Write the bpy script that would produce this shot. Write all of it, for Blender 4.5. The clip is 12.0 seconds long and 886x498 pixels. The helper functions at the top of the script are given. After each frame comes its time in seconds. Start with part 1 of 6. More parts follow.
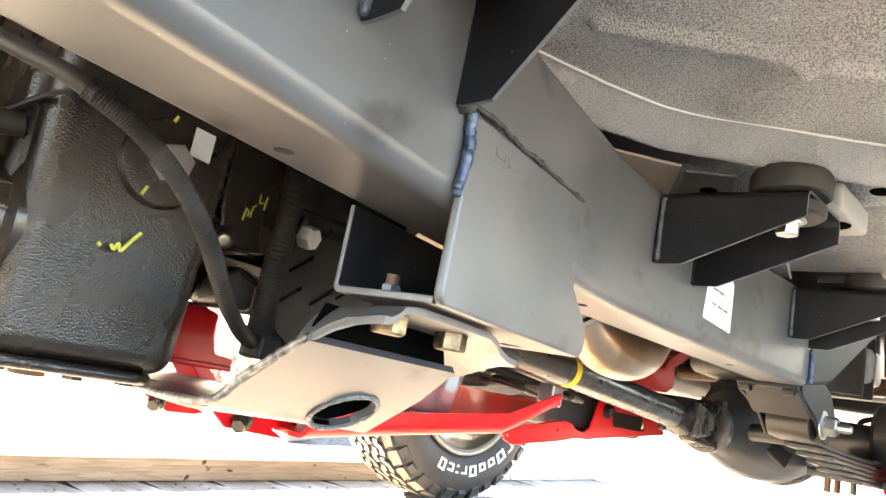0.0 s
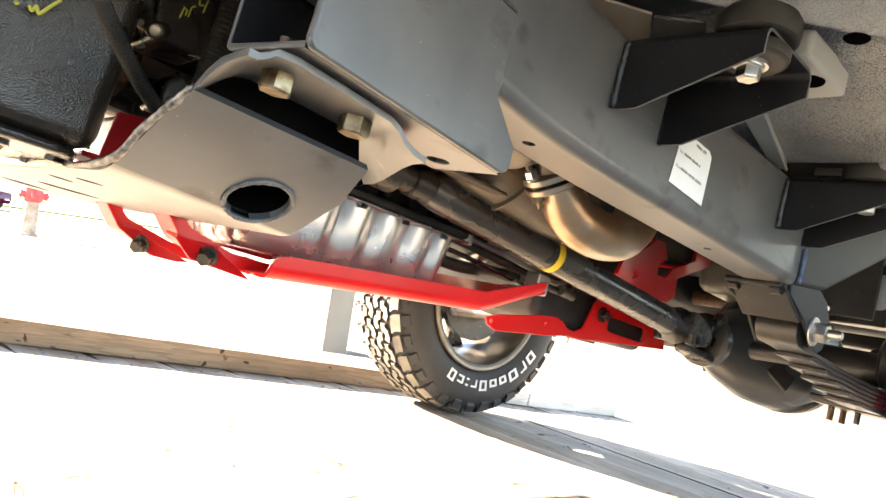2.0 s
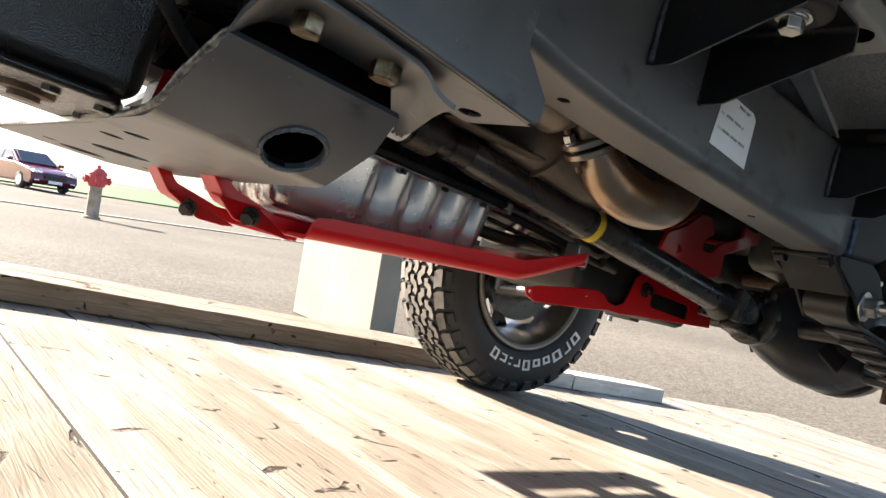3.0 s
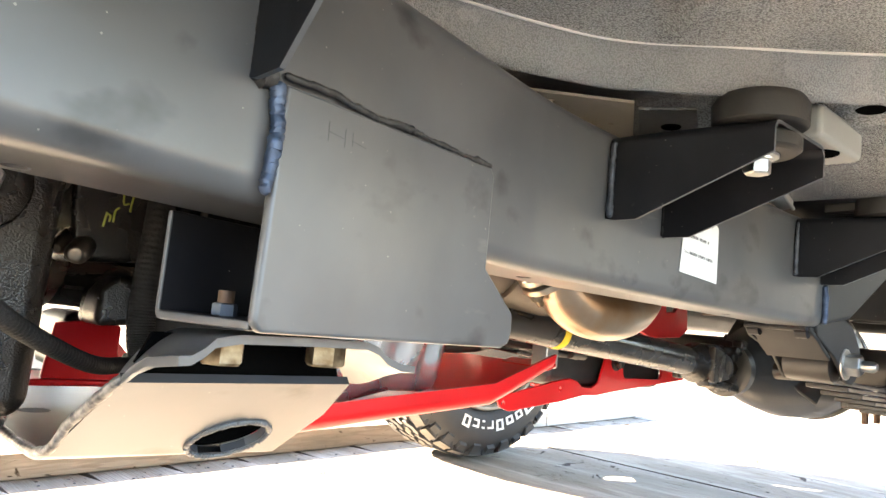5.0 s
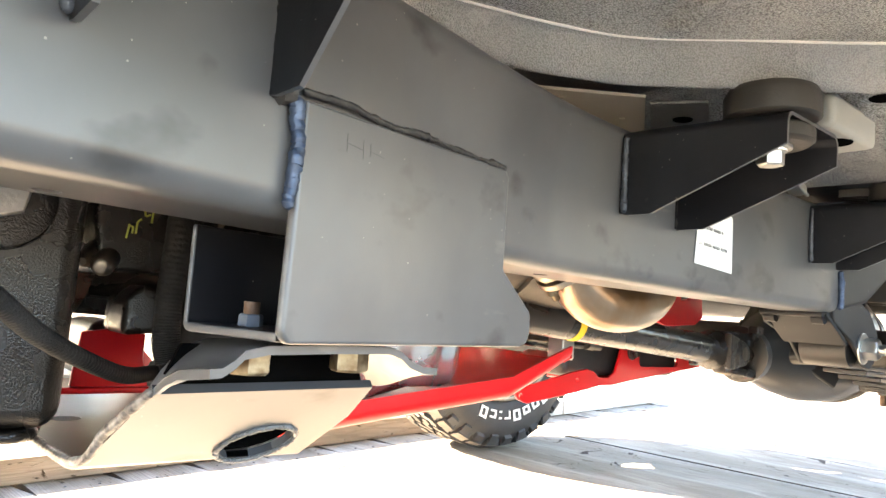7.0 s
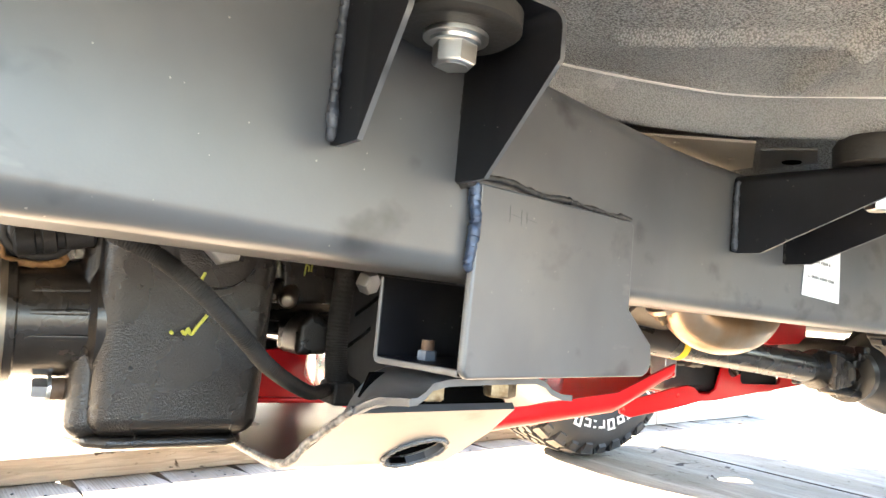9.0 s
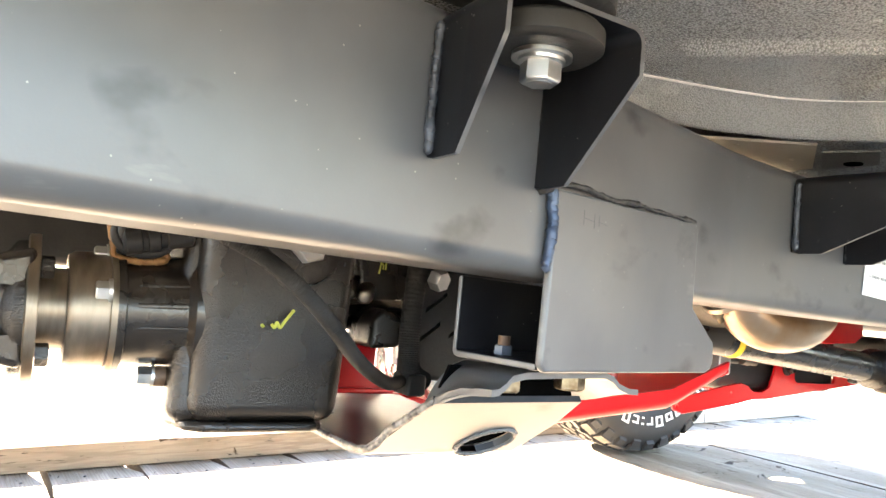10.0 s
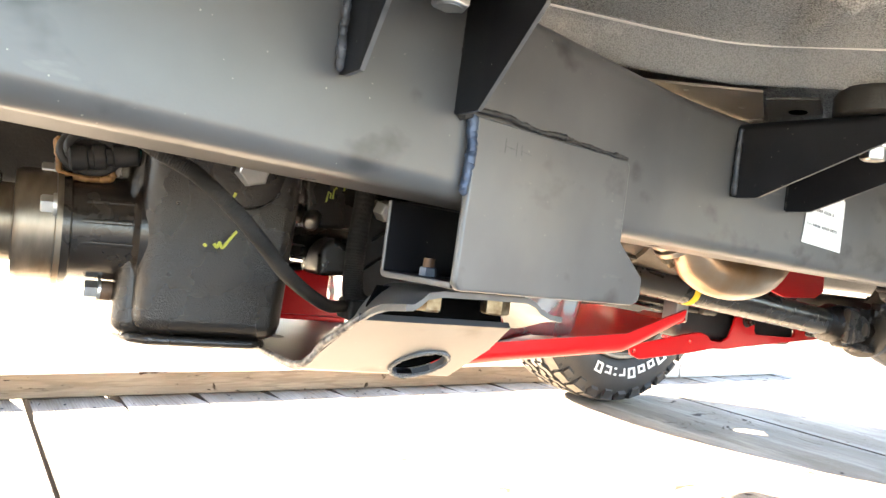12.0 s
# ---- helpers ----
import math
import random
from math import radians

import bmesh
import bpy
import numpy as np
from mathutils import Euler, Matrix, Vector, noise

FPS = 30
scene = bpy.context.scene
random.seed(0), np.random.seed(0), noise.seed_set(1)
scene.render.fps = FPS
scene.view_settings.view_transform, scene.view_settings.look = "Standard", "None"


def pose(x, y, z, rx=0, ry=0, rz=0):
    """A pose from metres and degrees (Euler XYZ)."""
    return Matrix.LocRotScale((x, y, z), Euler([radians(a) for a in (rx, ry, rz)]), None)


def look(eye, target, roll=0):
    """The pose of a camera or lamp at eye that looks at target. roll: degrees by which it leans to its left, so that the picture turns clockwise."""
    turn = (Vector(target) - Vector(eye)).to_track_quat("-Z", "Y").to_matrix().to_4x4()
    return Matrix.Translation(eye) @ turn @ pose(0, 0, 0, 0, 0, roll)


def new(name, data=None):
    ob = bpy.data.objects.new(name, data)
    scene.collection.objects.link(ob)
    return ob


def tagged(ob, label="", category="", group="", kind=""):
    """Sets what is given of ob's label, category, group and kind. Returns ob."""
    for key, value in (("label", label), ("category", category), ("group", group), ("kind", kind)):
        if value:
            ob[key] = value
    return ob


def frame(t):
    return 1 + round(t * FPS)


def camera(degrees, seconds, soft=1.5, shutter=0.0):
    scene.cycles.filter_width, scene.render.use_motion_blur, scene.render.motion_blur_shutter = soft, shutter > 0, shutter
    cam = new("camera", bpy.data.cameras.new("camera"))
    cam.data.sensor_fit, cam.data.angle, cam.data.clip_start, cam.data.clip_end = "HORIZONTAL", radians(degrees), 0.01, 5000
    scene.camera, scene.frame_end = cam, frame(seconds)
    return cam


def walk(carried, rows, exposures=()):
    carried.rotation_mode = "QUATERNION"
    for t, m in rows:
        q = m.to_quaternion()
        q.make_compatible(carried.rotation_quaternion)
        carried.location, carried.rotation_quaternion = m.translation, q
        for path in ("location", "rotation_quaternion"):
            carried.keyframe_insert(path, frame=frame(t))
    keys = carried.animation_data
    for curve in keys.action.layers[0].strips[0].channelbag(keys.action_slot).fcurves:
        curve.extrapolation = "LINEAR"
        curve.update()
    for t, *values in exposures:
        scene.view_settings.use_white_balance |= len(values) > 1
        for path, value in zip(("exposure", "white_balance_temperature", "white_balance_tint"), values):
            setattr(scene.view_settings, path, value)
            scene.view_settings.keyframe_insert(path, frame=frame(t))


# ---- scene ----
cam = camera(64.5, 12.0)
# The vehicle stands on a timber ramp: RAMP lays the ramp's level into the world, VEH the vehicle's level onto the ramp.
RAMP = pose(0, 0, 0, 0, 6.0, 0)
VEH = RAMP @ pose(0.5, 0, 0.45, 0, 2.5, 0) @ pose(-0.5, 0, -0.45)
GROUND = -0.45
PATH = [
    (0, (0.06, 0.033, 0.386), (1.443, 1.441, 0.709), 9.2),
    (0.5, (0.081, 0.012, 0.386), (1.491, 1.403, 0.661), 9.1),
    (1, (0.112, 0.0, 0.388), (1.559, 1.362, 0.616), 8.7),
    (1.5, (0.145, -0.019, 0.379), (1.595, 1.344, 0.578), 9.8),
    (2, (0.152, -0.04, 0.302), (1.455, 1.47, 0.459), 13.3),
    (2.5, (0.183, -0.08, 0.251), (1.431, 1.48, 0.339), 15.2),
    (3, (0.165, -0.057, 0.277), (1.37, 1.537, 0.369), 14.2),
    (3.5, (0.185, -0.005, 0.324), (1.328, 1.624, 0.523), 12.2),
    (3.7, (0.19, -0.003, 0.347), (1.35, 1.608, 0.577), 10.6),
    (5.5, (0.176, 0.026, 0.44), (1.521, 1.5, 0.572), 3.0),
    (6, (0.18, 0.02, 0.435), (1.522, 1.498, 0.555), 2.6),
    (6.5, (0.178, 0.02, 0.438), (1.508, 1.509, 0.559), 2.4),
    (8.5, (0.116, -0.002, 0.453), (1.287, 1.614, 0.576), 2.8),
    (9, (0.093, -0.015, 0.463), (1.21, 1.64, 0.58), 3.1),
    (9.5, (0.073, -0.022, 0.466), (1.141, 1.664, 0.577), 3.2),
    (10, (0.058, -0.027, 0.464), (1.078, 1.691, 0.56), 3.5),
    (10.5, (0.049, -0.033, 0.469), (1.026, 1.71, 0.552), 3.6),
    (11, (0.057, -0.049, 0.471), (1.027, 1.699, 0.54), 3.5),
    (11.5, (0.075, -0.068, 0.465), (1.074, 1.664, 0.496), 4.6),
    (12, (0.089, -0.067, 0.447), (1.125, 1.644, 0.416), 5.4),
]
EXPOSURES = [(0.0, 5.5, 6750, 14), (1.5, 5.2, 6750, 14), (1.9, 4.8, 6850, 14), (2.3, 4.0, 7400, 15), (2.6, 3.25, 7300, 16), (3.0, 2.62, 5950, 12), (3.5, 2.75, 5850, 13), (3.7, 2.9, 5850, 13), (5.3, 5.25, 6750, 14), (7.0, 5.25, 6750, 14), (9.5, 5.42, 6700, 14), (12.0, 5.2, 6700, 14)]
walk(cam, [(t, RAMP @ look(eye, target, roll)) for t, eye, target, roll in PATH], EXPOSURES)

# ---- sky and sun ----
SUN_TO = (RAMP.to_3x3() @ Vector((-0.52 * 0.906, 0.85 * 0.906, 0.423))).normalized()
SUN_EL = math.asin(SUN_TO.z)
world = bpy.data.worlds.new("sky")
scene.world = world
world.use_nodes = True
wn = world.node_tree.nodes
sky = wn.new("ShaderNodeTexSky")
sky.sky_type = "NISHITA"
sky.sun_disc = False
sky.sun_elevation = SUN_EL
sky.sun_rotation = math.atan2(SUN_TO.x, SUN_TO.y)
sky.dust_density = 1.3
wn["Background"].inputs[1].default_value = 0.06
world.node_tree.links.new(sky.outputs[0], wn["Background"].inputs[0])
sun = new("sun", bpy.data.lights.new("sun", "SUN"))
sun.data.energy = 5.4
sun.data.angle = radians(0.55)
sun.data.color = (1.0, 0.86, 0.68)
sun.matrix_world = look(SUN_TO * 30, (0, 0, 0))

# ---- materials ----
def pbr(name, a, b, rough, metal=0.0, grain=300.0, bump=0.15, stain=9.0, spread=0.12, coat=0.0, stretch=(1, 1, 1), dust=None, dust_at=0.62, depth=0.0, spec=0.5):
    """Paint, metal or rubber: two colours mixed by a large noise, grain as bump, uneven gloss, and dust specks."""
    m = bpy.data.materials.new(name)
    m.use_nodes = True
    nt = m.node_tree
    n, link = nt.nodes, nt.links.new
    bsdf = n["Principled BSDF"]
    tc = n.new("ShaderNodeTexCoord")
    mp = n.new("ShaderNodeMapping")
    mp.inputs["Scale"].default_value = stretch
    link(tc.outputs["Object"], mp.inputs[0])
    big = n.new("ShaderNodeTexNoise")
    big.inputs["Scale"].default_value = stain
    big.inputs["Detail"].default_value = 6
    link(mp.outputs[0], big.inputs["Vector"])
    fine = n.new("ShaderNodeTexNoise")
    fine.inputs["Scale"].default_value = grain
    fine.inputs["Detail"].default_value = 4
    link(mp.outputs[0], fine.inputs["Vector"])
    ramp = n.new("ShaderNodeValToRGB")
    ramp.color_ramp.elements[0].position, ramp.color_ramp.elements[1].position = 0.35, 0.68
    ramp.color_ramp.elements[0].color, ramp.color_ramp.elements[1].color = (*a, 1), (*b, 1)
    link(big.outputs["Fac"], ramp.inputs[0])
    colour = ramp.outputs[0]
    if dust:
        spots = n.new("ShaderNodeTexNoise")
        spots.inputs["Scale"].default_value = 160
        spots.inputs["Detail"].default_value = 3
        link(tc.outputs["Object"], spots.inputs["Vector"])
        cut = n.new("ShaderNodeMapRange")
        cut.inputs[1].default_value, cut.inputs[2].default_value = dust_at, dust_at + 0.1
        link(spots.outputs["Fac"], cut.inputs[0])
        mix = n.new("ShaderNodeMix")
        mix.data_type = "RGBA"
        mix.inputs[7].default_value = (*dust, 1)
        link(cut.outputs[0], mix.inputs[0])
        link(colour, mix.inputs[6])
        colour = mix.outputs[2]
    link(colour, bsdf.inputs["Base Color"])
    rr = n.new("ShaderNodeMapRange")
    rr.inputs[3].default_value, rr.inputs[4].default_value = max(rough - spread, 0.02), min(rough + spread, 1)
    link(big.outputs["Fac"], rr.inputs[0])
    link(rr.outputs[0], bsdf.inputs["Roughness"])
    bsdf.inputs["Metallic"].default_value = metal
    bsdf.inputs["Specular IOR Level"].default_value = spec
    bsdf.inputs["Coat Weight"].default_value = coat
    bsdf.inputs["Coat Roughness"].default_value = 0.08
    if bump:
        bp = n.new("ShaderNodeBump")
        bp.inputs["Strength"].default_value = bump
        bp.inputs["Distance"].default_value = depth or 0.4 / grain
        link(fine.outputs["Fac"], bp.inputs["Height"])
        link(bp.outputs[0], bsdf.inputs["Normal"])
    return m



def scuffed(m, much=1.0):
    """Dark rubbed smudges, faint pale scratches and scattered pale specks over a paint."""
    nt = m.node_tree
    n, link = nt.nodes, nt.links.new
    bsdf = n["Principled BSDF"]
    tc = n["Texture Coordinate"]
    colour = bsdf.inputs["Base Color"].links[0].from_socket

    def layer(fac, lo, hi, top, shade, colour):
        r = n.new("ShaderNodeMapRange")
        r.inputs[1].default_value, r.inputs[2].default_value, r.inputs[4].default_value = lo, hi, top * much
        link(fac, r.inputs[0])
        x = n.new("ShaderNodeMix")
        x.data_type = "RGBA"
        x.inputs[7].default_value = (*shade, 1)
        link(r.outputs[0], x.inputs[0])
        link(colour, x.inputs[6])
        return x.outputs[2]

    def noise_at(scale, stretch, detail):
        mp = n.new("ShaderNodeMapping")
        mp.inputs["Scale"].default_value = stretch
        link(tc.outputs["Object"], mp.inputs[0])
        t = n.new("ShaderNodeTexNoise")
        t.inputs["Scale"].default_value, t.inputs["Detail"].default_value = scale, detail
        link(mp.outputs[0], t.inputs["Vector"])
        return t.outputs["Fac"]
    colour = layer(noise_at(17, (1, 1, 1.4), 4), 0.60, 0.70, 0.75, (0.018, 0.0175, 0.018), colour)
    colour = layer(noise_at(7, (1.3, 1, 1), 5), 0.55, 0.75, 0.40, (0.15, 0.135, 0.115), colour)
    colour = layer(noise_at(60, (0.12, 1, 1), 5), 0.70, 0.76, 0.30, (0.22, 0.21, 0.19), colour)
    cell = n.new("ShaderNodeTexVoronoi")
    cell.inputs["Scale"].default_value = 150
    link(tc.outputs["Object"], cell.inputs["Vector"])
    sep = n.new("ShaderNodeSeparateColor")
    link(cell.outputs["Color"], sep.inputs[0])
    size = n.new("ShaderNodeMapRange")
    size.inputs[1].default_value, size.inputs[2].default_value, size.inputs[4].default_value = 0.25, 1.0, 0.085
    link(sep.outputs[0], size.inputs[0])
    less = n.new("ShaderNodeMath")
    less.operation = "LESS_THAN"
    link(cell.outputs["Distance"], less.inputs[0])
    link(size.outputs[0], less.inputs[1])
    colour = layer(less.outputs[0], 0.0, 1.0, 0.7 / much, (0.30, 0.28, 0.25), colour)
    link(colour, bsdf.inputs["Base Color"])
    return m


FRAME = scuffed(pbr("satin_black_frame_paint", (0.078, 0.078, 0.079), (0.104, 0.1035, 0.1035), 0.33, grain=700, bump=0.05, stain=14, spread=0.05, spec=0.60))
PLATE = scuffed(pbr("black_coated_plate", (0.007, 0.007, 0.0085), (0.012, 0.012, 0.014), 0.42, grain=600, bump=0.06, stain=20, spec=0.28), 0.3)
SHAFT = pbr("satin_black_tube_paint", (0.026, 0.0235, 0.021), (0.040, 0.0365, 0.033), 0.27, grain=600, bump=0.08, stain=20, spec=0.65)
CAST = pbr("black_cast_iron", (0.009, 0.0068, 0.0052), (0.020, 0.0152, 0.0115), 0.27, grain=900, bump=0.5, stain=22, spread=0.12, depth=0.0006, spec=0.55)
GREYCAST = pbr("grey_green_casting", (0.15, 0.155, 0.13), (0.24, 0.24, 0.20), 0.45, metal=0.4, grain=350, bump=0.3, stain=30)
SLICK = pbr("glossy_brown_black_casting", (0.012, 0.009, 0.007), (0.026, 0.020, 0.015), 0.26, grain=260, bump=0.12, stain=30, spread=0.1, spec=0.55)
HOSE = pbr("woven_black_hose", (0.013, 0.0125, 0.012), (0.030, 0.028, 0.026), 0.65, grain=420, bump=0.9, stain=40, spec=0.12)
DULLZINC = pbr("blue_grey_dull_zinc", (0.10, 0.115, 0.145), (0.17, 0.19, 0.22), 0.45, metal=0.8, grain=300, bump=0.1, stain=60)
SEALER = pbr("pale_seam_sealer", (0.74, 0.72, 0.67), (0.82, 0.80, 0.75), 0.35, grain=300, bump=0.1, stain=40)
BLACK = pbr("dull_black_plastic", (0.018, 0.017, 0.016), (0.032, 0.030, 0.028), 0.5, grain=300, bump=0.3, stain=25, spec=0.3)
MACHINED = pbr("oiled_machined_steel", (0.17, 0.138, 0.105), (0.28, 0.24, 0.195), 0.40, metal=1.0, grain=500, bump=0.08, stain=30, stretch=(4, 1, 1))
ZINC = pbr("bright_zinc", (0.50, 0.50, 0.48), (0.66, 0.65, 0.62), 0.34, metal=1.0, grain=300, bump=0.08, stain=60)
BRASSY = pbr("yellow_passivated_bolt", (0.12, 0.082, 0.045), (0.32, 0.27, 0.185), 0.42, metal=0.9, grain=400, bump=0.2, stain=120)
AXLE = pbr("smooth_black_axle_paint", (0.018, 0.0155, 0.013), (0.034, 0.0295, 0.0245), 0.36, grain=300, bump=0.15, stain=14, spread=0.1, spec=0.5)
RUSTRIM = pbr("orange_rusty_rim", (0.16, 0.075, 0.025), (0.36, 0.19, 0.07), 0.55, metal=0.2, grain=400, bump=0.4, stain=130)
RUSTY = pbr("brown_rusty_steel", (0.09, 0.05, 0.03), (0.16, 0.10, 0.06), 0.6, metal=0.3, grain=400, bump=0.3, stain=120)
WELD = pbr("heat_tinted_weld", (0.022, 0.034, 0.062), (0.085, 0.115, 0.175), 0.42, metal=0.6, grain=500, bump=0.3, stain=90)
DULLWELD = pbr("dull_grey_weld_bead", (0.035, 0.038, 0.045), (0.10, 0.108, 0.125), 0.5, metal=0.3, grain=500, bump=0.4, stain=90)
DARKWELD = pbr("painted_weld_bead", (0.012, 0.012, 0.013), (0.05, 0.045, 0.04), 0.5, grain=400, bump=0.4, stain=90)
CUT = pbr("flame_cut_edge", (0.05, 0.05, 0.055), (0.32, 0.30, 0.27), 0.45, metal=0.6, grain=500, bump=0.8, stain=160)
RED = pbr("red_powder_coat", (0.50, 0.003, 0.005), (0.60, 0.005, 0.008), 0.36, grain=500, bump=0.05, stain=8, spread=0.06, coat=0.15, spec=0.30)
SHOCKRED = pbr("dark_red_gloss_paint", (0.28, 0.003, 0.008), (0.36, 0.006, 0.012), 0.2, grain=500, bump=0.03, stain=8, spread=0.04, coat=0.35, spec=0.35)
SILVER = pbr("bright_bare_sheet_metal", (0.64, 0.63, 0.615), (0.78, 0.765, 0.74), 0.27, metal=0.88, grain=60, bump=0.05, stain=18, spread=0.08, depth=0.004)
ALLOY = pbr("cast_aluminium", (0.36, 0.36, 0.35), (0.50, 0.49, 0.47), 0.45, metal=0.9, grain=350, bump=0.4, stain=30)
EXHAUST = pbr("heat_stained_exhaust_steel", (0.37, 0.205, 0.085), (0.48, 0.425, 0.345), 0.32, metal=0.85, grain=350, bump=0.12, stain=12)
RIM = pbr("dark_bronze_rim_paint", (0.05, 0.045, 0.035), (0.08, 0.07, 0.055), 0.35, metal=0.5, grain=400, bump=0.05, stain=20)
RUBBER = pbr("tyre_rubber", (0.016, 0.016, 0.017), (0.028, 0.027, 0.027), 0.7, grain=500, bump=0.25, stain=18)
TREAD = pbr("dusty_tread_rubber", (0.095, 0.082, 0.066), (0.155, 0.136, 0.112), 0.85, grain=400, bump=0.35, stain=30)
# Dark so the unseen shell and sills reflect little onto the rail.
BODY = pbr("dark_body_paint", (0.018, 0.018, 0.019), (0.026, 0.026, 0.027), 0.3, grain=500, bump=0.02, stain=6, coat=0.3)
BUSH = pbr("grey_black_bushing_rubber", (0.022, 0.020, 0.017), (0.038, 0.034, 0.029), 0.5, grain=400, bump=0.2, stain=30)
WHITE = pbr("white_rubber_lettering", (0.62, 0.62, 0.62), (0.78, 0.78, 0.78), 0.7, grain=300, bump=0.1, stain=40)
UNDERCOAT = pbr("pebbled_grey_undercoat", (0.50, 0.495, 0.463), (0.61, 0.602, 0.56), 0.24, grain=90, bump=0.12, stain=7, spread=0.10, coat=0.9, spec=0.7)
UNDERCOAT.node_tree.nodes["Principled BSDF"].inputs["Coat Roughness"].default_value = 0.12
PANEL = pbr("grey_painted_panel", (0.30, 0.30, 0.275), (0.39, 0.385, 0.35), 0.45, grain=400, bump=0.15, stain=8)
YELLOW = pbr("yellow_paint_mark", (0.70, 0.46, 0.01), (0.80, 0.56, 0.03), 0.6, grain=300, bump=0.2, stain=60)
LIME = pbr("yellow_green_marker", (0.40, 0.41, 0.05), (0.50, 0.50, 0.09), 0.6, grain=300, bump=0.1, stain=60)
PAPER = pbr("white_paper_label", (0.74, 0.74, 0.73), (0.82, 0.82, 0.81), 0.6, grain=300, bump=0.05, stain=30)
INK = pbr("grey_black_print", (0.07, 0.07, 0.07), (0.12, 0.12, 0.12), 0.7, grain=300, bump=0, stain=30)
TEAL = pbr("teal_plastic", (0.008, 0.09, 0.085), (0.015, 0.13, 0.12), 0.5, grain=300, bump=0.1, stain=30)
CONCRETE = pbr("cream_concrete", (0.185, 0.165, 0.127), (0.240, 0.215, 0.168), 0.85, grain=120, bump=0.5, stain=3)
GRASS = pbr("mown_grass", (0.030, 0.078, 0.010), (0.052, 0.112, 0.016), 0.9, grain=25, bump=0.8, stain=0.5)
LEAF = pbr("hedge_leaves", (0.04, 0.08, 0.02), (0.09, 0.14, 0.04), 0.8, grain=30, bump=0.5, stain=2)
CARPAINT = pbr("maroon_car_paint", (0.075, 0.007, 0.022), (0.11, 0.011, 0.032), 0.2, grain=400, bump=0, stain=2, coat=0.25)
GLASS = pbr("tinted_car_glass", (0.02, 0.025, 0.03), (0.03, 0.035, 0.04), 0.05, grain=300, bump=0, stain=2)
HYDRANT = pbr("chalky_red_paint", (0.42, 0.03, 0.03), (0.55, 0.08, 0.07), 0.6, grain=150, bump=0.3, stain=9)
POST = pbr("rust_streaked_white_paint", (0.40, 0.33, 0.24), (0.20, 0.12, 0.07), 0.7, grain=150, bump=0.4, stain=7)


def asphalt():
    m = pbr("sunbleached_gravelly_asphalt", (0.102, 0.089, 0.070), (0.144, 0.126, 0.099), 0.9, grain=55, bump=1.0, stain=0.35, spec=0.15)
    nt = m.node_tree
    n, link = nt.nodes, nt.links.new
    bsdf = n["Principled BSDF"]
    tc = n["Texture Coordinate"]
    stones = n.new("ShaderNodeTexVoronoi")
    stones.inputs["Scale"].default_value = 70
    link(tc.outputs["Object"], stones.inputs["Vector"])
    mix = n.new("ShaderNodeMix")
    mix.data_type = "RGBA"
    mix.blend_type = "MULTIPLY"
    mix.inputs[0].default_value = 0.85
    grey = n.new("ShaderNodeMapRange")
    grey.inputs[3].default_value, grey.inputs[4].default_value = 0.40, 1.35
    sep = n.new("ShaderNodeSeparateColor")
    link(stones.outputs["Color"], sep.inputs[0])
    link(sep.outputs[0], grey.inputs[0])
    link(n["Color Ramp"].outputs[0], mix.inputs[6])
    link(grey.outputs[0], mix.inputs[7])
    link(mix.outputs[2], bsdf.inputs["Base Color"])
    return m


def pebbled(m, scale, depth, hollow_shade=0.0):
    """Gives a coat small raised pebbles, with shade painted dark between them."""
    nt = m.node_tree
    n, link = nt.nodes, nt.links.new
    cell = n.new("ShaderNodeTexVoronoi")
    cell.feature = "SMOOTH_F1"
    cell.inputs["Smoothness"].default_value = 0.35
    cell.inputs["Scale"].default_value = scale
    link(n["Texture Coordinate"].outputs["Object"], cell.inputs["Vector"])
    bp = n.new("ShaderNodeBump")
    bp.invert = True
    bp.inputs["Strength"].default_value, bp.inputs["Distance"].default_value = 0.9, depth
    link(cell.outputs["Distance"], bp.inputs["Height"])
    link(n["Bump"].outputs[0], bp.inputs["Normal"])
    if hollow_shade:
        hollow_range = n.new("ShaderNodeMapRange")
        hollow_range.inputs[1].default_value, hollow_range.inputs[2].default_value, hollow_range.inputs[4].default_value = 0.36, 0.68, hollow_shade
        link(cell.outputs["Distance"], hollow_range.inputs[0])
        mix = n.new("ShaderNodeMix")
        mix.data_type = "RGBA"
        mix.inputs[7].default_value = (0.07, 0.062, 0.05, 1)
        link(hollow_range.outputs[0], mix.inputs[0])
        link(n["Principled BSDF"].inputs["Base Color"].links[0].from_socket, mix.inputs[6])
        link(mix.outputs[2], n["Principled BSDF"].inputs["Base Color"])
    link(bp.outputs[0], n["Principled BSDF"].inputs["Normal"])
    link(bp.outputs[0], n["Principled BSDF"].inputs["Coat Normal"])
    return m


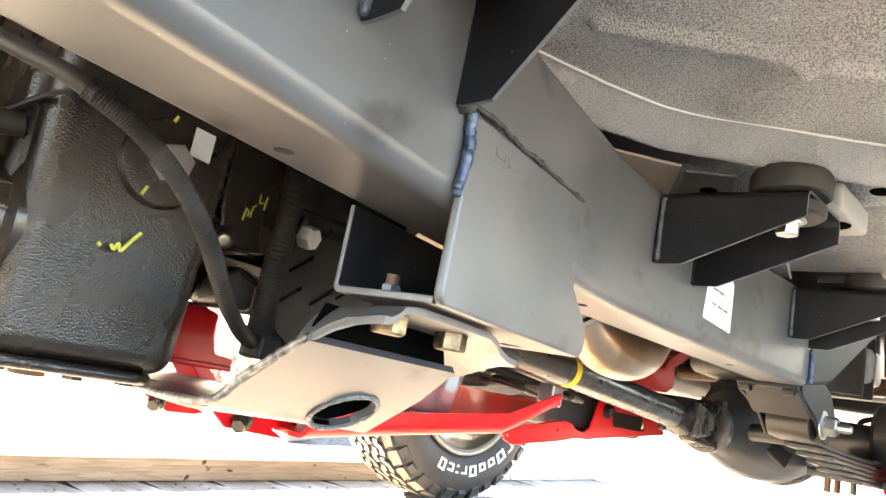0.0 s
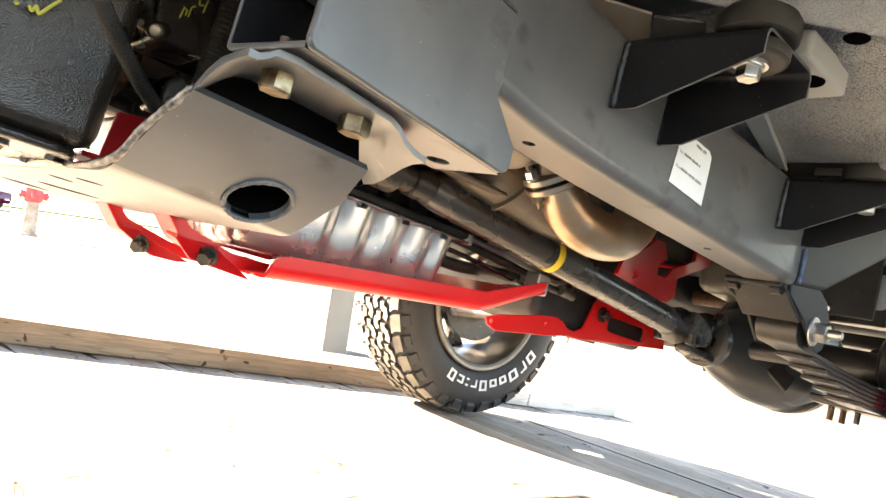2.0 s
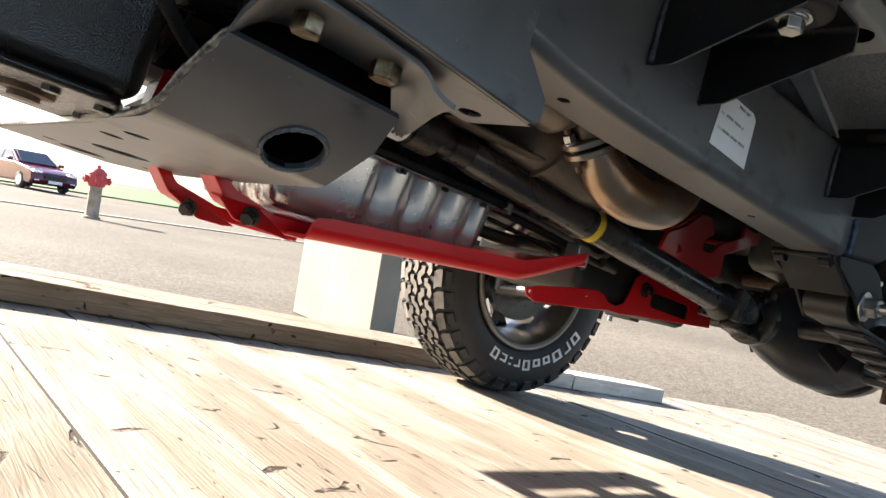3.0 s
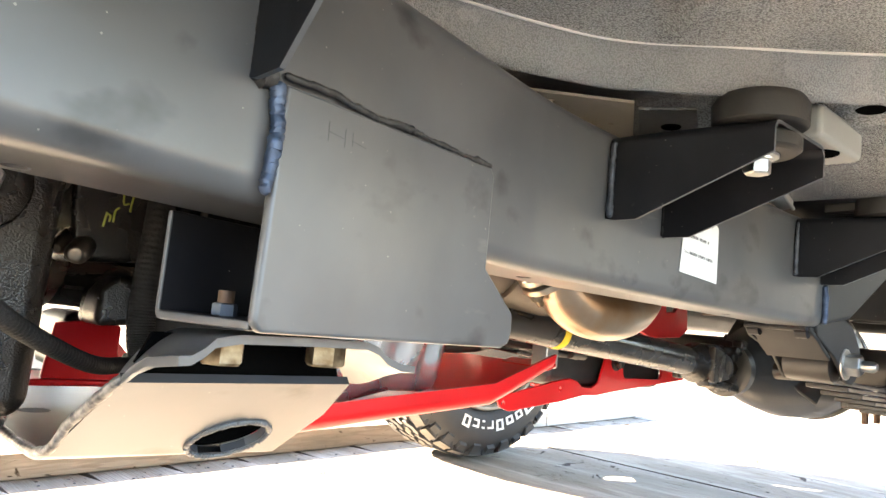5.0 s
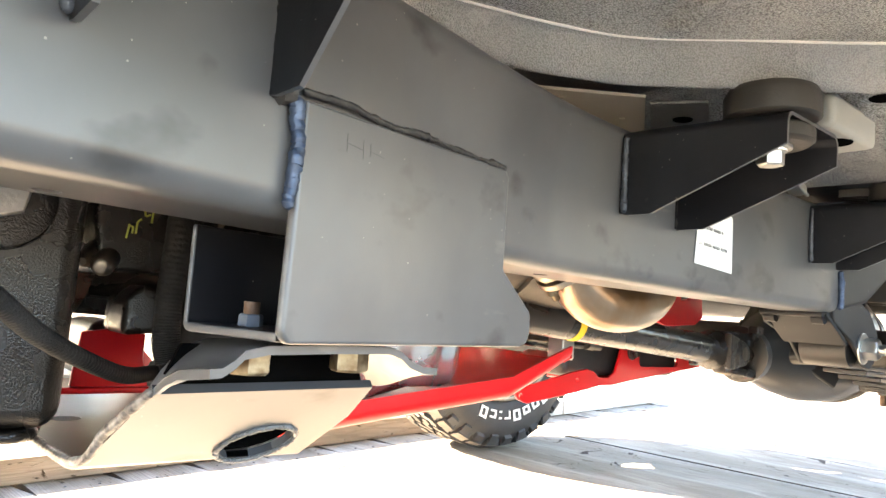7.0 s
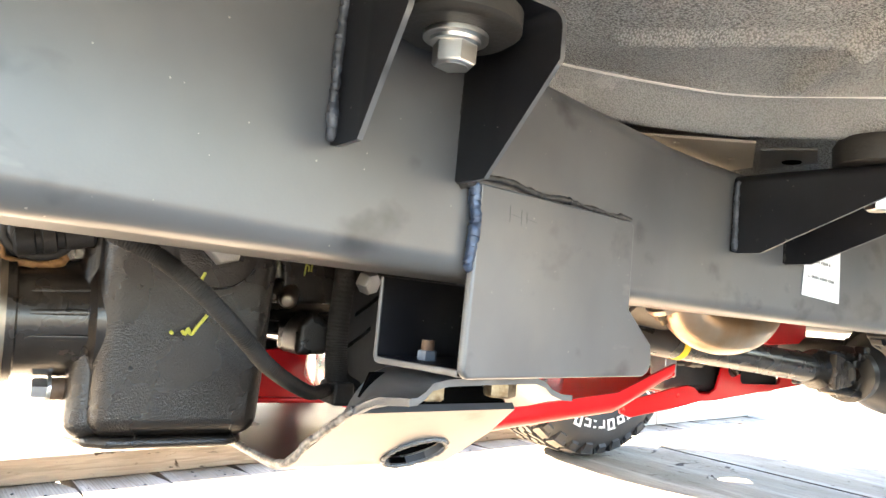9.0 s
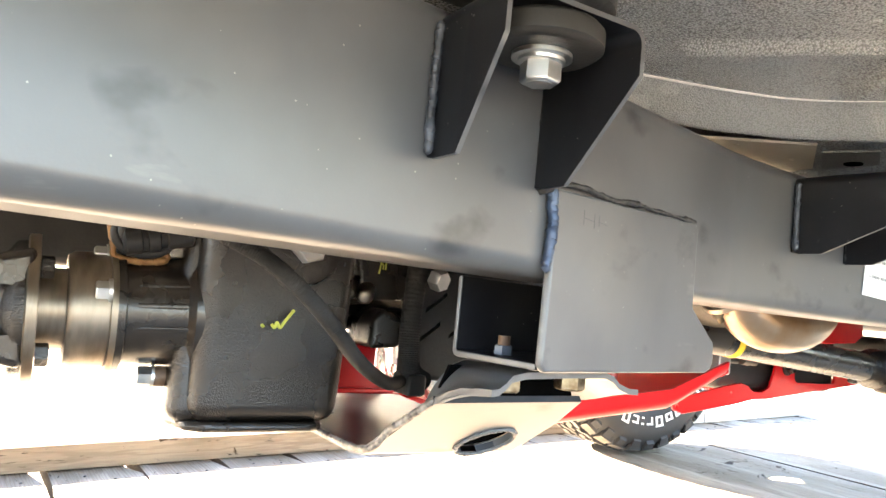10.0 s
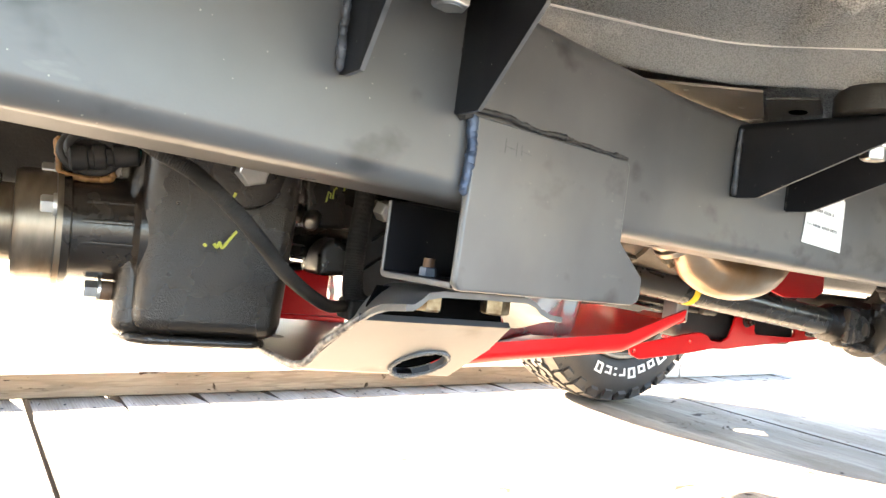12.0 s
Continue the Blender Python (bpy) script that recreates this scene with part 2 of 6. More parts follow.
def timber(name, pale, tan, dark):
    """Weathered boards: faint grain along y, tan and pale patches, splits and knots; each board its own shade."""
    m = bpy.data.materials.new(name)
    m.use_nodes = True
    nt = m.node_tree
    n, link = nt.nodes, nt.links.new
    bsdf = n["Principled BSDF"]
    tc, info = n.new("ShaderNodeTexCoord"), n.new("ShaderNodeObjectInfo")
    shift = n.new("ShaderNodeVectorMath")
    shift.operation = "MULTIPLY_ADD"
    comb = n.new("ShaderNodeCombineXYZ")
    for k in range(3):
        link(info.outputs["Random"], comb.inputs[k])
    link(comb.outputs[0], shift.inputs[0])
    shift.inputs[1].default_value = (31, 57, 13)
    link(tc.outputs["Object"], shift.inputs[2])

    def noise_at(scale, stretch, detail=5, warp=0.0):
        mp = n.new("ShaderNodeMapping")
        mp.inputs["Scale"].default_value = stretch
        link(shift.outputs[0], mp.inputs[0])
        t = n.new("ShaderNodeTexNoise")
        t.inputs["Scale"].default_value = scale
        t.inputs["Detail"].default_value = detail
        t.inputs["Distortion"].default_value = warp
        link(mp.outputs[0], t.inputs["Vector"])
        return t.outputs["Fac"]

    def above(fac, lo, hi, top=1.0):
        r = n.new("ShaderNodeMapRange")
        r.inputs[1].default_value, r.inputs[2].default_value, r.inputs[4].default_value = lo, hi, top
        link(fac, r.inputs[0])
        return r.outputs[0]

    def blend(fac, a, b, how="MIX"):
        x = n.new("ShaderNodeMix")
        x.data_type, x.blend_type = "RGBA", how
        for sock, v in ((x.inputs[0], fac), (x.inputs[6], a), (x.inputs[7], b)):
            if isinstance(v, tuple):
                sock.default_value = (*v, 1)
            elif isinstance(v, float):
                sock.default_value = v
            else:
                link(v, sock)
        return x.outputs[2]

    grain = noise_at(110, (1, 0.05, 1), 6, 1.2)
    mp = n.new("ShaderNodeMapping")
    mp.inputs["Scale"].default_value = (1, 0.10, 1)
    link(shift.outputs[0], mp.inputs[0])
    wave = n.new("ShaderNodeTexWave")
    wave.inputs["Scale"].default_value, wave.inputs["Distortion"].default_value = 46, 9
    wave.inputs["Detail"].default_value, wave.inputs["Detail Scale"].default_value = 3, 0.9
    link(mp.outputs[0], wave.inputs["Vector"])
    rings = wave.outputs["Fac"]
    sep = n.new("ShaderNodeSeparateXYZ")
    link(tc.outputs["Object"], sep.inputs[0])
    side = n.new("ShaderNodeMath")
    side.operation = "ABSOLUTE"
    link(sep.outputs[0], side.inputs[0])
    rub = n.new("ShaderNodeMath")
    rub.operation = "MULTIPLY_ADD"
    link(noise_at(9, (1, 0.3, 1), 5, 0.4), rub.inputs[0])
    rub.inputs[1].default_value = 0.09
    link(side.outputs[0], rub.inputs[2])
    patch = noise_at(4.5, (1, 0.35, 1), 7, 0.6)
    worn = noise_at(11, (1, 0.22, 1), 6, 0.8)
    split = noise_at(58, (1, 0.16, 1), 4, 2.4)
    pit = noise_at(15, (0.8, 1, 1), 11, 1.1)
    col = blend(above(patch, 0.40, 0.62), pale, tan)
    col = blend(above(worn, 0.50, 0.62, 0.8), col, tan)
    col = blend(above(rub.outputs[0], 0.110, 0.128, 0.55), col, (min(1, pale[0] * 1.12), min(1, pale[1] * 1.13), min(1, pale[2] * 1.15)))
    col = blend(above(grain, 0.44, 0.66, 0.36), col, dark)
    col = blend(above(rings, 0.72, 0.97, 0.42), col, dark)
    col = blend(above(noise_at(3.2, (1, 0.7, 1), 6, 0.6), 0.50, 0.60, 0.6), col, (tan[0] * 0.74, tan[1] * 0.76, tan[2] * 0.74))
    crack = n.new("ShaderNodeMath")
    crack.operation = "MULTIPLY"
    link(above(split, 0.655, 0.69), crack.inputs[0])
    link(above(worn, 0.50, 0.56), crack.inputs[1])
    col = blend(crack.outputs[0], col, (dark[0] * 0.3, dark[1] * 0.28, dark[2] * 0.25))
    knot = above(pit, 0.655, 0.685)
    col = blend(knot, col, (dark[0] * 0.32, dark[1] * 0.26, dark[2] * 0.2))
    hsv = n.new("ShaderNodeHueSaturation")
    link(above(info.outputs["Random"], 0, 1, 1.06), hsv.inputs["Value"])
    n[hsv.inputs["Value"].links[0].from_node.name].inputs[3].default_value = 0.9
    link(col, hsv.inputs["Color"])
    link(hsv.outputs[0], bsdf.inputs["Base Color"])
    bsdf.inputs["Roughness"].default_value = 0.85
    bsdf.inputs["Specular IOR Level"].default_value = 0.25
    rough = n.new("ShaderNodeMath")
    rough.operation = "SUBTRACT"
    link(grain, rough.inputs[0])
    add = n.new("ShaderNodeMath")
    link(crack.outputs[0], add.inputs[0])
    link(knot, add.inputs[1])
    link(add.outputs[0], rough.inputs[1])
    bp = n.new("ShaderNodeBump")
    bp.inputs["Strength"].default_value, bp.inputs["Distance"].default_value = 0.9, 0.0035
    link(rough.outputs[0], bp.inputs["Height"])
    link(bp.outputs[0], bsdf.inputs["Normal"])
    return m


pebbled(UNDERCOAT, 700.0, 0.0042, 0.55)
pebbled(CAST, 800.0, 0.00032)
# The lip's bluish grey holds the sky's reflection in its colour.
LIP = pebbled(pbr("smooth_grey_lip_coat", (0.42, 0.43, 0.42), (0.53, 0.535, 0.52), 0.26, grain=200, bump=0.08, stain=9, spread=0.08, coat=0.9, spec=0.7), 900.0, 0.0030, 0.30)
# Shade of the floor's groove as a colour; also the grey tab's coat.
SHADE_AND_TAB = pebbled(pbr("dark_pebbled_primer", (0.11, 0.11, 0.103), (0.17, 0.168, 0.155), 0.35, grain=200, bump=0.1, stain=24, spread=0.1, spec=0.4), 760.0, 0.0015)
ASPHALT = asphalt()
WOOD = timber("weathered_pale_timber", (0.360, 0.332, 0.276), (0.228, 0.193, 0.146), (0.10, 0.078, 0.054))
BROWNWOOD = timber("brown_timber", (0.34, 0.265, 0.195), (0.28, 0.21, 0.150), (0.18, 0.135, 0.095))
# Near-black side faces: the dark of the gaps is put into the colour.
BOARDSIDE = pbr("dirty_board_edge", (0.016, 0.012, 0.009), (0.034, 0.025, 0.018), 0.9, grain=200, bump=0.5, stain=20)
PALEWOOD = timber("bleached_grey_timber", (0.60, 0.58, 0.54), (0.50, 0.47, 0.42), (0.33, 0.29, 0.24))
TANPANEL = pebbled(pbr("tan_grey_floor_panel", (0.62, 0.54, 0.42), (0.72, 0.64, 0.51), 0.30, grain=400, bump=0.12, stain=9), 1100.0, 0.0010)
# Near-black without gloss: the dark of openings is put into the colour.
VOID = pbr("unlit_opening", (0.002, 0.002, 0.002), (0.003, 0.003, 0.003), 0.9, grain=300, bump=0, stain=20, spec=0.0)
DULLTAN = pbr("dull_tan_heat_metal", (0.13, 0.11, 0.088), (0.23, 0.195, 0.155), 0.42, metal=0.55, grain=300, bump=0.25, stain=14)
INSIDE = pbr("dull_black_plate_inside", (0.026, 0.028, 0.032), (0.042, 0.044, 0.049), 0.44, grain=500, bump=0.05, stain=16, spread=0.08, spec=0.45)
# A darker copy of the frame paint, for the shaded front section.
SHADEFRAME = scuffed(pbr("black_dip_coat", (0.022, 0.021, 0.021), (0.034, 0.033, 0.032), 0.55, grain=700, bump=0.05, stain=14, spread=0.08, spec=0.18), 0.25)

# ---- mesh helpers ----
V = Vector


def weigh_normals(me, sharp):
    """Keeps broad flat faces flat beside their rounded edges."""
    limit = math.cos(radians(sharp + 12))
    faces = [(p.normal.copy(), p.area) for p in me.polygons]
    round_vert = [[] for _ in me.vertices]
    for p in me.polygons:
        for v in p.vertices:
            round_vert[v].append(p.index)
    out = []
    for p in me.polygons:
        n0 = faces[p.index][0]
        for v in p.vertices:
            n = V((0, 0, 0))
            for f in round_vert[v]:
                fn, area = faces[f]
                if fn.dot(n0) > limit:
                    n += fn * area * area
            out.append(n.normalized() if n.length > 0 else n0)
    me.normals_split_custom_set(out)


def part(name, bm, material, parent=None, label="", sharp=35, at=None):
    bmesh.ops.recalc_face_normals(bm, faces=bm.faces)
    me = bpy.data.meshes.new(name)
    bm.to_mesh(me)
    bm.free()
    me.materials.append(material)
    me.polygons.foreach_set("use_smooth", [True] * len(me.polygons))
    me.set_sharp_from_angle(angle=radians(sharp))
    if len(me.polygons) < 3000:
        weigh_normals(me, sharp)
    ob = new(name, me)
    ob.parent = parent
    if at is not None:
        ob.matrix_basis = at
    return tagged(ob, label)


def prism(bm, pts, d):
    """A flat outline pushed along d."""
    d = V(d)
    lo = [bm.verts.new(p) for p in pts]
    hi = [bm.verts.new(V(p) + d) for p in pts]
    bm.faces.new(lo[::-1])
    bm.faces.new(hi)
    for i in range(len(pts)):
        j = (i + 1) % len(pts)
        bm.faces.new((lo[i], lo[j], hi[j], hi[i]))
    return bm


def box(bm, lo, hi, m=None):
    (a, b, c), (d, e, f) = lo, hi
    pts = [V((a, b, c)), V((d, b, c)), V((d, e, c)), V((a, e, c))]
    up = V((0, 0, f - c))
    if m is not None:
        pts, up = [m @ p for p in pts], m.to_3x3() @ up
    return prism(bm, pts, up)


def soften(bm, w, seg=2, angle=25):
    bmesh.ops.recalc_face_normals(bm, faces=bm.faces)
    edges = [e for e in bm.edges if len(e.link_faces) == 2 and e.calc_face_angle(0) > radians(angle)]
    bmesh.ops.bevel(bm, geom=edges, offset=w, segments=seg, affect="EDGES", profile=0.5, clamp_overlap=True)
    return bm


def ring_frame(d):
    d = V(d).normalized()
    a = d.cross(V((0, 0, 1)) if abs(d.z) < 0.9 else V((1, 0, 0))).normalized()
    return d, a, d.cross(a)


def lathe(bm, o, d, prof, n=32, turn=0.0, hollow=False):
    """A turned body on the axis through o along d; prof: (distance along it, radius)."""
    d, a, b = ring_frame(d)
    o, rings = V(o), []
    for s, r in prof:
        rings.append([bm.verts.new(o + d * s + (a * math.cos(t) + b * math.sin(t)) * max(r, 1e-5)) for t in (turn + 2 * math.pi * k / n for k in range(n))])
    for p, q in zip(rings, rings[1:]):
        for k in range(n):
            bm.faces.new((p[k], p[(k + 1) % n], q[(k + 1) % n], q[k]))
    if hollow:
        for k in range(n):
            bm.faces.new((rings[-1][k], rings[-1][(k + 1) % n], rings[0][(k + 1) % n], rings[0][k]))
        return bm
    bm.faces.new(rings[0][::-1])
    bm.faces.new(rings[-1])
    return bm


def rod(bm, p, q, r, n=16, r2=None):
    p, q = V(p), V(q)
    return lathe(bm, p, q - p, [(0, r), ((q - p).length, r if r2 is None else r2)], n)


def smooth_line(pts, k=8):
    """Points of a curve that runs softly through pts."""
    P = [V(p) for p in pts]
    P = [P[0] * 2 - P[1], *P, P[-1] * 2 - P[-2]]
    out = []
    for i in range(1, len(P) - 2):
        a, b, c, d = P[i - 1:i + 3]
        for j in range(k):
            t = j / k
            out.append(0.5 * (2 * b + (c - a) * t + (2 * a - 5 * b + 4 * c - d) * t * t + (3 * b - a - 3 * c + d) * t ** 3))
    return [*out, P[-2]]


def tube(bm, pts, r, n=12):
    """A round section along pts; r: a radius, or a function of the share of the way."""
    pts = [V(p) for p in pts]
    d, a, b = ring_frame(pts[1] - pts[0])
    rings = []
    for i, p in enumerate(pts):
        t = (pts[min(i + 1, len(pts) - 1)] - pts[max(i - 1, 0)]).normalized()
        a = (a - t * a.dot(t)).normalized()
        b = t.cross(a)
        rr = r(i / (len(pts) - 1)) if callable(r) else r
        rings.append([bm.verts.new(p + (a * math.cos(x) + b * math.sin(x)) * rr) for x in (2 * math.pi * k / n for k in range(n))])
    for p, q in zip(rings, rings[1:]):
        for k in range(n):
            bm.faces.new((p[k], p[(k + 1) % n], q[(k + 1) % n], q[k]))
    bm.faces.new(rings[0][::-1])
    bm.faces.new(rings[-1])
    return bm


def bead(bm, pts, r, step=0.004, seed=1, lump=0.22, stray=0.07):
    """A weld bead: a lumpy string along pts."""
    rng = random.Random(seed)
    line = smooth_line(pts, 6) if len(pts) > 2 else [V(p) for p in pts]
    dense = []
    for p, q in zip(line, line[1:]):
        k = max(1, int((q - p).length / (step / 3)))
        dense += [p.lerp(q, j / k) for j in range(k)]
    dense.append(line[-1])
    wobble = rng.uniform(0, 9)
    size = [r * (0.86 + 0.07 * abs(math.sin(math.pi * i / 3)) + lump * noise.noise((i * 0.13, wobble, 0)) + rng.uniform(-0.05, 0.05)) for i in range(len(dense))]
    size[0] = size[-1] = r * 0.3
    dense = [p + V((rng.uniform(-1, 1), rng.uniform(-1, 1), rng.uniform(-1, 1))) * r * stray for p in dense]
    return tube(bm, dense, lambda t: size[round(t * (len(size) - 1))], 8)


def hexagon(bm, o, d, af, h, turn=0.0):
    """A hexagon bolt head with a rounded crown."""
    r = af / math.sqrt(3)
    lathe(bm, o, d, [(0, r), (h * 0.86, r), (h, r * 0.86)], 6, turn)
    return bm


def bolt(parent, o, d, af, h, mat=None, washer=0.0, stud=0.0, turn=0.3, name="bolt", label=""):
    bm = bmesh.new()
    d = V(d).normalized()
    o = V(o)
    if washer:
        lathe(bm, o, d, [(0, washer), (0.0018, washer), (0.0024, washer * 0.95)], 24)
        o = o + d * 0.0024
    hexagon(bm, o, d, af, h, turn)
    if stud:
        lathe(bm, o + d * h * 0.9, d, [(0, af * 0.28), (stud * 0.8, af * 0.28), (stud, af * 0.2)], 12)
    return part(name, bm, mat or ZINC, parent, label)


def bored(bm, cutters):
    """bm with the cutter meshes taken out of it."""
    made = []
    for b in (bm, *cutters):
        bmesh.ops.recalc_face_normals(b, faces=b.faces)
        me = bpy.data.meshes.new("raw")
        b.to_mesh(me)
        b.free()
        made.append(new("raw", me))
    for c in made[1:]:
        mod = made[0].modifiers.new("cut", "BOOLEAN")
        mod.operation, mod.solver, mod.object = "DIFFERENCE", "EXACT", c
    bpy.context.view_layer.update()
    out = bmesh.new()
    out.from_object(made[0], bpy.context.evaluated_depsgraph_get())
    for o in made:
        me = o.data
        bpy.data.objects.remove(o)
        bpy.data.meshes.remove(me)
    return out


def drill(o, d, r, depth, n=24):
    d = V(d).normalized()
    return lathe(bmesh.new(), V(o) - d * depth / 2, d, [(0, r), (depth, r)], n)


def empty(name, m, label, category, group=""):
    ob = new(name)
    ob.empty_display_size = 0.1
    ob.matrix_basis = m
    return tagged(ob, label, category, group)


# ---- ground, ramp, distance ----
def ground_sheet():
    bm = bmesh.new()
    bmesh.ops.create_grid(bm, x_segments=60, y_segments=60, size=400)
    for v in bm.verts:
        v.co.x, v.co.y = (math.copysign(abs(c / 400) ** 2.2 * 900, c) for c in (v.co.x, v.co.y))
        v.co.z = GROUND
    tagged(part("ground", bm, ASPHALT), "sun-bleached gravelly asphalt lot", "ground", kind="structure")
    bm = bmesh.new()
    prism(bm, [(-120, 33, GROUND - 0.3), (120, 33, GROUND - 0.3), (120, 140, GROUND - 0.3), (-120, 140, GROUND - 0.3)], (0, 0, 0.36))
    tagged(part("lawn", bm, GRASS), "strip of mown green grass beyond the asphalt", "lawn", kind="structure")
    bm = bmesh.new()
    for i in range(36):
        x = -60 + i * 4.2
        prism(bm, [(x, 15.4, GROUND + 0.004), (x + 4.15, 15.4, GROUND + 0.004), (x + 4.15, 15.75, GROUND + 0.004), (x, 15.75, GROUND + 0.004)], (0, 0, 0.02))
    tagged(part("pavement", bm, CONCRETE), "pale concrete edging strip set flush in the asphalt", "pavement", kind="structure")


ground_sheet()
deck = tagged(empty("floor", RAMP, "weathered timber ramp decking of wide pale boards", "floor"), kind="structure")
BOARD_TURN = 3.9
PITCH, BOARD = 0.182, 0.1806


def deck_boards():
    """Boards across the ramp; the far ends are notched by wear where they meet the kerb timber."""
    shapes = []
    rng = random.Random(4)
    for k in range(4):
        bm = bmesh.new()
        w = BOARD / 2
        chip = [rng.uniform(0.0, 0.02) for _ in range(2)]
        out = [(-w, -3.2), (w, -3.2), (w, 1.63 + chip[0] * 2), (w - 0.020 - chip[1] * 0.4, 1.735), (w - 0.022, 1.96), (-w, 1.96 - chip[1] * 0.4), (-w, 1.2)]
        prism(bm, [(x, y, -0.038) for x, y in out], (0, 0, 0.038))
        soften(bm, 0.0012, 1)
        me = bpy.data.meshes.new("board")
        bm.to_mesh(me)
        bm.free()
        me.materials.append(WOOD)
        me.materials.append(BOARDSIDE)
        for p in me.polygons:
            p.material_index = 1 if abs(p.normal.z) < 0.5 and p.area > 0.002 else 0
        shapes.append(me)
    for i in range(-14, 24):
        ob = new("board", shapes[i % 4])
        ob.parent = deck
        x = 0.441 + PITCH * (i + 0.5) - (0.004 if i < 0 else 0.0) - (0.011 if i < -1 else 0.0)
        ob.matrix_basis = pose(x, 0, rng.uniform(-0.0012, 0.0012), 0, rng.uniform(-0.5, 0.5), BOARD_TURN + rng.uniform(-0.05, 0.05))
    bm = bmesh.new()
    for i in range(-14, 24):
        x = 0.441 + PITCH * (i + 0.5) - 0.068 * 1.66
        for dx in (-0.035, 0.03):
            lathe(bm, (x + dx + rng.uniform(-0.008, 0.008), 1.66 + rng.uniform(-0.02, 0.02), -0.002), (0, 0, 1), [(0, 0.0030), (0.0030, 0.0030), (0.0034, 0.002)], 8)
    tagged(part("nail_heads", bm, BLACK, deck), "dark nail heads", kind="stuff")
    for x in (-2.4, -0.9, 0.6, 2.1, 3.6):
        bm = box(bmesh.new(), (x, -3.1, -0.18 if x < 2 else -0.11), (x + 0.04, 1.9, -0.042))
        part("joist", soften(bm, 0.003, 1), WOOD, deck)


deck_boards()


def kerb_timber():
    runs = ((-2.56, 1.62, 1.733, 1.866, BROWNWOOD, "long brown timber kerb nailed along the ramp's edge"), (-2.30, 2.10, 1.869, 2.000, BROWNWOOD, "second brown timber lying behind the kerb"), (1.63, 2.28, 1.733, 1.866, PALEWOOD, "short bleached timber kerb behind the wheel"), (2.285, 2.88, 1.733, 1.866, PALEWOOD, "short bleached timber kerb at the ramp's foot"))
    for x0, x1, y0, y1, wood, label in runs:
        half = (x1 - x0) / 2
        bm = box(bmesh.new(), (-(y1 - y0) / 2, -half, 0), ((y1 - y0) / 2, half, 0.056))
        bmesh.ops.subdivide_edges(bm, edges=[e for e in bm.edges if e.calc_length() > half], cuts=40)
        soften(bm, 0.004, 2)
        for v in bm.verts:
            v.co.x += 0.004 * noise.noise((0, v.co.y * 5, 3))
            v.co.z += 0.002 * noise.noise((v.co.x * 20, v.co.y * 8, 7)) * (v.co.z > 0.03)
        ob = part("kerb_timber", bm, wood, at=RAMP @ pose((x0 + x1) / 2, (y0 + y1) / 2, 0.001, 0, 0, -90))
        tagged(ob, label, "timber kerb", "timbers along the ramp's edge")


kerb_timber()


def concrete_block():
    bm = box(bmesh.new(), (0, 0, 0), (0.18, 1.0, 0.60))
    soften(bm, 0.012, 2)
    ob = part("concrete_block", bm, CONCRETE, at=pose(2.46, 3.52, GROUND, 0, 0, 2))
    tagged(ob, "smooth cream concrete block standing on the asphalt", "concrete block")


concrete_block()


def hydrant():
    m = pose(2.74, 13.68, GROUND)
    top = empty("fire_hydrant", m, "red-capped fire hydrant on a rust-streaked white barrel", "fire hydrant")
    part("barrel", lathe(bmesh.new(), (0, 0, 0), (0, 0, 1), [(0, 0.15), (0.04, 0.15), (0.05, 0.115), (0.58, 0.11), (0.6, 0.125)], 24), POST, top, "white barrel streaked with rust")
    part("bonnet", lathe(bmesh.new(), (0, 0, 0.58), (0, 0, 1), [(0, 0.13), (0.03, 0.15), (0.2, 0.145), (0.22, 0.16), (0.25, 0.155), (0.31, 0.09), (0.33, 0.035), (0.38, 0.03)], 24), HYDRANT, top, "red bonnet")
    for d in ((1, 0, 0), (-1, 0, 0), (0, -1, 0)):
        part("nozzle", lathe(bmesh.new(), V((0, 0, 0.70)) + V(d) * 0.13, d, [(0, 0.06), (0.05, 0.06), (0.055, 0.07), (0.085, 0.07), (0.09, 0.03), (0.11, 0.025)], 16), HYDRANT, top)


hydrant()


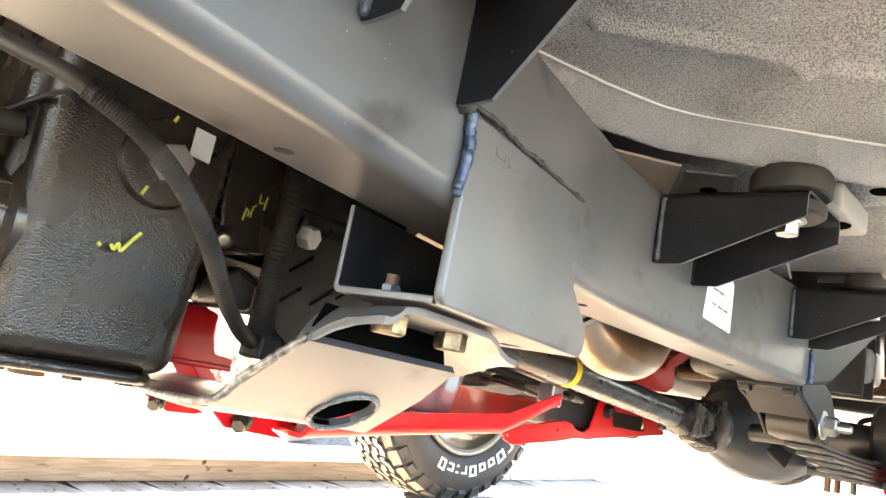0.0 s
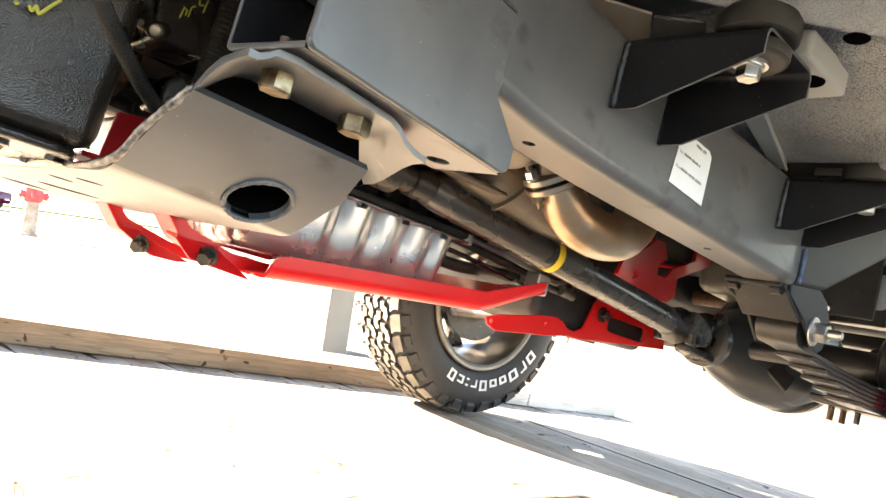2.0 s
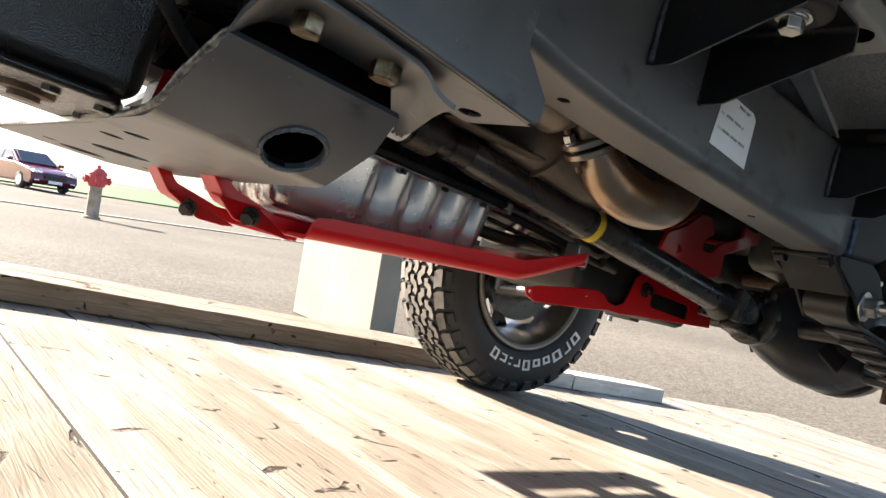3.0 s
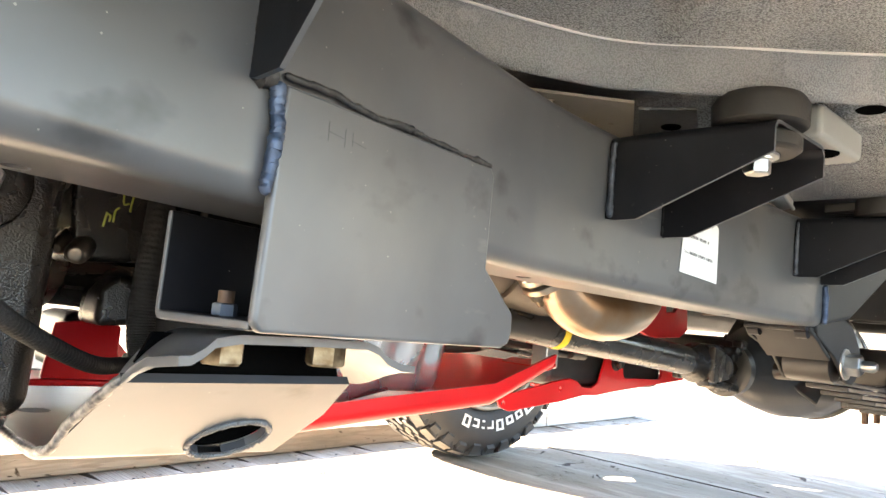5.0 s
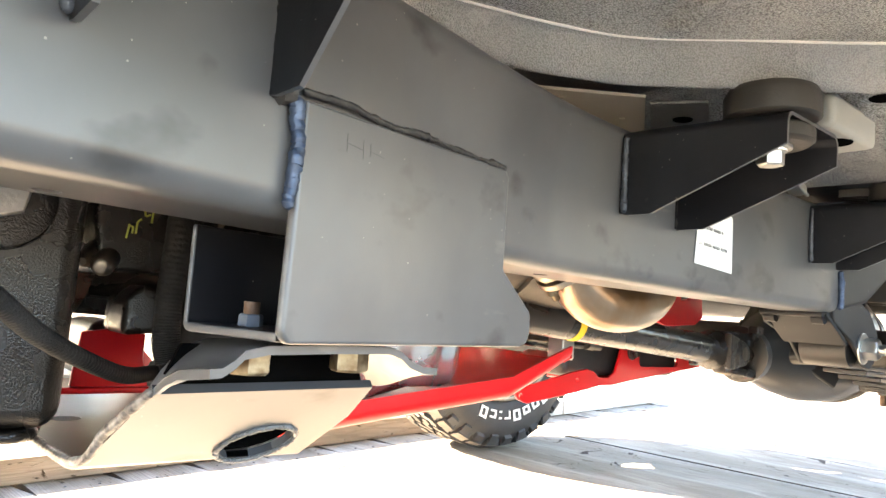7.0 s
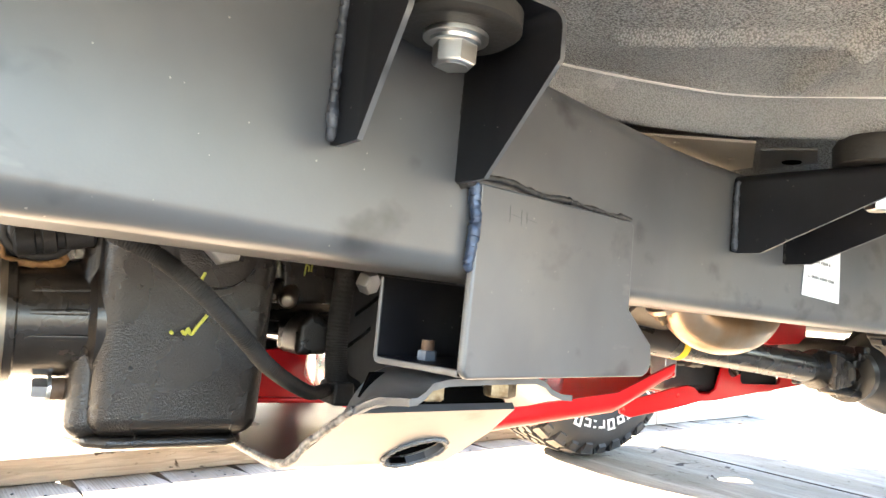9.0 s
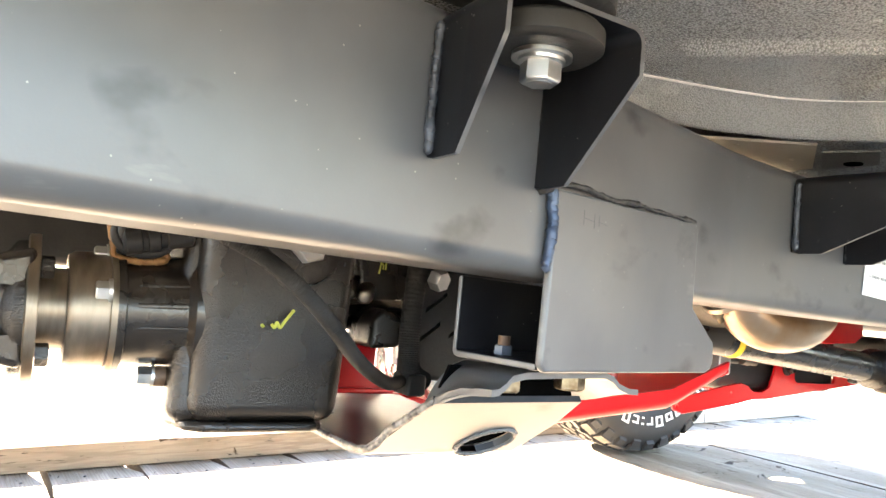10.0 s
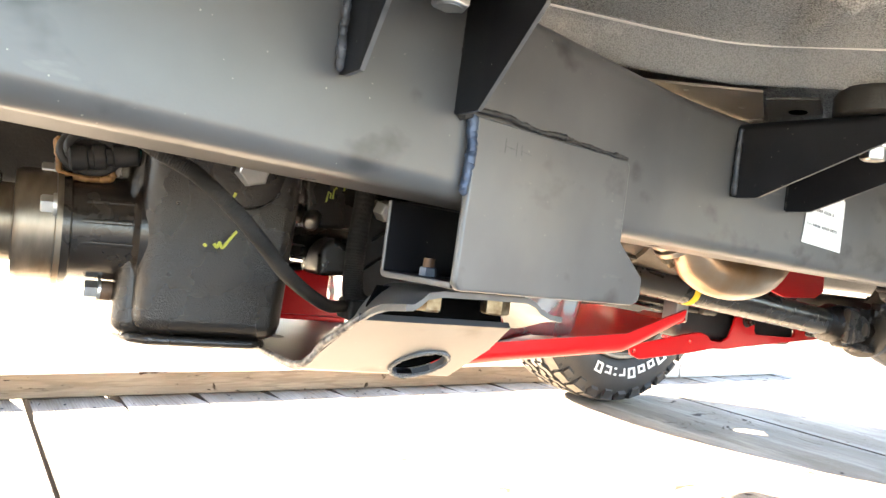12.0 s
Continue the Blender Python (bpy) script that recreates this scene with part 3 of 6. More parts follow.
def parked_car():
    """A saloon in plain side outline, narrowed towards the roof."""
    m = pose(3.25, 29.0, GROUND, 0, 0, -70) @ Matrix.Scale(0.9, 4)
    car = empty("car", m, "maroon saloon car parked on the asphalt", "car")
    bm = bmesh.new()
    side = [(-2.25, 0.35), (-2.3, 0.75), (-2.2, 0.98), (-1.5, 1.03), (0.85, 0.98), (1.9, 0.84), (2.22, 0.68), (2.28, 0.42), (2.15, 0.25), (-2.1, 0.25)]
    prism(bm, [(x, -0.88, z) for x, z in side], (0, 1.76, 0))
    soften(bm, 0.07, 3)
    part("body", bm, CARPAINT, car, "glossy maroon body")
    bm = bmesh.new()
    lo = [(-1.75, 0.98), (-0.95, 1.42), (0.05, 1.46), (1.0, 0.96)]
    prism(bm, [(x, -0.78, z) for x, z in lo], (0, 1.56, 0))
    for v in bm.verts:
        v.co.y *= 1 - 0.2 * max(0, (v.co.z - 0.98) / 0.48)
    soften(bm, 0.06, 3)
    part("cabin", bm, CARPAINT, car)
    bm = prism(bmesh.new(), [(0.99, -0.70, 0.995), (0.99, 0.70, 0.995), (0.20, 0.58, 1.42), (0.20, -0.58, 1.42)], (0.02, 0, 0.025))
    part("windscreen", bm, GLASS, car, "dark windscreen")
    for s in (-1, 1):
        for x0, x1, x2, x3 in ((-0.35, 0.78, 0.08, -0.35), (-1.45, -0.42, -0.42, -0.9)):
            part("side_window", prism(bmesh.new(), [(x0, s * 0.775, 1.0), (x1, s * 0.775, 1.0), (x2, s * 0.655, 1.36), (x3, s * 0.655, 1.36)], (0, s * 0.02, 0)), GLASS, car, "dark side window")
        part("headlight", soften(box(bmesh.new(), (2.02, s * 0.66 - 0.17, 0.66), (2.27, s * 0.66 + 0.17, 0.78)), 0.03, 2), SILVER, car, "clear headlight")
        part("fog_light", soften(box(bmesh.new(), (2.2, s * 0.68 - 0.1, 0.38), (2.29, s * 0.68 + 0.1, 0.44)), 0.02, 2), SILVER, car)
        part("door_mirror", soften(box(bmesh.new(), (0.62, s * 0.98 - 0.1, 0.98), (0.76, s * 0.98 + 0.1, 1.12)), 0.03, 2), CARPAINT, car)
    part("grille", soften(box(bmesh.new(), (2.2, -0.42, 0.48), (2.30, 0.42, 0.64)), 0.02, 2), BLACK, car, "black grille")
    part("number_plate", box(bmesh.new(), (2.29, -0.26, 0.33), (2.31, 0.26, 0.44)), PAPER, car, "pale plate")
    for x in (-1.35, 1.4):
        for s in (-1, 1):
            w = part("wheel", lathe(bmesh.new(), (x, s * 0.70, 0.32), (0, s, 0), [(0, 0.25), (0.01, 0.31), (0.18, 0.31), (0.2, 0.25), (0.2, 0.21)], 28), RUBBER, car)
            part("rim", lathe(bmesh.new(), (x, s * 0.885, 0.32), (0, s, 0), [(0, 0.21), (0.02, 0.2), (0.015, 0.08), (0.03, 0.05)], 20), ALLOY, w)


parked_car()


def far_hedge():
    """A far row of leafy clumps at the lot's edge, ahead of the vehicle and beyond the grass."""
    rng = random.Random(8)
    bm = bmesh.new()
    for _ in range(900):
        t = rng.uniform(-1, 1)
        h = 3.2 + 1.2 * noise.noise((t * 6, 70, 0))
        o = V((70 + rng.uniform(-2, 2), 16 + t * 30, GROUND + rng.uniform(0.1, h)))
        m = Matrix.Translation(o) @ Euler([rng.uniform(0, 6.3) for _ in range(3)]).to_matrix().to_4x4()
        s = rng.uniform(0.2, 0.5)
        prism(bm, [m @ V((s, 0, 0)), m @ V((0, s * 0.6, 0)), m @ V((-s, 0, 0)), m @ V((0, -s * 0.6, 0))], m.to_3x3() @ V((0, 0, 0.04)))
    tagged(part("far_hedge", bm, LEAF), "distant green hedge at the edge of the lot", "hedge", kind="stuff")


far_hedge()

# ---- the vehicle: frame ----
vehicle = empty("off_road_vehicle", VEH, "underside of a black-framed off-road vehicle with red skid parts", "vehicle")
LU, LV, LO = V((0.976, 0.217, 0)), V((-0.217, 0.976, 0)), V((0.313, 0.291, 0))


def lf(s, w, z):
    """A place by the bent rear part of the rail: along it, inwards, and up."""
    p = LO + LU * s + LV * w
    return V((p.x, p.y, z))


RAIL_LO, RAIL_HI, RAIL_W = 0.462, 0.592, 0.075


def rail():
    line = smooth_line([lf(-1.6, 0, 0), lf(-0.8, 0, 0), lf(-0.2, 0, 0), lf(0.18, 0, 0), V((0.565, 0.3455, 0)), V((0.64, 0.3535, 0)), V((0.74, 0.357, 0)), V((0.95, 0.358, 0)), V((1.115, 0.358, 0))], 6)
    r, sect = 0.013, []
    for cw, cz, a0 in ((r, RAIL_LO + r, 180), (RAIL_W - r, RAIL_LO + r, 270), (RAIL_W - r, RAIL_HI - r, 0), (r, RAIL_HI - r, 90)):
        for k in range(6):
            a = radians(a0 + 18 * k)
            sect.append((cw + r * math.cos(a), cz + r * math.sin(a)))
    bm, rings = bmesh.new(), []
    for i, p in enumerate(line):
        t = (line[min(i + 1, len(line) - 1)] - line[max(i - 1, 0)]).normalized()
        nrm = V((-t.y, t.x, 0))
        rings.append([bm.verts.new(p + nrm * w + V((0, 0, z))) for w, z in sect])
    n = len(sect)
    for a, b in zip(rings, rings[1:]):
        for k in range(n):
            bm.faces.new((a[k], a[(k + 1) % n], b[(k + 1) % n], b[k]))
    bm.faces.new(rings[0][::-1])
    bm.faces.new(rings[-1])
    holes = [drill(lf(-0.075, 0.050, RAIL_LO), (0, 0, 1), 0.0055, 0.03), drill((0.589, 0.387, RAIL_LO), (0, 0, 1), 0.006, 0.03), drill((0.94, 0.395, RAIL_LO), (0, 0, 1), 0.005, 0.03)]
    return part("frame_rail", bored(bm, holes), FRAME, vehicle, "satin black boxed steel frame rail")


frame_rail = rail()


def rail_front():
    out = [(1.116, 0.464), (1.225, 0.480), (1.36, 0.545), (1.50, 0.612), (1.68, 0.660), (2.15, 0.665), (2.15, 0.775), (1.66, 0.765), (1.48, 0.715), (1.34, 0.640), (1.25, 0.600), (1.116, 0.592)]
    bm = soften(prism(bmesh.new(), [(x, 0.360, z) for x, z in out], (0, 0.075, 0)), 0.007, 2, 40)
    ob = part("front_rail", bm, SHADEFRAME, vehicle, "satin black front frame section kicked up over the axle")
    part("weld", bead(bmesh.new(), [(1.116, 0.356, 0.515), (1.118, 0.3555, 0.49), (1.117, 0.356, 0.466)], 0.0045, seed=3), WELD, ob, "blue heat-tinted weld")
    for x in (1.56, 1.63):
        part("gusset", soften(prism(bmesh.new(), [(x, 0.40, 0.62), (x + 0.012, 0.40, 0.62), (x + 0.012, 0.40, 0.50), (x, 0.40, 0.50)], (0, 0.09, 0)), 0.003), SHADEFRAME, ob)


rail_front()


def joint_plate():
    """The plate and open box channel that join the crossmember to the rail."""
    out = [(0.004, 0.5150), (0.171, 0.5190), (0.1755, 0.5145), (0.176, 0.456), (0.213, 0.431), (0.214, 0.418), (0.211, 0.411), (0.203, 0.408), (0.006, 0.408), (0.002, 0.412)]
    bm = prism(bmesh.new(), [lf(s, 0.002, z) for s, z in out], LV * -0.006)
    soften(bm, 0.002, 2, 40)
    plate = part("joint_plate", bm, FRAME, vehicle, "grey-black steel joint plate welded over the rail")
    sect = [(0.002, 0.4085), (0.0665, 0.4085), (0.0695, 0.4092), (0.0715, 0.4120), (0.0715, 0.461), (0.0680, 0.461), (0.0680, 0.4140), (0.0668, 0.4130), (0.002, 0.4130)]
    bm = prism(bmesh.new(), [lf(0.004, w, z) for w, z in sect], LU * 0.208)
    bm = bored(bm, [drill(lf(0.188, 0.045, 0.41), (0, 0, 1), 0.009, 0.02)])
    soften(bm, 0.0012, 2, 40)
    # Dark inside and lit ends of the channel are put into its two paints.
    channel = part("box_channel", bm, PLATE, vehicle, "open black box channel under the rail, its lit ends and underside in lighter paint")
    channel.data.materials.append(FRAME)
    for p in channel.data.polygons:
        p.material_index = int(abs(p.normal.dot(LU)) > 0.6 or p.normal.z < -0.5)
    part("inner_stop", prism(bmesh.new(), [lf(0.15, 0.003, 0.413), lf(0.15, 0.068, 0.413), lf(0.15, 0.068, 0.456), lf(0.15, 0.003, 0.456)], LU * 0.004), PLATE, vehicle)
    part("weld", bead(bmesh.new(), [lf(-0.001, -0.003, 0.514), lf(0.001, -0.004, 0.49), lf(-0.001, -0.003, 0.465)], 0.0035, step=0.0034, lump=0.3, stray=0.16, seed=5), WELD, plate, "blue heat-tinted vertical weld bead")
    part("weld", bead(bmesh.new(), [lf(0.002, -0.003, 0.518), lf(0.030, -0.0035, 0.5195), lf(0.06, -0.0035, 0.5175), lf(0.09, -0.003, 0.5195), lf(0.12, -0.003, 0.5190), lf(0.172, -0.003, 0.5195)], 0.0017, step=0.0060, seed=6, lump=0.75, stray=0.30), DARKWELD, plate, "thin dark seam weld")
    part("weld", bead(bmesh.new(), [lf(-0.012, -0.001, 0.514), lf(-0.003, -0.003, 0.516)], 0.006, seed=7), DARKWELD, plate)
    for s0, z0, s1, z1 in ((0.030, 0.506, 0.0304, 0.497), (0.030, 0.5015, 0.041, 0.5005), (0.041, 0.5055, 0.0414, 0.4965), (0.046, 0.5050, 0.0464, 0.4985), (0.046, 0.5010, 0.056, 0.5000)):
        part("stamped_mark", prism(bmesh.new(), [lf(s0, -0.0042, z0), lf(s1, -0.0042, z1), lf(s1 + 0.0004, -0.0042, z1 + 0.0003), lf(s0 + 0.0004, -0.0042, z0 + 0.0003)], LV * -0.0001), INK, plate)
    nut = bolt(vehicle, lf(0.024, 0.045, 0.4130), (0, 0, 1), 0.0105, 0.0060, DULLZINC, name="nut", label="zinc nut inside the channel")
    part("bolt_end", rod(bmesh.new(), lf(0.024, 0.045, 0.4185), lf(0.024, 0.045, 0.4250), 0.0040, 14), RUSTY, nut)


joint_plate()


def body_bracket(x0, x1, y0, lo, tip, top, xb, yb, lean):
    """A body mount bracket folded from one sheet: two tapered webs under a top with rounded folds, rubber bushings and a bolt."""
    t, r = 0.0026, 0.009
    bm, rows = bmesh.new(), []
    for k in range(13):
        u = max(0.0, (k - 3) / 9)
        rows.append([])
        for outer in (True, False):
            d, rr = (0.0, r) if outer else (t, r - t)
            ya = [y0[i] + 0.004 - 0.030 * min(k, 3) / 3 - (y0[i] - 0.026 - tip) * u for i in (0, 1)]
            xa, xc = x0 + d + lean * u, x1 - d + lean * u
            foot = lo + 0.002 * (k == 0) + (top - 0.024 - lo) * u
            ring = [V((xa, ya[0], foot))]
            ring += [V((xa + rr - rr * math.cos(radians(a)), ya[0], top - r + rr * math.sin(radians(a)))) for a in range(0, 91, 15)]
            ring += [V((xc - rr + rr * math.sin(radians(a)), ya[1], top - r + rr * math.cos(radians(a)))) for a in range(0, 91, 15)]
            ring += [V((xc, ya[1], foot))]
            rows[-1].append([bm.verts.new(p) for p in ring])
    n = len(rows[0][0])
    for (oa, ia), (ob, ib) in zip(rows, rows[1:]):
        for j in range(n - 1):
            bm.faces.new((oa[j], oa[j + 1], ob[j + 1], ob[j]))
            bm.faces.new((ia[j], ib[j], ib[j + 1], ia[j + 1]))
        # The light caught by the sheet's edges is put into a lighter paint.
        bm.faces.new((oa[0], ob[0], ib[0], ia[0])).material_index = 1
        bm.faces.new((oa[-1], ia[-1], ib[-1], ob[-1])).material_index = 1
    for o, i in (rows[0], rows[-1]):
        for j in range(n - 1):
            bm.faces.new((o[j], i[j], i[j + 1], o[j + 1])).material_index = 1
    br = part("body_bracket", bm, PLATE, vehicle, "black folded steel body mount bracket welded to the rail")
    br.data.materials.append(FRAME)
    part("lower_bushing", lathe(bmesh.new(), (xb, yb, top - 0.004), (0, 0, -1), [(0, 0.027), (0.003, 0.030), (0.011, 0.030), (0.014, 0.026)], 32), BUSH, br, "grey rubber bushing")
    part("mount_puck", lathe(bmesh.new(), (xb, yb, top), (0, 0, 1), [(0, 0.030), (0.003, 0.034), (0.018, 0.0345), (0.024, 0.031)], 32), BUSH, br, "dark rubber body mount puck")
    part("washer", lathe(bmesh.new(), (xb, yb, top - 0.018), (0, 0, -1), [(0, 0.0150), (0.0022, 0.0150), (0.0026, 0.0142)], 32), ZINC, br, "bright zinc washer")
    part("bolt_flange", lathe(bmesh.new(), (xb, yb, top - 0.0206), (0, 0, -1), [(0, 0.0118), (0.0016, 0.0116), (0.0022, 0.0104)], 28), ZINC, br)
    bm = hexagon(bmesh.new(), (xb, yb, top - 0.0226), (0, 0, -1), 0.0178, 0.0100, 0.3)
    lathe(bm, (xb, yb, top - 0.0324), (0, 0, -1), [(0, 0.0070), (0.0006, 0.0066)], 20)
    part("bolt", bm, ZINC, br, "bright zinc hexagon bolt")
    part("weld", bead(bmesh.new(), [(x0 - 0.0010, y0[0] - 0.003, top - 0.006), (x0 - 0.0018, y0[0] - 0.003, (top + lo) / 2), (x0 - 0.0010, y0[0] - 0.003, lo + 0.002)], 0.0029, seed=int(xb * 100), lump=0.35, stray=0.16), DULLWELD, br, "grey weld bead")
    part("weld", bead(bmesh.new(), [(x1, y0[1] - 0.001, top - 0.006), (x1, y0[1] - 0.001, lo)], 0.003, seed=int(xb * 90)), DARKWELD, br)


body_bracket(0.219, 0.3025, (0.270, 0.289), 0.511, 0.217, 0.586, 0.2625, 0.243, 0.003)
body_bracket(0.643, 0.734, (0.352, 0.356), 0.515, 0.228, 0.585, 0.684, 0.252, 0.013)
body_bracket(1.024, 1.108, (0.358, 0.358), 0.515, 0.238, 0.585, 1.064, 0.274, 0.013)


def sticker():
    y = 0.3566
    rows = [(0.7665, 0.4895), (0.8375, 0.4855), (0.8365, 0.5395), (0.829, 0.545), (0.772, 0.5475)]
    st = part("sticker", prism(bmesh.new(), [(x, y, z) for x, z in rows], (0, -0.0005, 0)), PAPER, vehicle, "white paper parts sticker with printed lines, slightly torn")
    ux, uz = 0.997, -0.056

    def at(a, b):
        return V((0.7685 + a * ux - b * uz, y - 0.0008, 0.4905 + a * uz + b))
    for a0, a1, b in ((0.013, 0.046, 0.0335), (0.013, 0.060, 0.0175), (0.030, 0.052, 0.0510)):
        x, count = a0, 0
        while x < a1:
            count += 1
            if count % 6 == 0:
                x += 0.0022
                continue
            w = 0.0014 if int(x * 1e4) % 3 else 0.0009
            part("printed_bar", prism(bmesh.new(), [at(x, b), at(x + w, b), at(x + w, b + 0.0030), at(x, b + 0.0030)], (0, -0.0002, 0)), INK, st)
            x += w + 0.0014
    for word, a, b in (("Seq:", 0.002, 0.0335), ("Date:", 0.002, 0.0175)):
        cu = bpy.data.curves.new("word", "FONT")
        cu.body, cu.size = word, 0.0042
        raw = new("raw", cu)
        bpy.context.view_layer.update()
        me = bpy.data.meshes.new_from_object(raw.evaluated_get(bpy.context.evaluated_depsgraph_get()))
        bpy.data.objects.remove(raw)
        me.materials.append(INK)
        ob = new("printed_word", me)
        ob.parent = st
        p = at(a, b)
        ob.matrix_basis = pose(p.x, p.y, p.z, 90, 0, 0) @ pose(0, 0, 0, 0, 0, -3.2)


sticker()


# ---- the vehicle: belly plate ----
def thick_strip(bm, prof, s0, s1, t):
    """A folded plate: prof (w, z) along the bent rail's own directions, from s0 to s1; s may be functions of w."""
    f0, f1 = (s if callable(s) else (lambda w, s=s: s) for s in (s0, s1))
    rows = []
    for i, (w, z) in enumerate(prof):
        a, b = prof[max(i - 1, 0)], prof[min(i + 1, len(prof) - 1)]
        d = V((b[0] - a[0], b[1] - a[1]))
        nrm = V((-d.y, d.x)).normalized() * t
        rows.append([bm.verts.new(lf(f0(w), w, z)), bm.verts.new(lf(f1(w), w, z)), bm.verts.new(lf(f1(w), w + nrm.x, z + nrm.y)), bm.verts.new(lf(f0(w), w + nrm.x, z + nrm.y))])
    for p, q in zip(rows, rows[1:]):
        for k in range(4):
            bm.faces.new((p[k], p[(k + 1) % 4], q[(k + 1) % 4], q[k]))
    bm.faces.new(rows[0][::-1])
    bm.faces.new(rows[-1])
    return bm


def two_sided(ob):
    """Gives a plate's upper faces a darker, duller colour than the rest."""
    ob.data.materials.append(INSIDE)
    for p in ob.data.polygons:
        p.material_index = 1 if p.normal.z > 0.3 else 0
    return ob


def belly_plate():
    # Hat-shaped mount under the channel: a flat crown bolted up, two legs that curve down to the sloping plate.
    near = [(-0.010, 0.3835), (-0.014, 0.3890), (-0.018, 0.3940), (-0.020, 0.3965), (-0.014, 0.3968), (-0.008, 0.400), (-0.003, 0.4042), (0.010, 0.4062), (0.050, 0.4065), (0.092, 0.4062), (0.102, 0.4035), (0.110, 0.3985), (0.122, 0.3950), (0.135, 0.3940)]
    far = [(-0.004, 0.378), (-0.002, 0.381), (0.000, 0.3845), (0.003, 0.3885), (0.007, 0.393), (0.012, 0.3975), (0.018, 0.4015), (0.028, 0.4045), (0.070, 0.4050), (0.112, 0.4045), (0.128, 0.4005), (0.140, 0.3945), (0.149, 0.387), (0.156, 0.379)]
    bm, rows = bmesh.new(), []
    for k in range(7):
        f = k / 6
        e = f * f * (3 - 2 * f)
        row = []
        for i, ((s0, z0), (s1, z1)) in enumerate(zip(near, far)):
            w0 = 0.012 + (0.050, 0.036, 0.018, 0.0)[min(i, 3)]
            row.append((s0 + (s1 - s0) * e, w0 + (0.083 - w0) * f, z0 + (z1 - z0) * e))
        rows.append(row)
    lo = [[bm.verts.new(lf(s, w, z - 0.004)) for s, w, z in r] for r in rows]
    hi = [[bm.verts.new(lf(s, w, z)) for s, w, z in r] for r in rows]
    n = len(near)
    for r in range(6):
        for i in range(n - 1):
            bm.faces.new((lo[r][i], lo[r][i + 1], lo[r + 1][i + 1], lo[r + 1][i]))
            bm.faces.new((hi[r][i], hi[r + 1][i], hi[r + 1][i + 1], hi[r][i + 1]))
        bm.faces.new((lo[r][0], lo[r + 1][0], hi[r + 1][0], hi[r][0]))
        bm.faces.new((lo[r][n - 1], hi[r][n - 1], hi[r + 1][n - 1], lo[r + 1][n - 1]))
    for i in range(n - 1):
        bm.faces.new((lo[0][i], hi[0][i], hi[0][i + 1], lo[0][i + 1]))
        bm.faces.new((lo[6][i], lo[6][i + 1], hi[6][i + 1], hi[6][i]))
    belly = part("belly_plate", bm, FRAME, vehicle, "formed grey-black belly skid plate bolted under the box channel", sharp=50)
    # The sloping plate and the flat bottom, one sheet of steel.
    t = 0.005
    top = [(0.290, 0.3575, 0.3785), (0.4245, 0.3700, 0.3785)]
    low = [(0.2800, 0.4370, 0.3260), (0.423, 0.4500, 0.3225)]
    # A black sheet stands in for the unlit cavity behind the bolts.
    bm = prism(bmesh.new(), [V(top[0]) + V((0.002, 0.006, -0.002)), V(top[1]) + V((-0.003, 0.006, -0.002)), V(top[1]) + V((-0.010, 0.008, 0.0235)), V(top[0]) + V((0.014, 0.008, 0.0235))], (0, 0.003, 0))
    part("fold", bm, VOID, belly, "black sheet standing in for the dark cavity under the crown")
    bm = bmesh.new()
    fl = [(0.2800, 0.4370, 0.3260), (0.423, 0.4500, 0.3225), (0.434, 0.56, 0.3245), (0.446, 0.72, 0.3258), (0.442, 1.06, 0.3258), (0.40, 1.16, 0.3258), (0.245, 1.16, 0.3262)]
    nrm = (V(top[1]) - V(low[0])).cross(V(low[1]) - V(top[0])).normalized()
    nrm = nrm if nrm.z > 0 else -nrm
    # the bend: short strips turn the slope into the flat
    q0, q1 = V(low[0]).lerp(V(top[0]), 0.10), V(low[1]).lerp(V(top[1]), 0.035)
    flat = [V(p) for p in fl]
    e0, e1 = flat[0].lerp(flat[-1], 0.03), flat[1].lerp(flat[2], 0.24)
    prism(bm, [V(top[0]), V(top[1]), V(top[1]).lerp(V(low[1]), 0.42) + V((0.010, 0.004, 0)), q1, q0], nrm * t)
    bend, rows = bmesh.new(), []
    for k in range(7):
        u = k / 6
        row = []
        for a, b, c2 in ((q0, V(low[0]), e0), (q1, V(low[1]), e1)):
            p = a * (1 - u) ** 2 + b * 2 * u * (1 - u) + c2 * u * u
            row += [bend.verts.new(p), bend.verts.new(p + nrm.lerp(V((0, 0, 1)), u).normalized() * t)]
        rows.append(row)
    for a, b in zip(rows, rows[1:]):
        for i, j in ((0, 2), (2, 3), (3, 1), (1, 0)):
            bend.faces.new((a[i], a[j], b[j], b[i]))
    bent = part("bend", bend, FRAME, belly)
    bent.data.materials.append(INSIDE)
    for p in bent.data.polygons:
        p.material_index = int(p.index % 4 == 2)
    fl = [e0, e1, *flat[2:]]
    c = V((0.3790, 0.4245, 0.3385))
    slope = bored(bm, [drill(c, nrm, 0.0222, 0.05, 32)])
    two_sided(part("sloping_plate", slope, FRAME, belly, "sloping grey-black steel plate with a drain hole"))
    bm = prism(bmesh.new(), [V(p) for p in fl], (0, 0, t))
    cuts = [drill((0.348, 1.06, 0.328), (0, 0, 1), 0.030, 0.04, 32), drill((0.353, 0.84, 0.328), (0, 0, 1), 0.033, 0.04, 32)]
    cuts += [drill((x, y, 0.328), (0, 0, 1), r, 0.04, 16) for x, y, r in ((0.304, 0.66, 0.011), (0.309, 0.585, 0.011), (0.441, 0.705, 0.010), (0.30, 1.02, 0.010), (0.42, 0.98, 0.010))]
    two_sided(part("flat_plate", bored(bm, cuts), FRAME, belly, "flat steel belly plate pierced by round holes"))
    bm = bmesh.new()
    d, a, b = ring_frame(nrm)
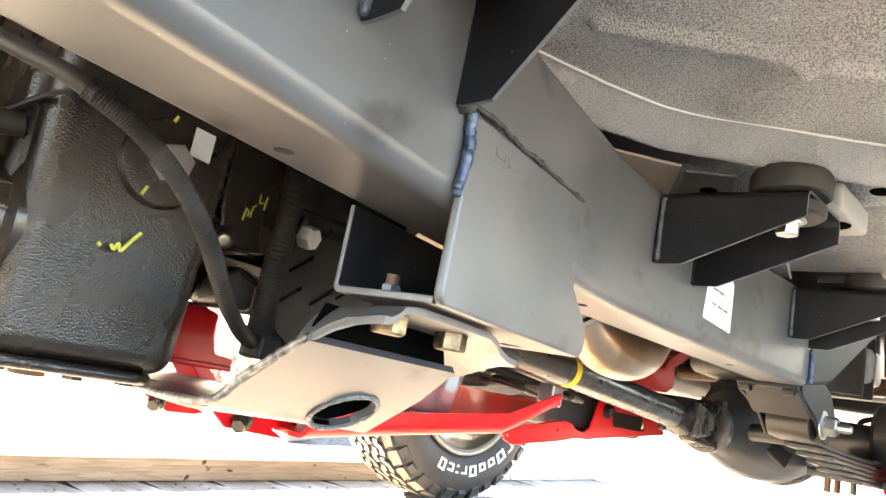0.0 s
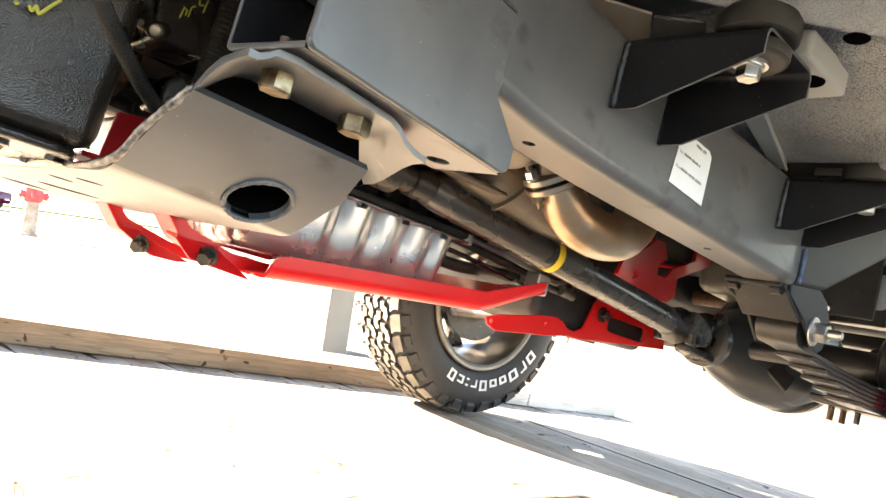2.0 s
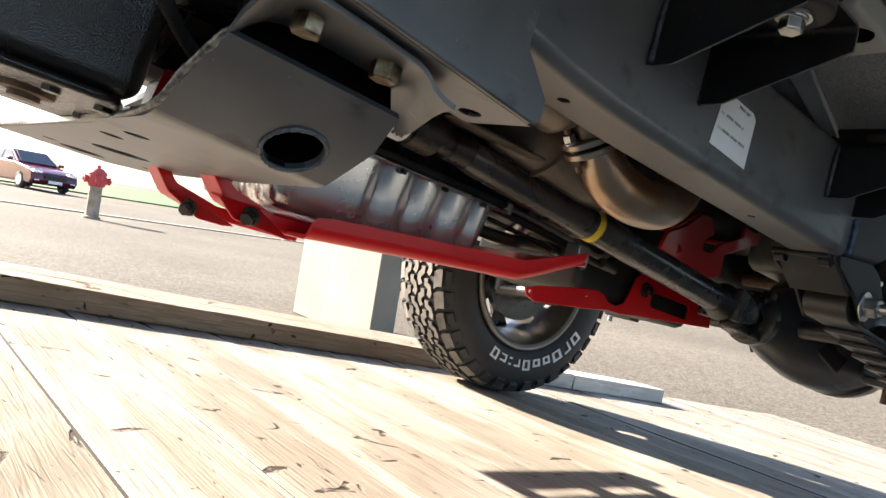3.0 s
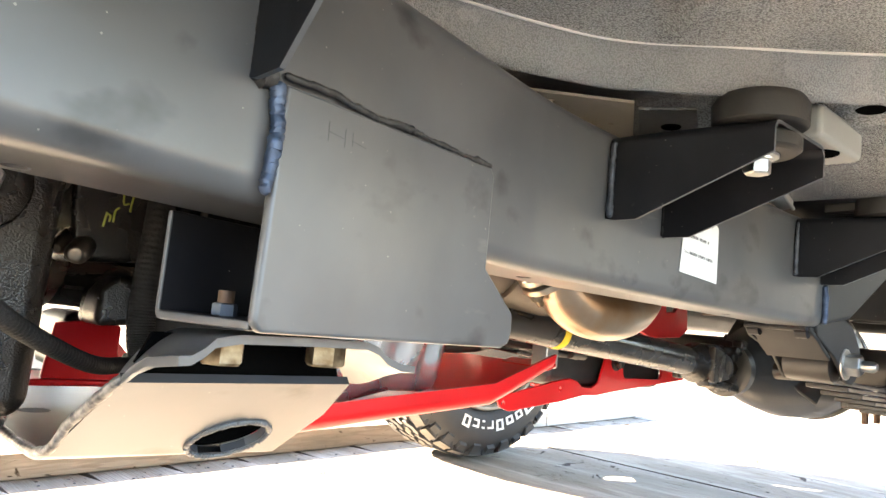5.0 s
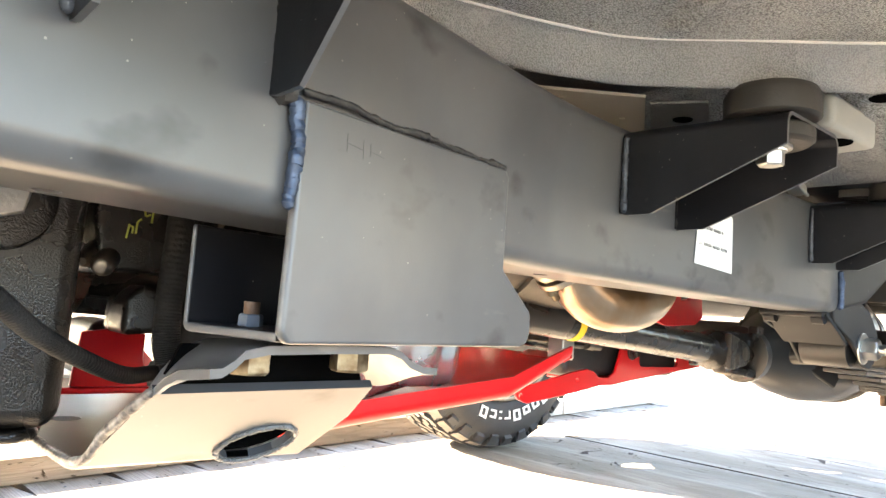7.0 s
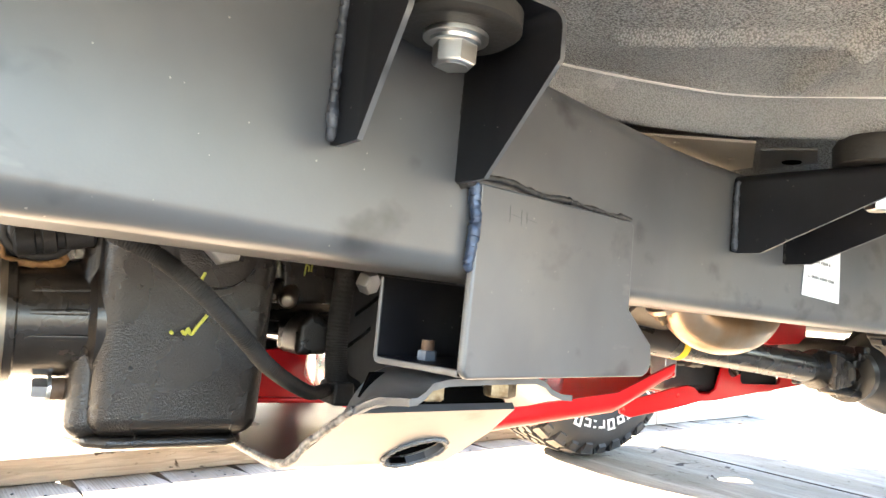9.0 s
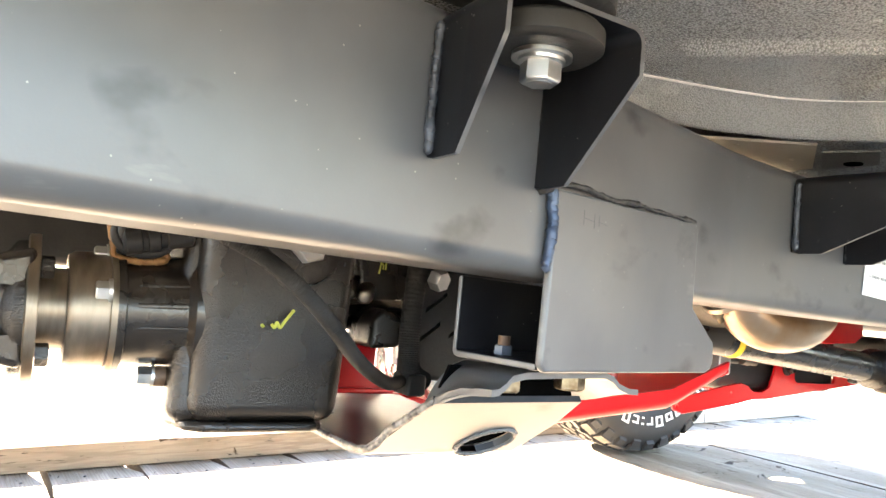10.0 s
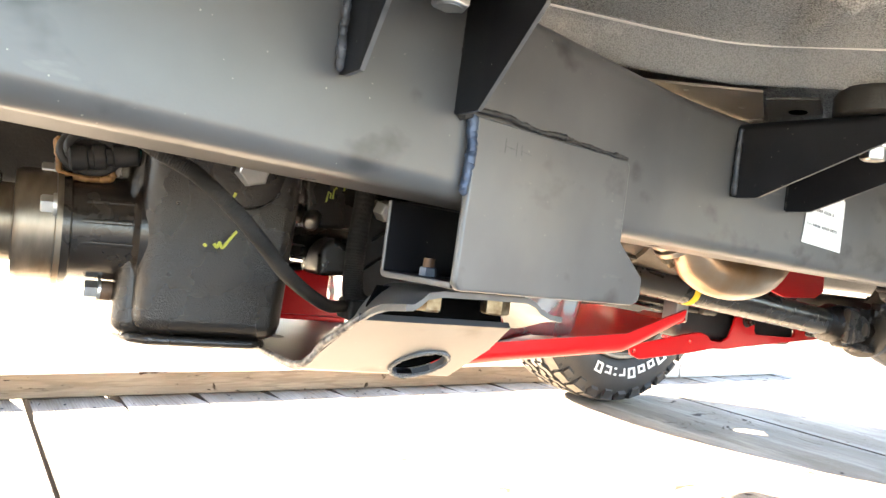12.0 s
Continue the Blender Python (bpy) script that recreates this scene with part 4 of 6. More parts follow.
    cc = c + nrm * -0.0010
    pts = [cc + (a * math.cos(x) + b * math.sin(x)) * 0.0244 for x in (2 * math.pi * k / 40 for k in range(41))]
    part("drain_ring", bead(bm, pts, 0.0018, step=0.005, seed=11, lump=0.4, stray=0.2), FRAME, belly, "welded ring round the drain hole")
    # The cup is coloured black for the dark inside the hole.
    part("drain_tube", bored(lathe(bmesh.new(), c + nrm * 0.0075, nrm, [(0, 0.0275), (0.022, 0.0275)], 32), [drill(c + nrm * 0.012, nrm, 0.0255, 0.026, 32)]), VOID, belly, "drain cup with its dark inside put into the colour")
    edge = [V(top[0]) + nrm * 0.002, V(top[0]).lerp(V(low[0]), 0.5) + nrm * 0.0025 + V((-0.002, 0, 0)), V(low[0]) + V((-0.001, 0.002, 0.006)), V((0.277, 0.60, 0.3285)), V((0.268, 0.75, 0.3283)), V((0.246, 1.15, 0.3280))]
    part("cut_edge", bead(bmesh.new(), edge, 0.0031, step=0.007, seed=12), CUT, belly, "rough flame-cut rear edge with slag")
    for s in (0.022, 0.088):
        p = lf(s, 0.040 if s < 0.05 else 0.038, 0.4020)
        bolt(belly, p, (0, 0, -1), 0.0185, 0.0115, BRASSY, turn=0.5 if s < 0.05 else 0.15, label="yellow-passivated bolt with rust stains")
    part("black_hardware", lathe(bmesh.new(), lf(0.140, 0.05, 0.396), (0, 0, -1), [(0, 0.012), (0.002, 0.012), (0.003, 0.005)], 16), PLATE, belly)


belly_plate()


# ---- the vehicle: transfer case and gearbox ----
def transfer_case():
    bm = box(bmesh.new(), (0.163, 0.500, 0.336), (0.288, 0.74, 0.62))
    for v in bm.verts:
        if v.co.z < 0.4:
            v.co.y += 0.012 * (v.co.y < 0.6)
            v.co.x += 0.010 * (v.co.x < 0.2)
        else:
            v.co.y -= 0.012 * (v.co.y < 0.6)
    soften(bm, 0.014, 5)
    case = part("transfer_case", bm, CAST, vehicle, "black cast-iron transfer case with yellow marker strokes")
    bm = soften(prism(bmesh.new(), [(0.164, 0.548, 0.3285), (0.172, 0.524, 0.3285), (0.186, 0.5140, 0.3285), (0.266, 0.5140, 0.3285), (0.277, 0.520, 0.3285), (0.284, 0.545, 0.3285), (0.284, 0.745, 0.3285), (0.170, 0.745, 0.3285), (0.162, 0.60, 0.3285)], (0, 0, 0.008)), 0.0035, 3)
    part("sump_cover", bm, CAST, case, "black bottom cover with a flange")
    part("case_shoulder", soften(box(bmesh.new(), (0.160, 0.522, 0.333), (0.20, 0.735, 0.515)), 0.013, 4), CAST, case)
    for x, y in ((0.192, 0.548), (0.235, 0.54), (0.272, 0.55), (0.19, 0.66), (0.275, 0.66)):
        bolt(case, (x, y, 0.3285), (0, 0, -1), 0.012, 0.004, CAST)
    part("drain_plug", lathe(bmesh.new(), (0.225, 0.60, 0.3285), (0, 0, -1), [(0, 0.022), (0.004, 0.021), (0.005, 0.012), (0.009, 0.012)], 24), RUSTY, case, "brown drain plug")
    # boss and filler plug on the face
    part("boss", lathe(bmesh.new(), (0.240, 0.502, 0.470), (0, -1, 0), [(0, 0.030), (0.006, 0.028), (0.008, 0.020)], 32), CAST, case)
    bolt(case, (0.240, 0.494, 0.470), (0, -1, 0), 0.022, 0.012, ALLOY, name="filler_plug", label="pale aluminium filler plug")
    part("blank_label", prism(bmesh.new(), [(0.248, 0.4865, 0.478), (0.262, 0.4865, 0.477), (0.262, 0.4865, 0.496), (0.248, 0.4865, 0.497)], (0, -0.0008, 0)), PAPER, case, "small blank white label")
    # rear output housing, seal and yoke
    o, tilt = V((0.176, 0.558, 0.4130)), radians(3.0)
    d = V((-math.cos(tilt), 0, -math.sin(tilt)))

    def round_at(s, r, a):
        """A place on the output's axis: along it, and out from it at an angle from +y towards up."""
        return o + d * s + V((0, 1, 0)) * r * math.cos(radians(a)) + V((-math.sin(tilt), 0, math.cos(tilt))) * r * math.sin(radians(a))
    part("output_housing", lathe(bmesh.new(), o, d, [(-0.004, 0.050), (0.006, 0.049), (0.010, 0.041), (0.050, 0.0395), (0.0515, 0.0445), (0.0565, 0.0445)], 48), SLICK, case, "black round output housing")
    for a in (150, 172, 196):
        part("housing_rib", soften(prism(bmesh.new(), [round_at(0.008, 0.0422, a - 3), round_at(0.044, 0.0402, a - 3), round_at(0.044, 0.0402, a + 3), round_at(0.008, 0.0422, a + 3)], round_at(0, -0.01, a) - o), 0.001, 1), SLICK, case)
    part("seal_housing", lathe(bmesh.new(), o, d, [(0.056, 0.036), (0.0565, 0.0455), (0.0605, 0.0455), (0.0610, 0.0415), (0.0820, 0.0410), (0.0865, 0.0385), (0.0870, 0.030)], 48), MACHINED, case, "oily brown-toned seal housing")
    part("output_shaft", lathe(bmesh.new(), o, d, [(0.082, 0.0285), (0.1035, 0.0285), (0.104, 0.034), (0.108, 0.034)], 40), MACHINED, case, "oily output shaft")
    fl = part("yoke_flange", lathe(bmesh.new(), o, d, [(0.1035, 0.03), (0.1040, 0.0510), (0.1050, 0.0515), (0.1105, 0.0515), (0.1115, 0.050)], 56), MACHINED, case, "machined round companion flange")
    shaft = part("rear_driveshaft", lathe(bmesh.new(), o, d, [(0.110, 0.047), (0.118, 0.046), (0.126, 0.035), (0.140, 0.030), (0.34, 0.030)], 40), CAST, vehicle, "black rear driveshaft")
    for side in (-1, 1):
        y = o.y + side * 0.030
        arm = soften(prism(bmesh.new(), [(x, y - 0.012, z) for x, z in ((0.068, 0.369), (0.050, 0.374), (0.030, 0.380), (-0.010, 0.382), (-0.030, 0.395), (-0.030, 0.422), (-0.010, 0.434), (0.030, 0.436), (0.050, 0.444), (0.068, 0.450))], (0, 0.024, 0)), 0.006, 3, 20)
        cut = soften(box(bmesh.new(), (0.028, y - 0.030, 0.391), (0.0605, y - 0.0065, 0.424)), 0.006, 3)
        part("yoke_arm", bored(arm, [cut]) if side < 0 else arm, SLICK, fl, "black cast fork arm with a pocket" if side < 0 else "", sharp=40)
        if side > 0:
            cut.free()
    for a in (45, 135, 225, 315):
        bolt(fl, round_at(0.1035, 0.041, a), -d, 0.0135, 0.008, CAST)
        nut = bolt(fl, round_at(0.1115, 0.041, a), d, 0.0145, 0.013, ALLOY, stud=0.010, name="nut", label="pale greenish plated lock nut")
    for a in (158, 60, 98):
        bolt(case, round_at(0.0605, 0.039, a), d, 0.0125, 0.008, ZINC, washer=0.0088, label="zinc bolt")
    part("lug", soften(box(bmesh.new(), (0.166, 0.538, 0.348), (0.186, 0.60, 0.380)), 0.006, 2), CAST, case)
    part("stud_sleeve", rod(bmesh.new(), (0.172, 0.548, 0.3645), (0.152, 0.548, 0.3640), 0.0075, 18), RUSTY, case, "brown stud sleeve")
    bolt(case, (0.152, 0.548, 0.3640), (-1, 0, 0), 0.013, 0.009, ZINC, washer=0.0088)
    # speedometer drive with connector
    sensor = part("speed_sensor", soften(prism(bmesh.new(), [(0.112, 0.537, 0.478), (0.116, 0.537, 0.450), (0.147, 0.537, 0.451), (0.150, 0.537, 0.480)], (0, 0.030, 0)), 0.003, 2), BLACK, case, "black speed sensor with a rusty rim")
    part("sensor_rim", bead(bmesh.new(), [(0.1105, 0.535, 0.474), (0.1125, 0.535, 0.460), (0.1150, 0.535, 0.4490), (0.130, 0.535, 0.4465), (0.1480, 0.535, 0.4495), (0.1475, 0.535, 0.4575)], 0.0030, seed=21, lump=0.5, stray=0.15), RUSTRIM, sensor, "rusty brass-coloured rim")
    for k, (r, z) in enumerate(((0.0175, 0.466), (0.0135, 0.468))):
        loop = [(0.132 + r * 1.1 * math.cos(x), 0.530 - 0.003 * k, z + r * 0.8 * math.sin(x)) for x in (2 * math.pi * j / 30 for j in range(31))]
        part("cable_loop", tube(bmesh.new(), loop, 0.0036, 10), BLACK, sensor, "coiled black cable")
    part("plug", lathe(bmesh.new(), (0.118, 0.528, 0.459), V((1, -0.06, 0.22)), [(0, 0.006), (0.002, 0.0095), (0.012, 0.0095), (0.013, 0.0080), (0.016, 0.0080), (0.017, 0.0095), (0.024, 0.0095), (0.025, 0.0070), (0.029, 0.0070), (0.030, 0.0085), (0.046, 0.0075), (0.048, 0.004)], 20), BLACK, sensor, "black cable plug")
    part("connector", soften(box(bmesh.new(), (0.160, 0.524, 0.466), (0.166, 0.534, 0.474)), 0.002), TEAL, case, "teal cable connector")
    for k in range(4):
        part("wire", tube(bmesh.new(), smooth_line([(0.138 + 0.004 * k, 0.545, 0.462), (0.15 + 0.005 * k, 0.528, 0.472 + 0.004 * k), (0.165, 0.50, 0.485), (0.182, 0.470, 0.492)], 6), 0.0016, 6), BLACK, case)
    # marker strokes
    for pts in ([(0.2215, 0.410), (0.2235, 0.4085)], [(0.229, 0.411), (0.2315, 0.4085), (0.233, 0.4125), (0.2355, 0.4085), (0.239, 0.414), (0.2445, 0.4225)], [(0.237, 0.4455), (0.239, 0.4515)], [(0.243, 0.496), (0.2445, 0.500)]):
        line = [(x - 0.008, 0.4995 + (0.414 - z) * 0.10 - 0.001, z) for x, z in pts]
        part("marker_stroke", tube(bmesh.new(), smooth_line(line, 5) if len(line) > 2 else line, 0.0012, 6), LIME, case, "yellow-green marker stroke")
    # the whole case with its output sits a little back and outboard
    case.matrix_basis = shaft.matrix_basis = pose(-0.003, -0.020, 0.003)
    return case


transfer_case()


def gearbox():
    bm = lathe(bmesh.new(), (0.300, 0.66, 0.512), (1, 0, 0), [(0, 0.09), (0.004, 0.112), (0.016, 0.112), (0.02, 0.098), (0.10, 0.10), (0.15, 0.108), (0.19, 0.118), (0.20, 0.128), (0.215, 0.128)], 40)
    gb = part("gearbox", bm, CAST, vehicle, "black cast gearbox and bell housing")
    for a in range(0, 360, 30):
        y, z = 0.66 + 0.103 * math.cos(radians(a)), 0.512 + 0.103 * math.sin(radians(a))
        bolt(gb, (0.302, y, z), (-1, 0, 0), 0.012, 0.007, ALLOY if a % 60 else MACHINED)
    for k in range(7):
        a = radians(190 + 16 * k)
        y, z = 0.66 + 0.096 * math.cos(a), 0.512 + 0.096 * math.sin(a)
        rib = prism(bmesh.new(), [(0.32, y, z), (0.44, y, z), (0.44, 0.66 + 0.112 * math.cos(a), 0.512 + 0.112 * math.sin(a)), (0.32, 0.66 + 0.108 * math.cos(a), 0.512 + 0.108 * math.sin(a))], (0, 0.004, 0.004))
        part("rib", rib, CAST, gb)
    part("support_block", soften(box(bmesh.new(), (0.33, 0.63, 0.351), (0.365, 0.72, 0.40)), 0.01, 2), BLACK, gb, "black rubber gearbox mount")
    part("starter_end", lathe(bmesh.new(), (0.425, 0.585, 0.490), V((-1, -0.3, 0)), [(0, 0.022), (0.012, 0.022), (0.014, 0.017), (0.03, 0.016), (0.032, 0.008)], 24), MACHINED, gb, "bright round end of the starter")
    part("bell_flange", soften(box(bmesh.new(), (0.392, 0.600, 0.487), (0.462, 0.615, 0.55)), 0.003, 1), ALLOY, gb, "pale cast flange behind the channel")
    part("flange_rib", tube(bmesh.new(), [(0.390, 0.597, 0.516), (0.425, 0.597, 0.511), (0.462, 0.597, 0.498)], 0.0035, 10), ALLOY, gb)
    cover = soften(prism(bmesh.new(), [(0.350, 0.503, 0.372), (0.352, 0.503, 0.452), (0.362, 0.503, 0.470), (0.470, 0.512, 0.480), (0.470, 0.512, 0.372)], (0, 0.03, 0)), 0.006, 3)
    slots = []
    for x, z in ((0.3556, 0.4067), (0.3870, 0.4120), (0.4130, 0.4230), (0.3600, 0.4330)):
        slots.append(prism(bmesh.new(), [(x, 0.49, z - 0.0022), (x + 0.021, 0.49, z + 0.0135), (x + 0.021, 0.49, z + 0.0180), (x, 0.49, z + 0.0022)], (0, 0.022, 0)))
    part("slotted_cover", bored(cover, slots), BLACK, gb, "black slotted cover beside the box channel")
    bolt(gb, (0.3605, 0.494, 0.4610), V((0.35, -1, -0.25)), 0.0165, 0.011, ALLOY, name="square_nut", label="pale plated nut above the cover")
    part("cast_lump", soften(prism(bmesh.new(), [(0.327, 0.538, 0.394), (0.357, 0.534, 0.397), (0.357, 0.536, 0.424), (0.340, 0.540, 0.432), (0.328, 0.540, 0.420)], (0, 0.05, 0)), 0.006, 3), CAST, gb, "rough cast lug")
    for x, y, z, r in ((0.2975, 0.496, 0.4395, 0.0075), (0.2890, 0.504, 0.4430, 0.0060)):
        part("fitting", lathe(bmesh.new(), (x, y, z), V((-0.5, -1, -0.4)), [(-0.03, r), (-0.004, r), (0.0, r * 0.8), (0.003, r * 0.4)], 14), MACHINED, gb)
    plate = soften(prism(bmesh.new(), [(0.314, 0.604, 0.3505), (0.388, 0.604, 0.3485), (0.390, 0.604, 0.356), (0.371, 0.604, 0.359), (0.366, 0.604, 0.372), (0.366, 0.604, 0.392), (0.352, 0.604, 0.397), (0.318, 0.604, 0.392)], (0, 0.005, 0)), 0.0012, 1)
    mount = part("mount_bracket", plate, RED, gb, "red gearbox mount bracket")
    part("bracket_foot", soften(prism(bmesh.new(), [(0.300, 0.60, 0.3455), (0.388, 0.60, 0.3455), (0.384, 0.66, 0.3455), (0.300, 0.66, 0.3455)], (0, 0, 0.005)), 0.0012, 1), RED, mount)
    part("marker_pad", soften(prism(bmesh.new(), [(0.300, 0.509, 0.436), (0.343, 0.509, 0.440), (0.343, 0.509, 0.56), (0.294, 0.509, 0.56), (0.294, 0.509, 0.476)], (0, 0.06, 0)), 0.004, 2), CAST, gb, "black cast face with faded yellow marker strokes")
    for pts in ([(0.3143, 0.4603), (0.3149, 0.4650), (0.3155, 0.4700)], [(0.3155, 0.4690), (0.3178, 0.4680), (0.3176, 0.4640)], [(0.3200, 0.4640), (0.3205, 0.4715), (0.3228, 0.4742)], [(0.3244, 0.4838), (0.3252, 0.4770), (0.3285, 0.4780)], [(0.3306, 0.4830), (0.3300, 0.4780), (0.3296, 0.4725)]):
        part("marker_stroke", tube(bmesh.new(), smooth_line([(x, 0.5086, z) for x, z in pts], 5), 0.0007, 6), LIME, gb)


gearbox()


def corrugated(pts, r, name, label):
    line = smooth_line(pts, 56)
    bm = tube(bmesh.new(), line, lambda t: r * (1 + 0.035 * math.sin(t * len(line) * math.pi * 0.5)), 14)
    return part(name, bm, HOSE, vehicle, label)


corrugated([(0.152, 0.372, 0.468), (0.1712, 0.3655, 0.4590), (0.1825, 0.3625, 0.4519), (0.1963, 0.3605, 0.4413), (0.2109, 0.3625, 0.4292), (0.2273, 0.3715, 0.4159), (0.2457, 0.3885, 0.4025), (0.276, 0.4230, 0.3876), (0.3061, 0.4539, 0.3765), (0.336, 0.492, 0.3735)], 0.0050, "corrugated_hose", "ribbed black cable conduit looping beside the transfer case")
part("wire_sleeve", tube(bmesh.new(), smooth_line([(0.100, 0.420, 0.492), (0.125, 0.394, 0.480), (0.144, 0.376, 0.472), (0.156, 0.370, 0.466)], 6), 0.0047, 12), BLACK, vehicle, "smooth black wire sleeve")
corrugated([(0.345, 0.500, 0.56), (0.346, 0.499, 0.48), (0.343, 0.497, 0.425), (0.343, 0.495, 0.395), (0.348, 0.496, 0.380), (0.362, 0.500, 0.372)], 0.0090, "corrugated_hose", "ribbed black hose hanging by the gearbox")
part("hose_clip", soften(box(bmesh.new(), (0.338, 0.482, 0.362), (0.356, 0.512, 0.380)), 0.003, 2), BLACK, vehicle, "black hose clip")


# ---- the vehicle: engine, exhaust, front driveshaft ----
def engine():
    bm = soften(box(bmesh.new(), (0.50, 0.72, 0.424), (1.02, 1.02, 0.70)), 0.012, 2)
    eng = part("engine_block", bm, BLACK, vehicle, "dark engine block in shadow")
    part("bell_edge", soften(box(bmesh.new(), (0.47, 0.66, 0.41), (0.505, 1.04, 0.66)), 0.008, 2), ALLOY, eng, "dull aluminium bell housing edge")
    rng = random.Random(5)
    for k in range(10):
        x = 0.54 + 0.045 * k
        part("block_rib", soften(box(bmesh.new(), (x, 0.705, 0.43), (x + 0.012, 0.722, 0.56 + rng.uniform(-0.03, 0.05))), 0.003, 1), BLACK, eng)
    part("pan_rail", soften(box(bmesh.new(), (0.485, 0.690, 0.4135), (0.836, 1.03, 0.426)), 0.004, 2), BLACK, eng, "black sump flange")
    part("flange_ear", lathe(bmesh.new(), (0.829, 0.700, 0.4095), (0, 0, 1), [(0, 0.011), (0.014, 0.011)], 20), ALLOY, eng)
    part("front_cover", soften(box(bmesh.new(), (1.02, 0.74, 0.43), (1.10, 1.0, 0.66)), 0.02, 3), ALLOY, eng, "grey cast front cover")
    part("pulley", lathe(bmesh.new(), (1.105, 0.87, 0.47), (1, 0, 0), [(0, 0.03), (0.002, 0.075), (0.014, 0.07), (0.028, 0.075), (0.03, 0.03)], 32), CAST, eng, "dark crank pulley")
    for k, (y, z) in enumerate(((0.70, 0.415), (0.712, 0.428), (0.735, 0.405))):
        part("pipe", tube(bmesh.new(), smooth_line([(0.80, y + 0.02, z), (0.95, y, z - 0.012), (1.08, y + 0.01, z - 0.02), (1.18, y + 0.06, z + 0.03)], 8), 0.006 - 0.001 * k, 10), (BLACK, ALLOY, CAST)[k], eng, "slim fluid pipe")
    part("pipe_end", lathe(bmesh.new(), (1.06, 0.698, 0.396), V((1, 0.1, -0.1)), [(0, 0.009), (0.02, 0.009), (0.022, 0.007), (0.04, 0.007)], 12), BUSH, eng)
    part("cross_pipe", tube(bmesh.new(), smooth_line([(0.90, 0.72, 0.425), (0.96, 0.80, 0.412), (1.05, 0.95, 0.408), (1.10, 1.10, 0.42)], 8), 0.012, 12), ALLOY, eng)


engine()


def oil_pan():
    """A bright pressed sump: upright flutes round a tub with a soft lower edge."""
    x0, x1, y0, y1, z0, z1, r = 0.480, 0.816, 0.698, 0.985, 0.316, 0.411, 0.024
    n = 150

    def rim(t):
        """A place on the rounded outline, the way out, and how far it lies from the nearest corner's bend."""
        w, d, q = x1 - x0 - 2 * r, y1 - y0 - 2 * r, math.pi * r / 2
        s = t * 2 * (w + d + 2 * q)
        for L, px, py, a in ((w, x0 + r, y0, -90), (d, x1, y0 + r, 0), (w, x1 - r, y1, 90), (d, x0, y1 - r, 180)):
            out = V((math.cos(radians(a)), math.sin(radians(a)), 0))
            along = V((-out.y, out.x, 0))
            if s <= L:
                return V((px, py, 0)) + along * s, out, min(s, L - s)
            s -= L
            if s <= q:
                u = radians(a + 90 * s / q)
                turned = V((math.cos(u), math.sin(u), 0))
                return V((px, py, 0)) + along * L - out * r + turned * r, turned, 0.0
            s -= q
        return V((x0 + r, y0, 0)), V((0, -1, 0)), 0.0
    rings = []
    bm = bmesh.new()
    for f, inset in ((0.0, 0.0), (0.08, 0.0), (0.45, 0.005), (0.8, 0.010), (0.93, 0.016), (1.0, 0.030)):
        ring = []
        for k in range(4 * n):
            p, nrm, free = rim(k / (4 * n))
            smooth_side = nrm.y < -0.5 and p.x < 0.60
            along = p.x if abs(nrm.y) > 0.5 else p.y
            flute = 0 if smooth_side or f in (0.0, 1.0) else 0.0060 * min(1.0, free / 0.02) * (0.5 + 0.5 * math.sin((along - 0.765) * 2 * math.pi / 0.052)) ** 1.6
            q = p - nrm * (inset + flute)
            depth = z0 + 0.014 * min(1.0, max(0.0, (p.x - 0.675) / 0.03))
            ring.append(bm.verts.new((q.x, q.y, z1 + (depth - z1) * f)))
        rings.append(ring)
    m = 4 * n
    for a, b in zip(rings, rings[1:]):
        for k in range(m):
            bm.faces.new((a[k], a[(k + 1) % m], b[(k + 1) % m], b[k]))
    bm.faces.new(rings[-1])
    bm.faces.new(rings[0][::-1])
    pan = part("oil_pan", bm, SILVER, vehicle, "bright fluted sheet-metal oil pan", sharp=50)
    part("pan_lip", soften(box(bmesh.new(), (0.475, 0.687, 0.4085), (0.827, 0.995, 0.4125)), 0.0015, 1), SILVER, pan)
    for x in (0.57, 0.64, 0.71, 0.78):
        bolt(pan, (x, 0.689, 0.408), (0, 0, -1), 0.009, 0.005, CAST)


oil_pan()


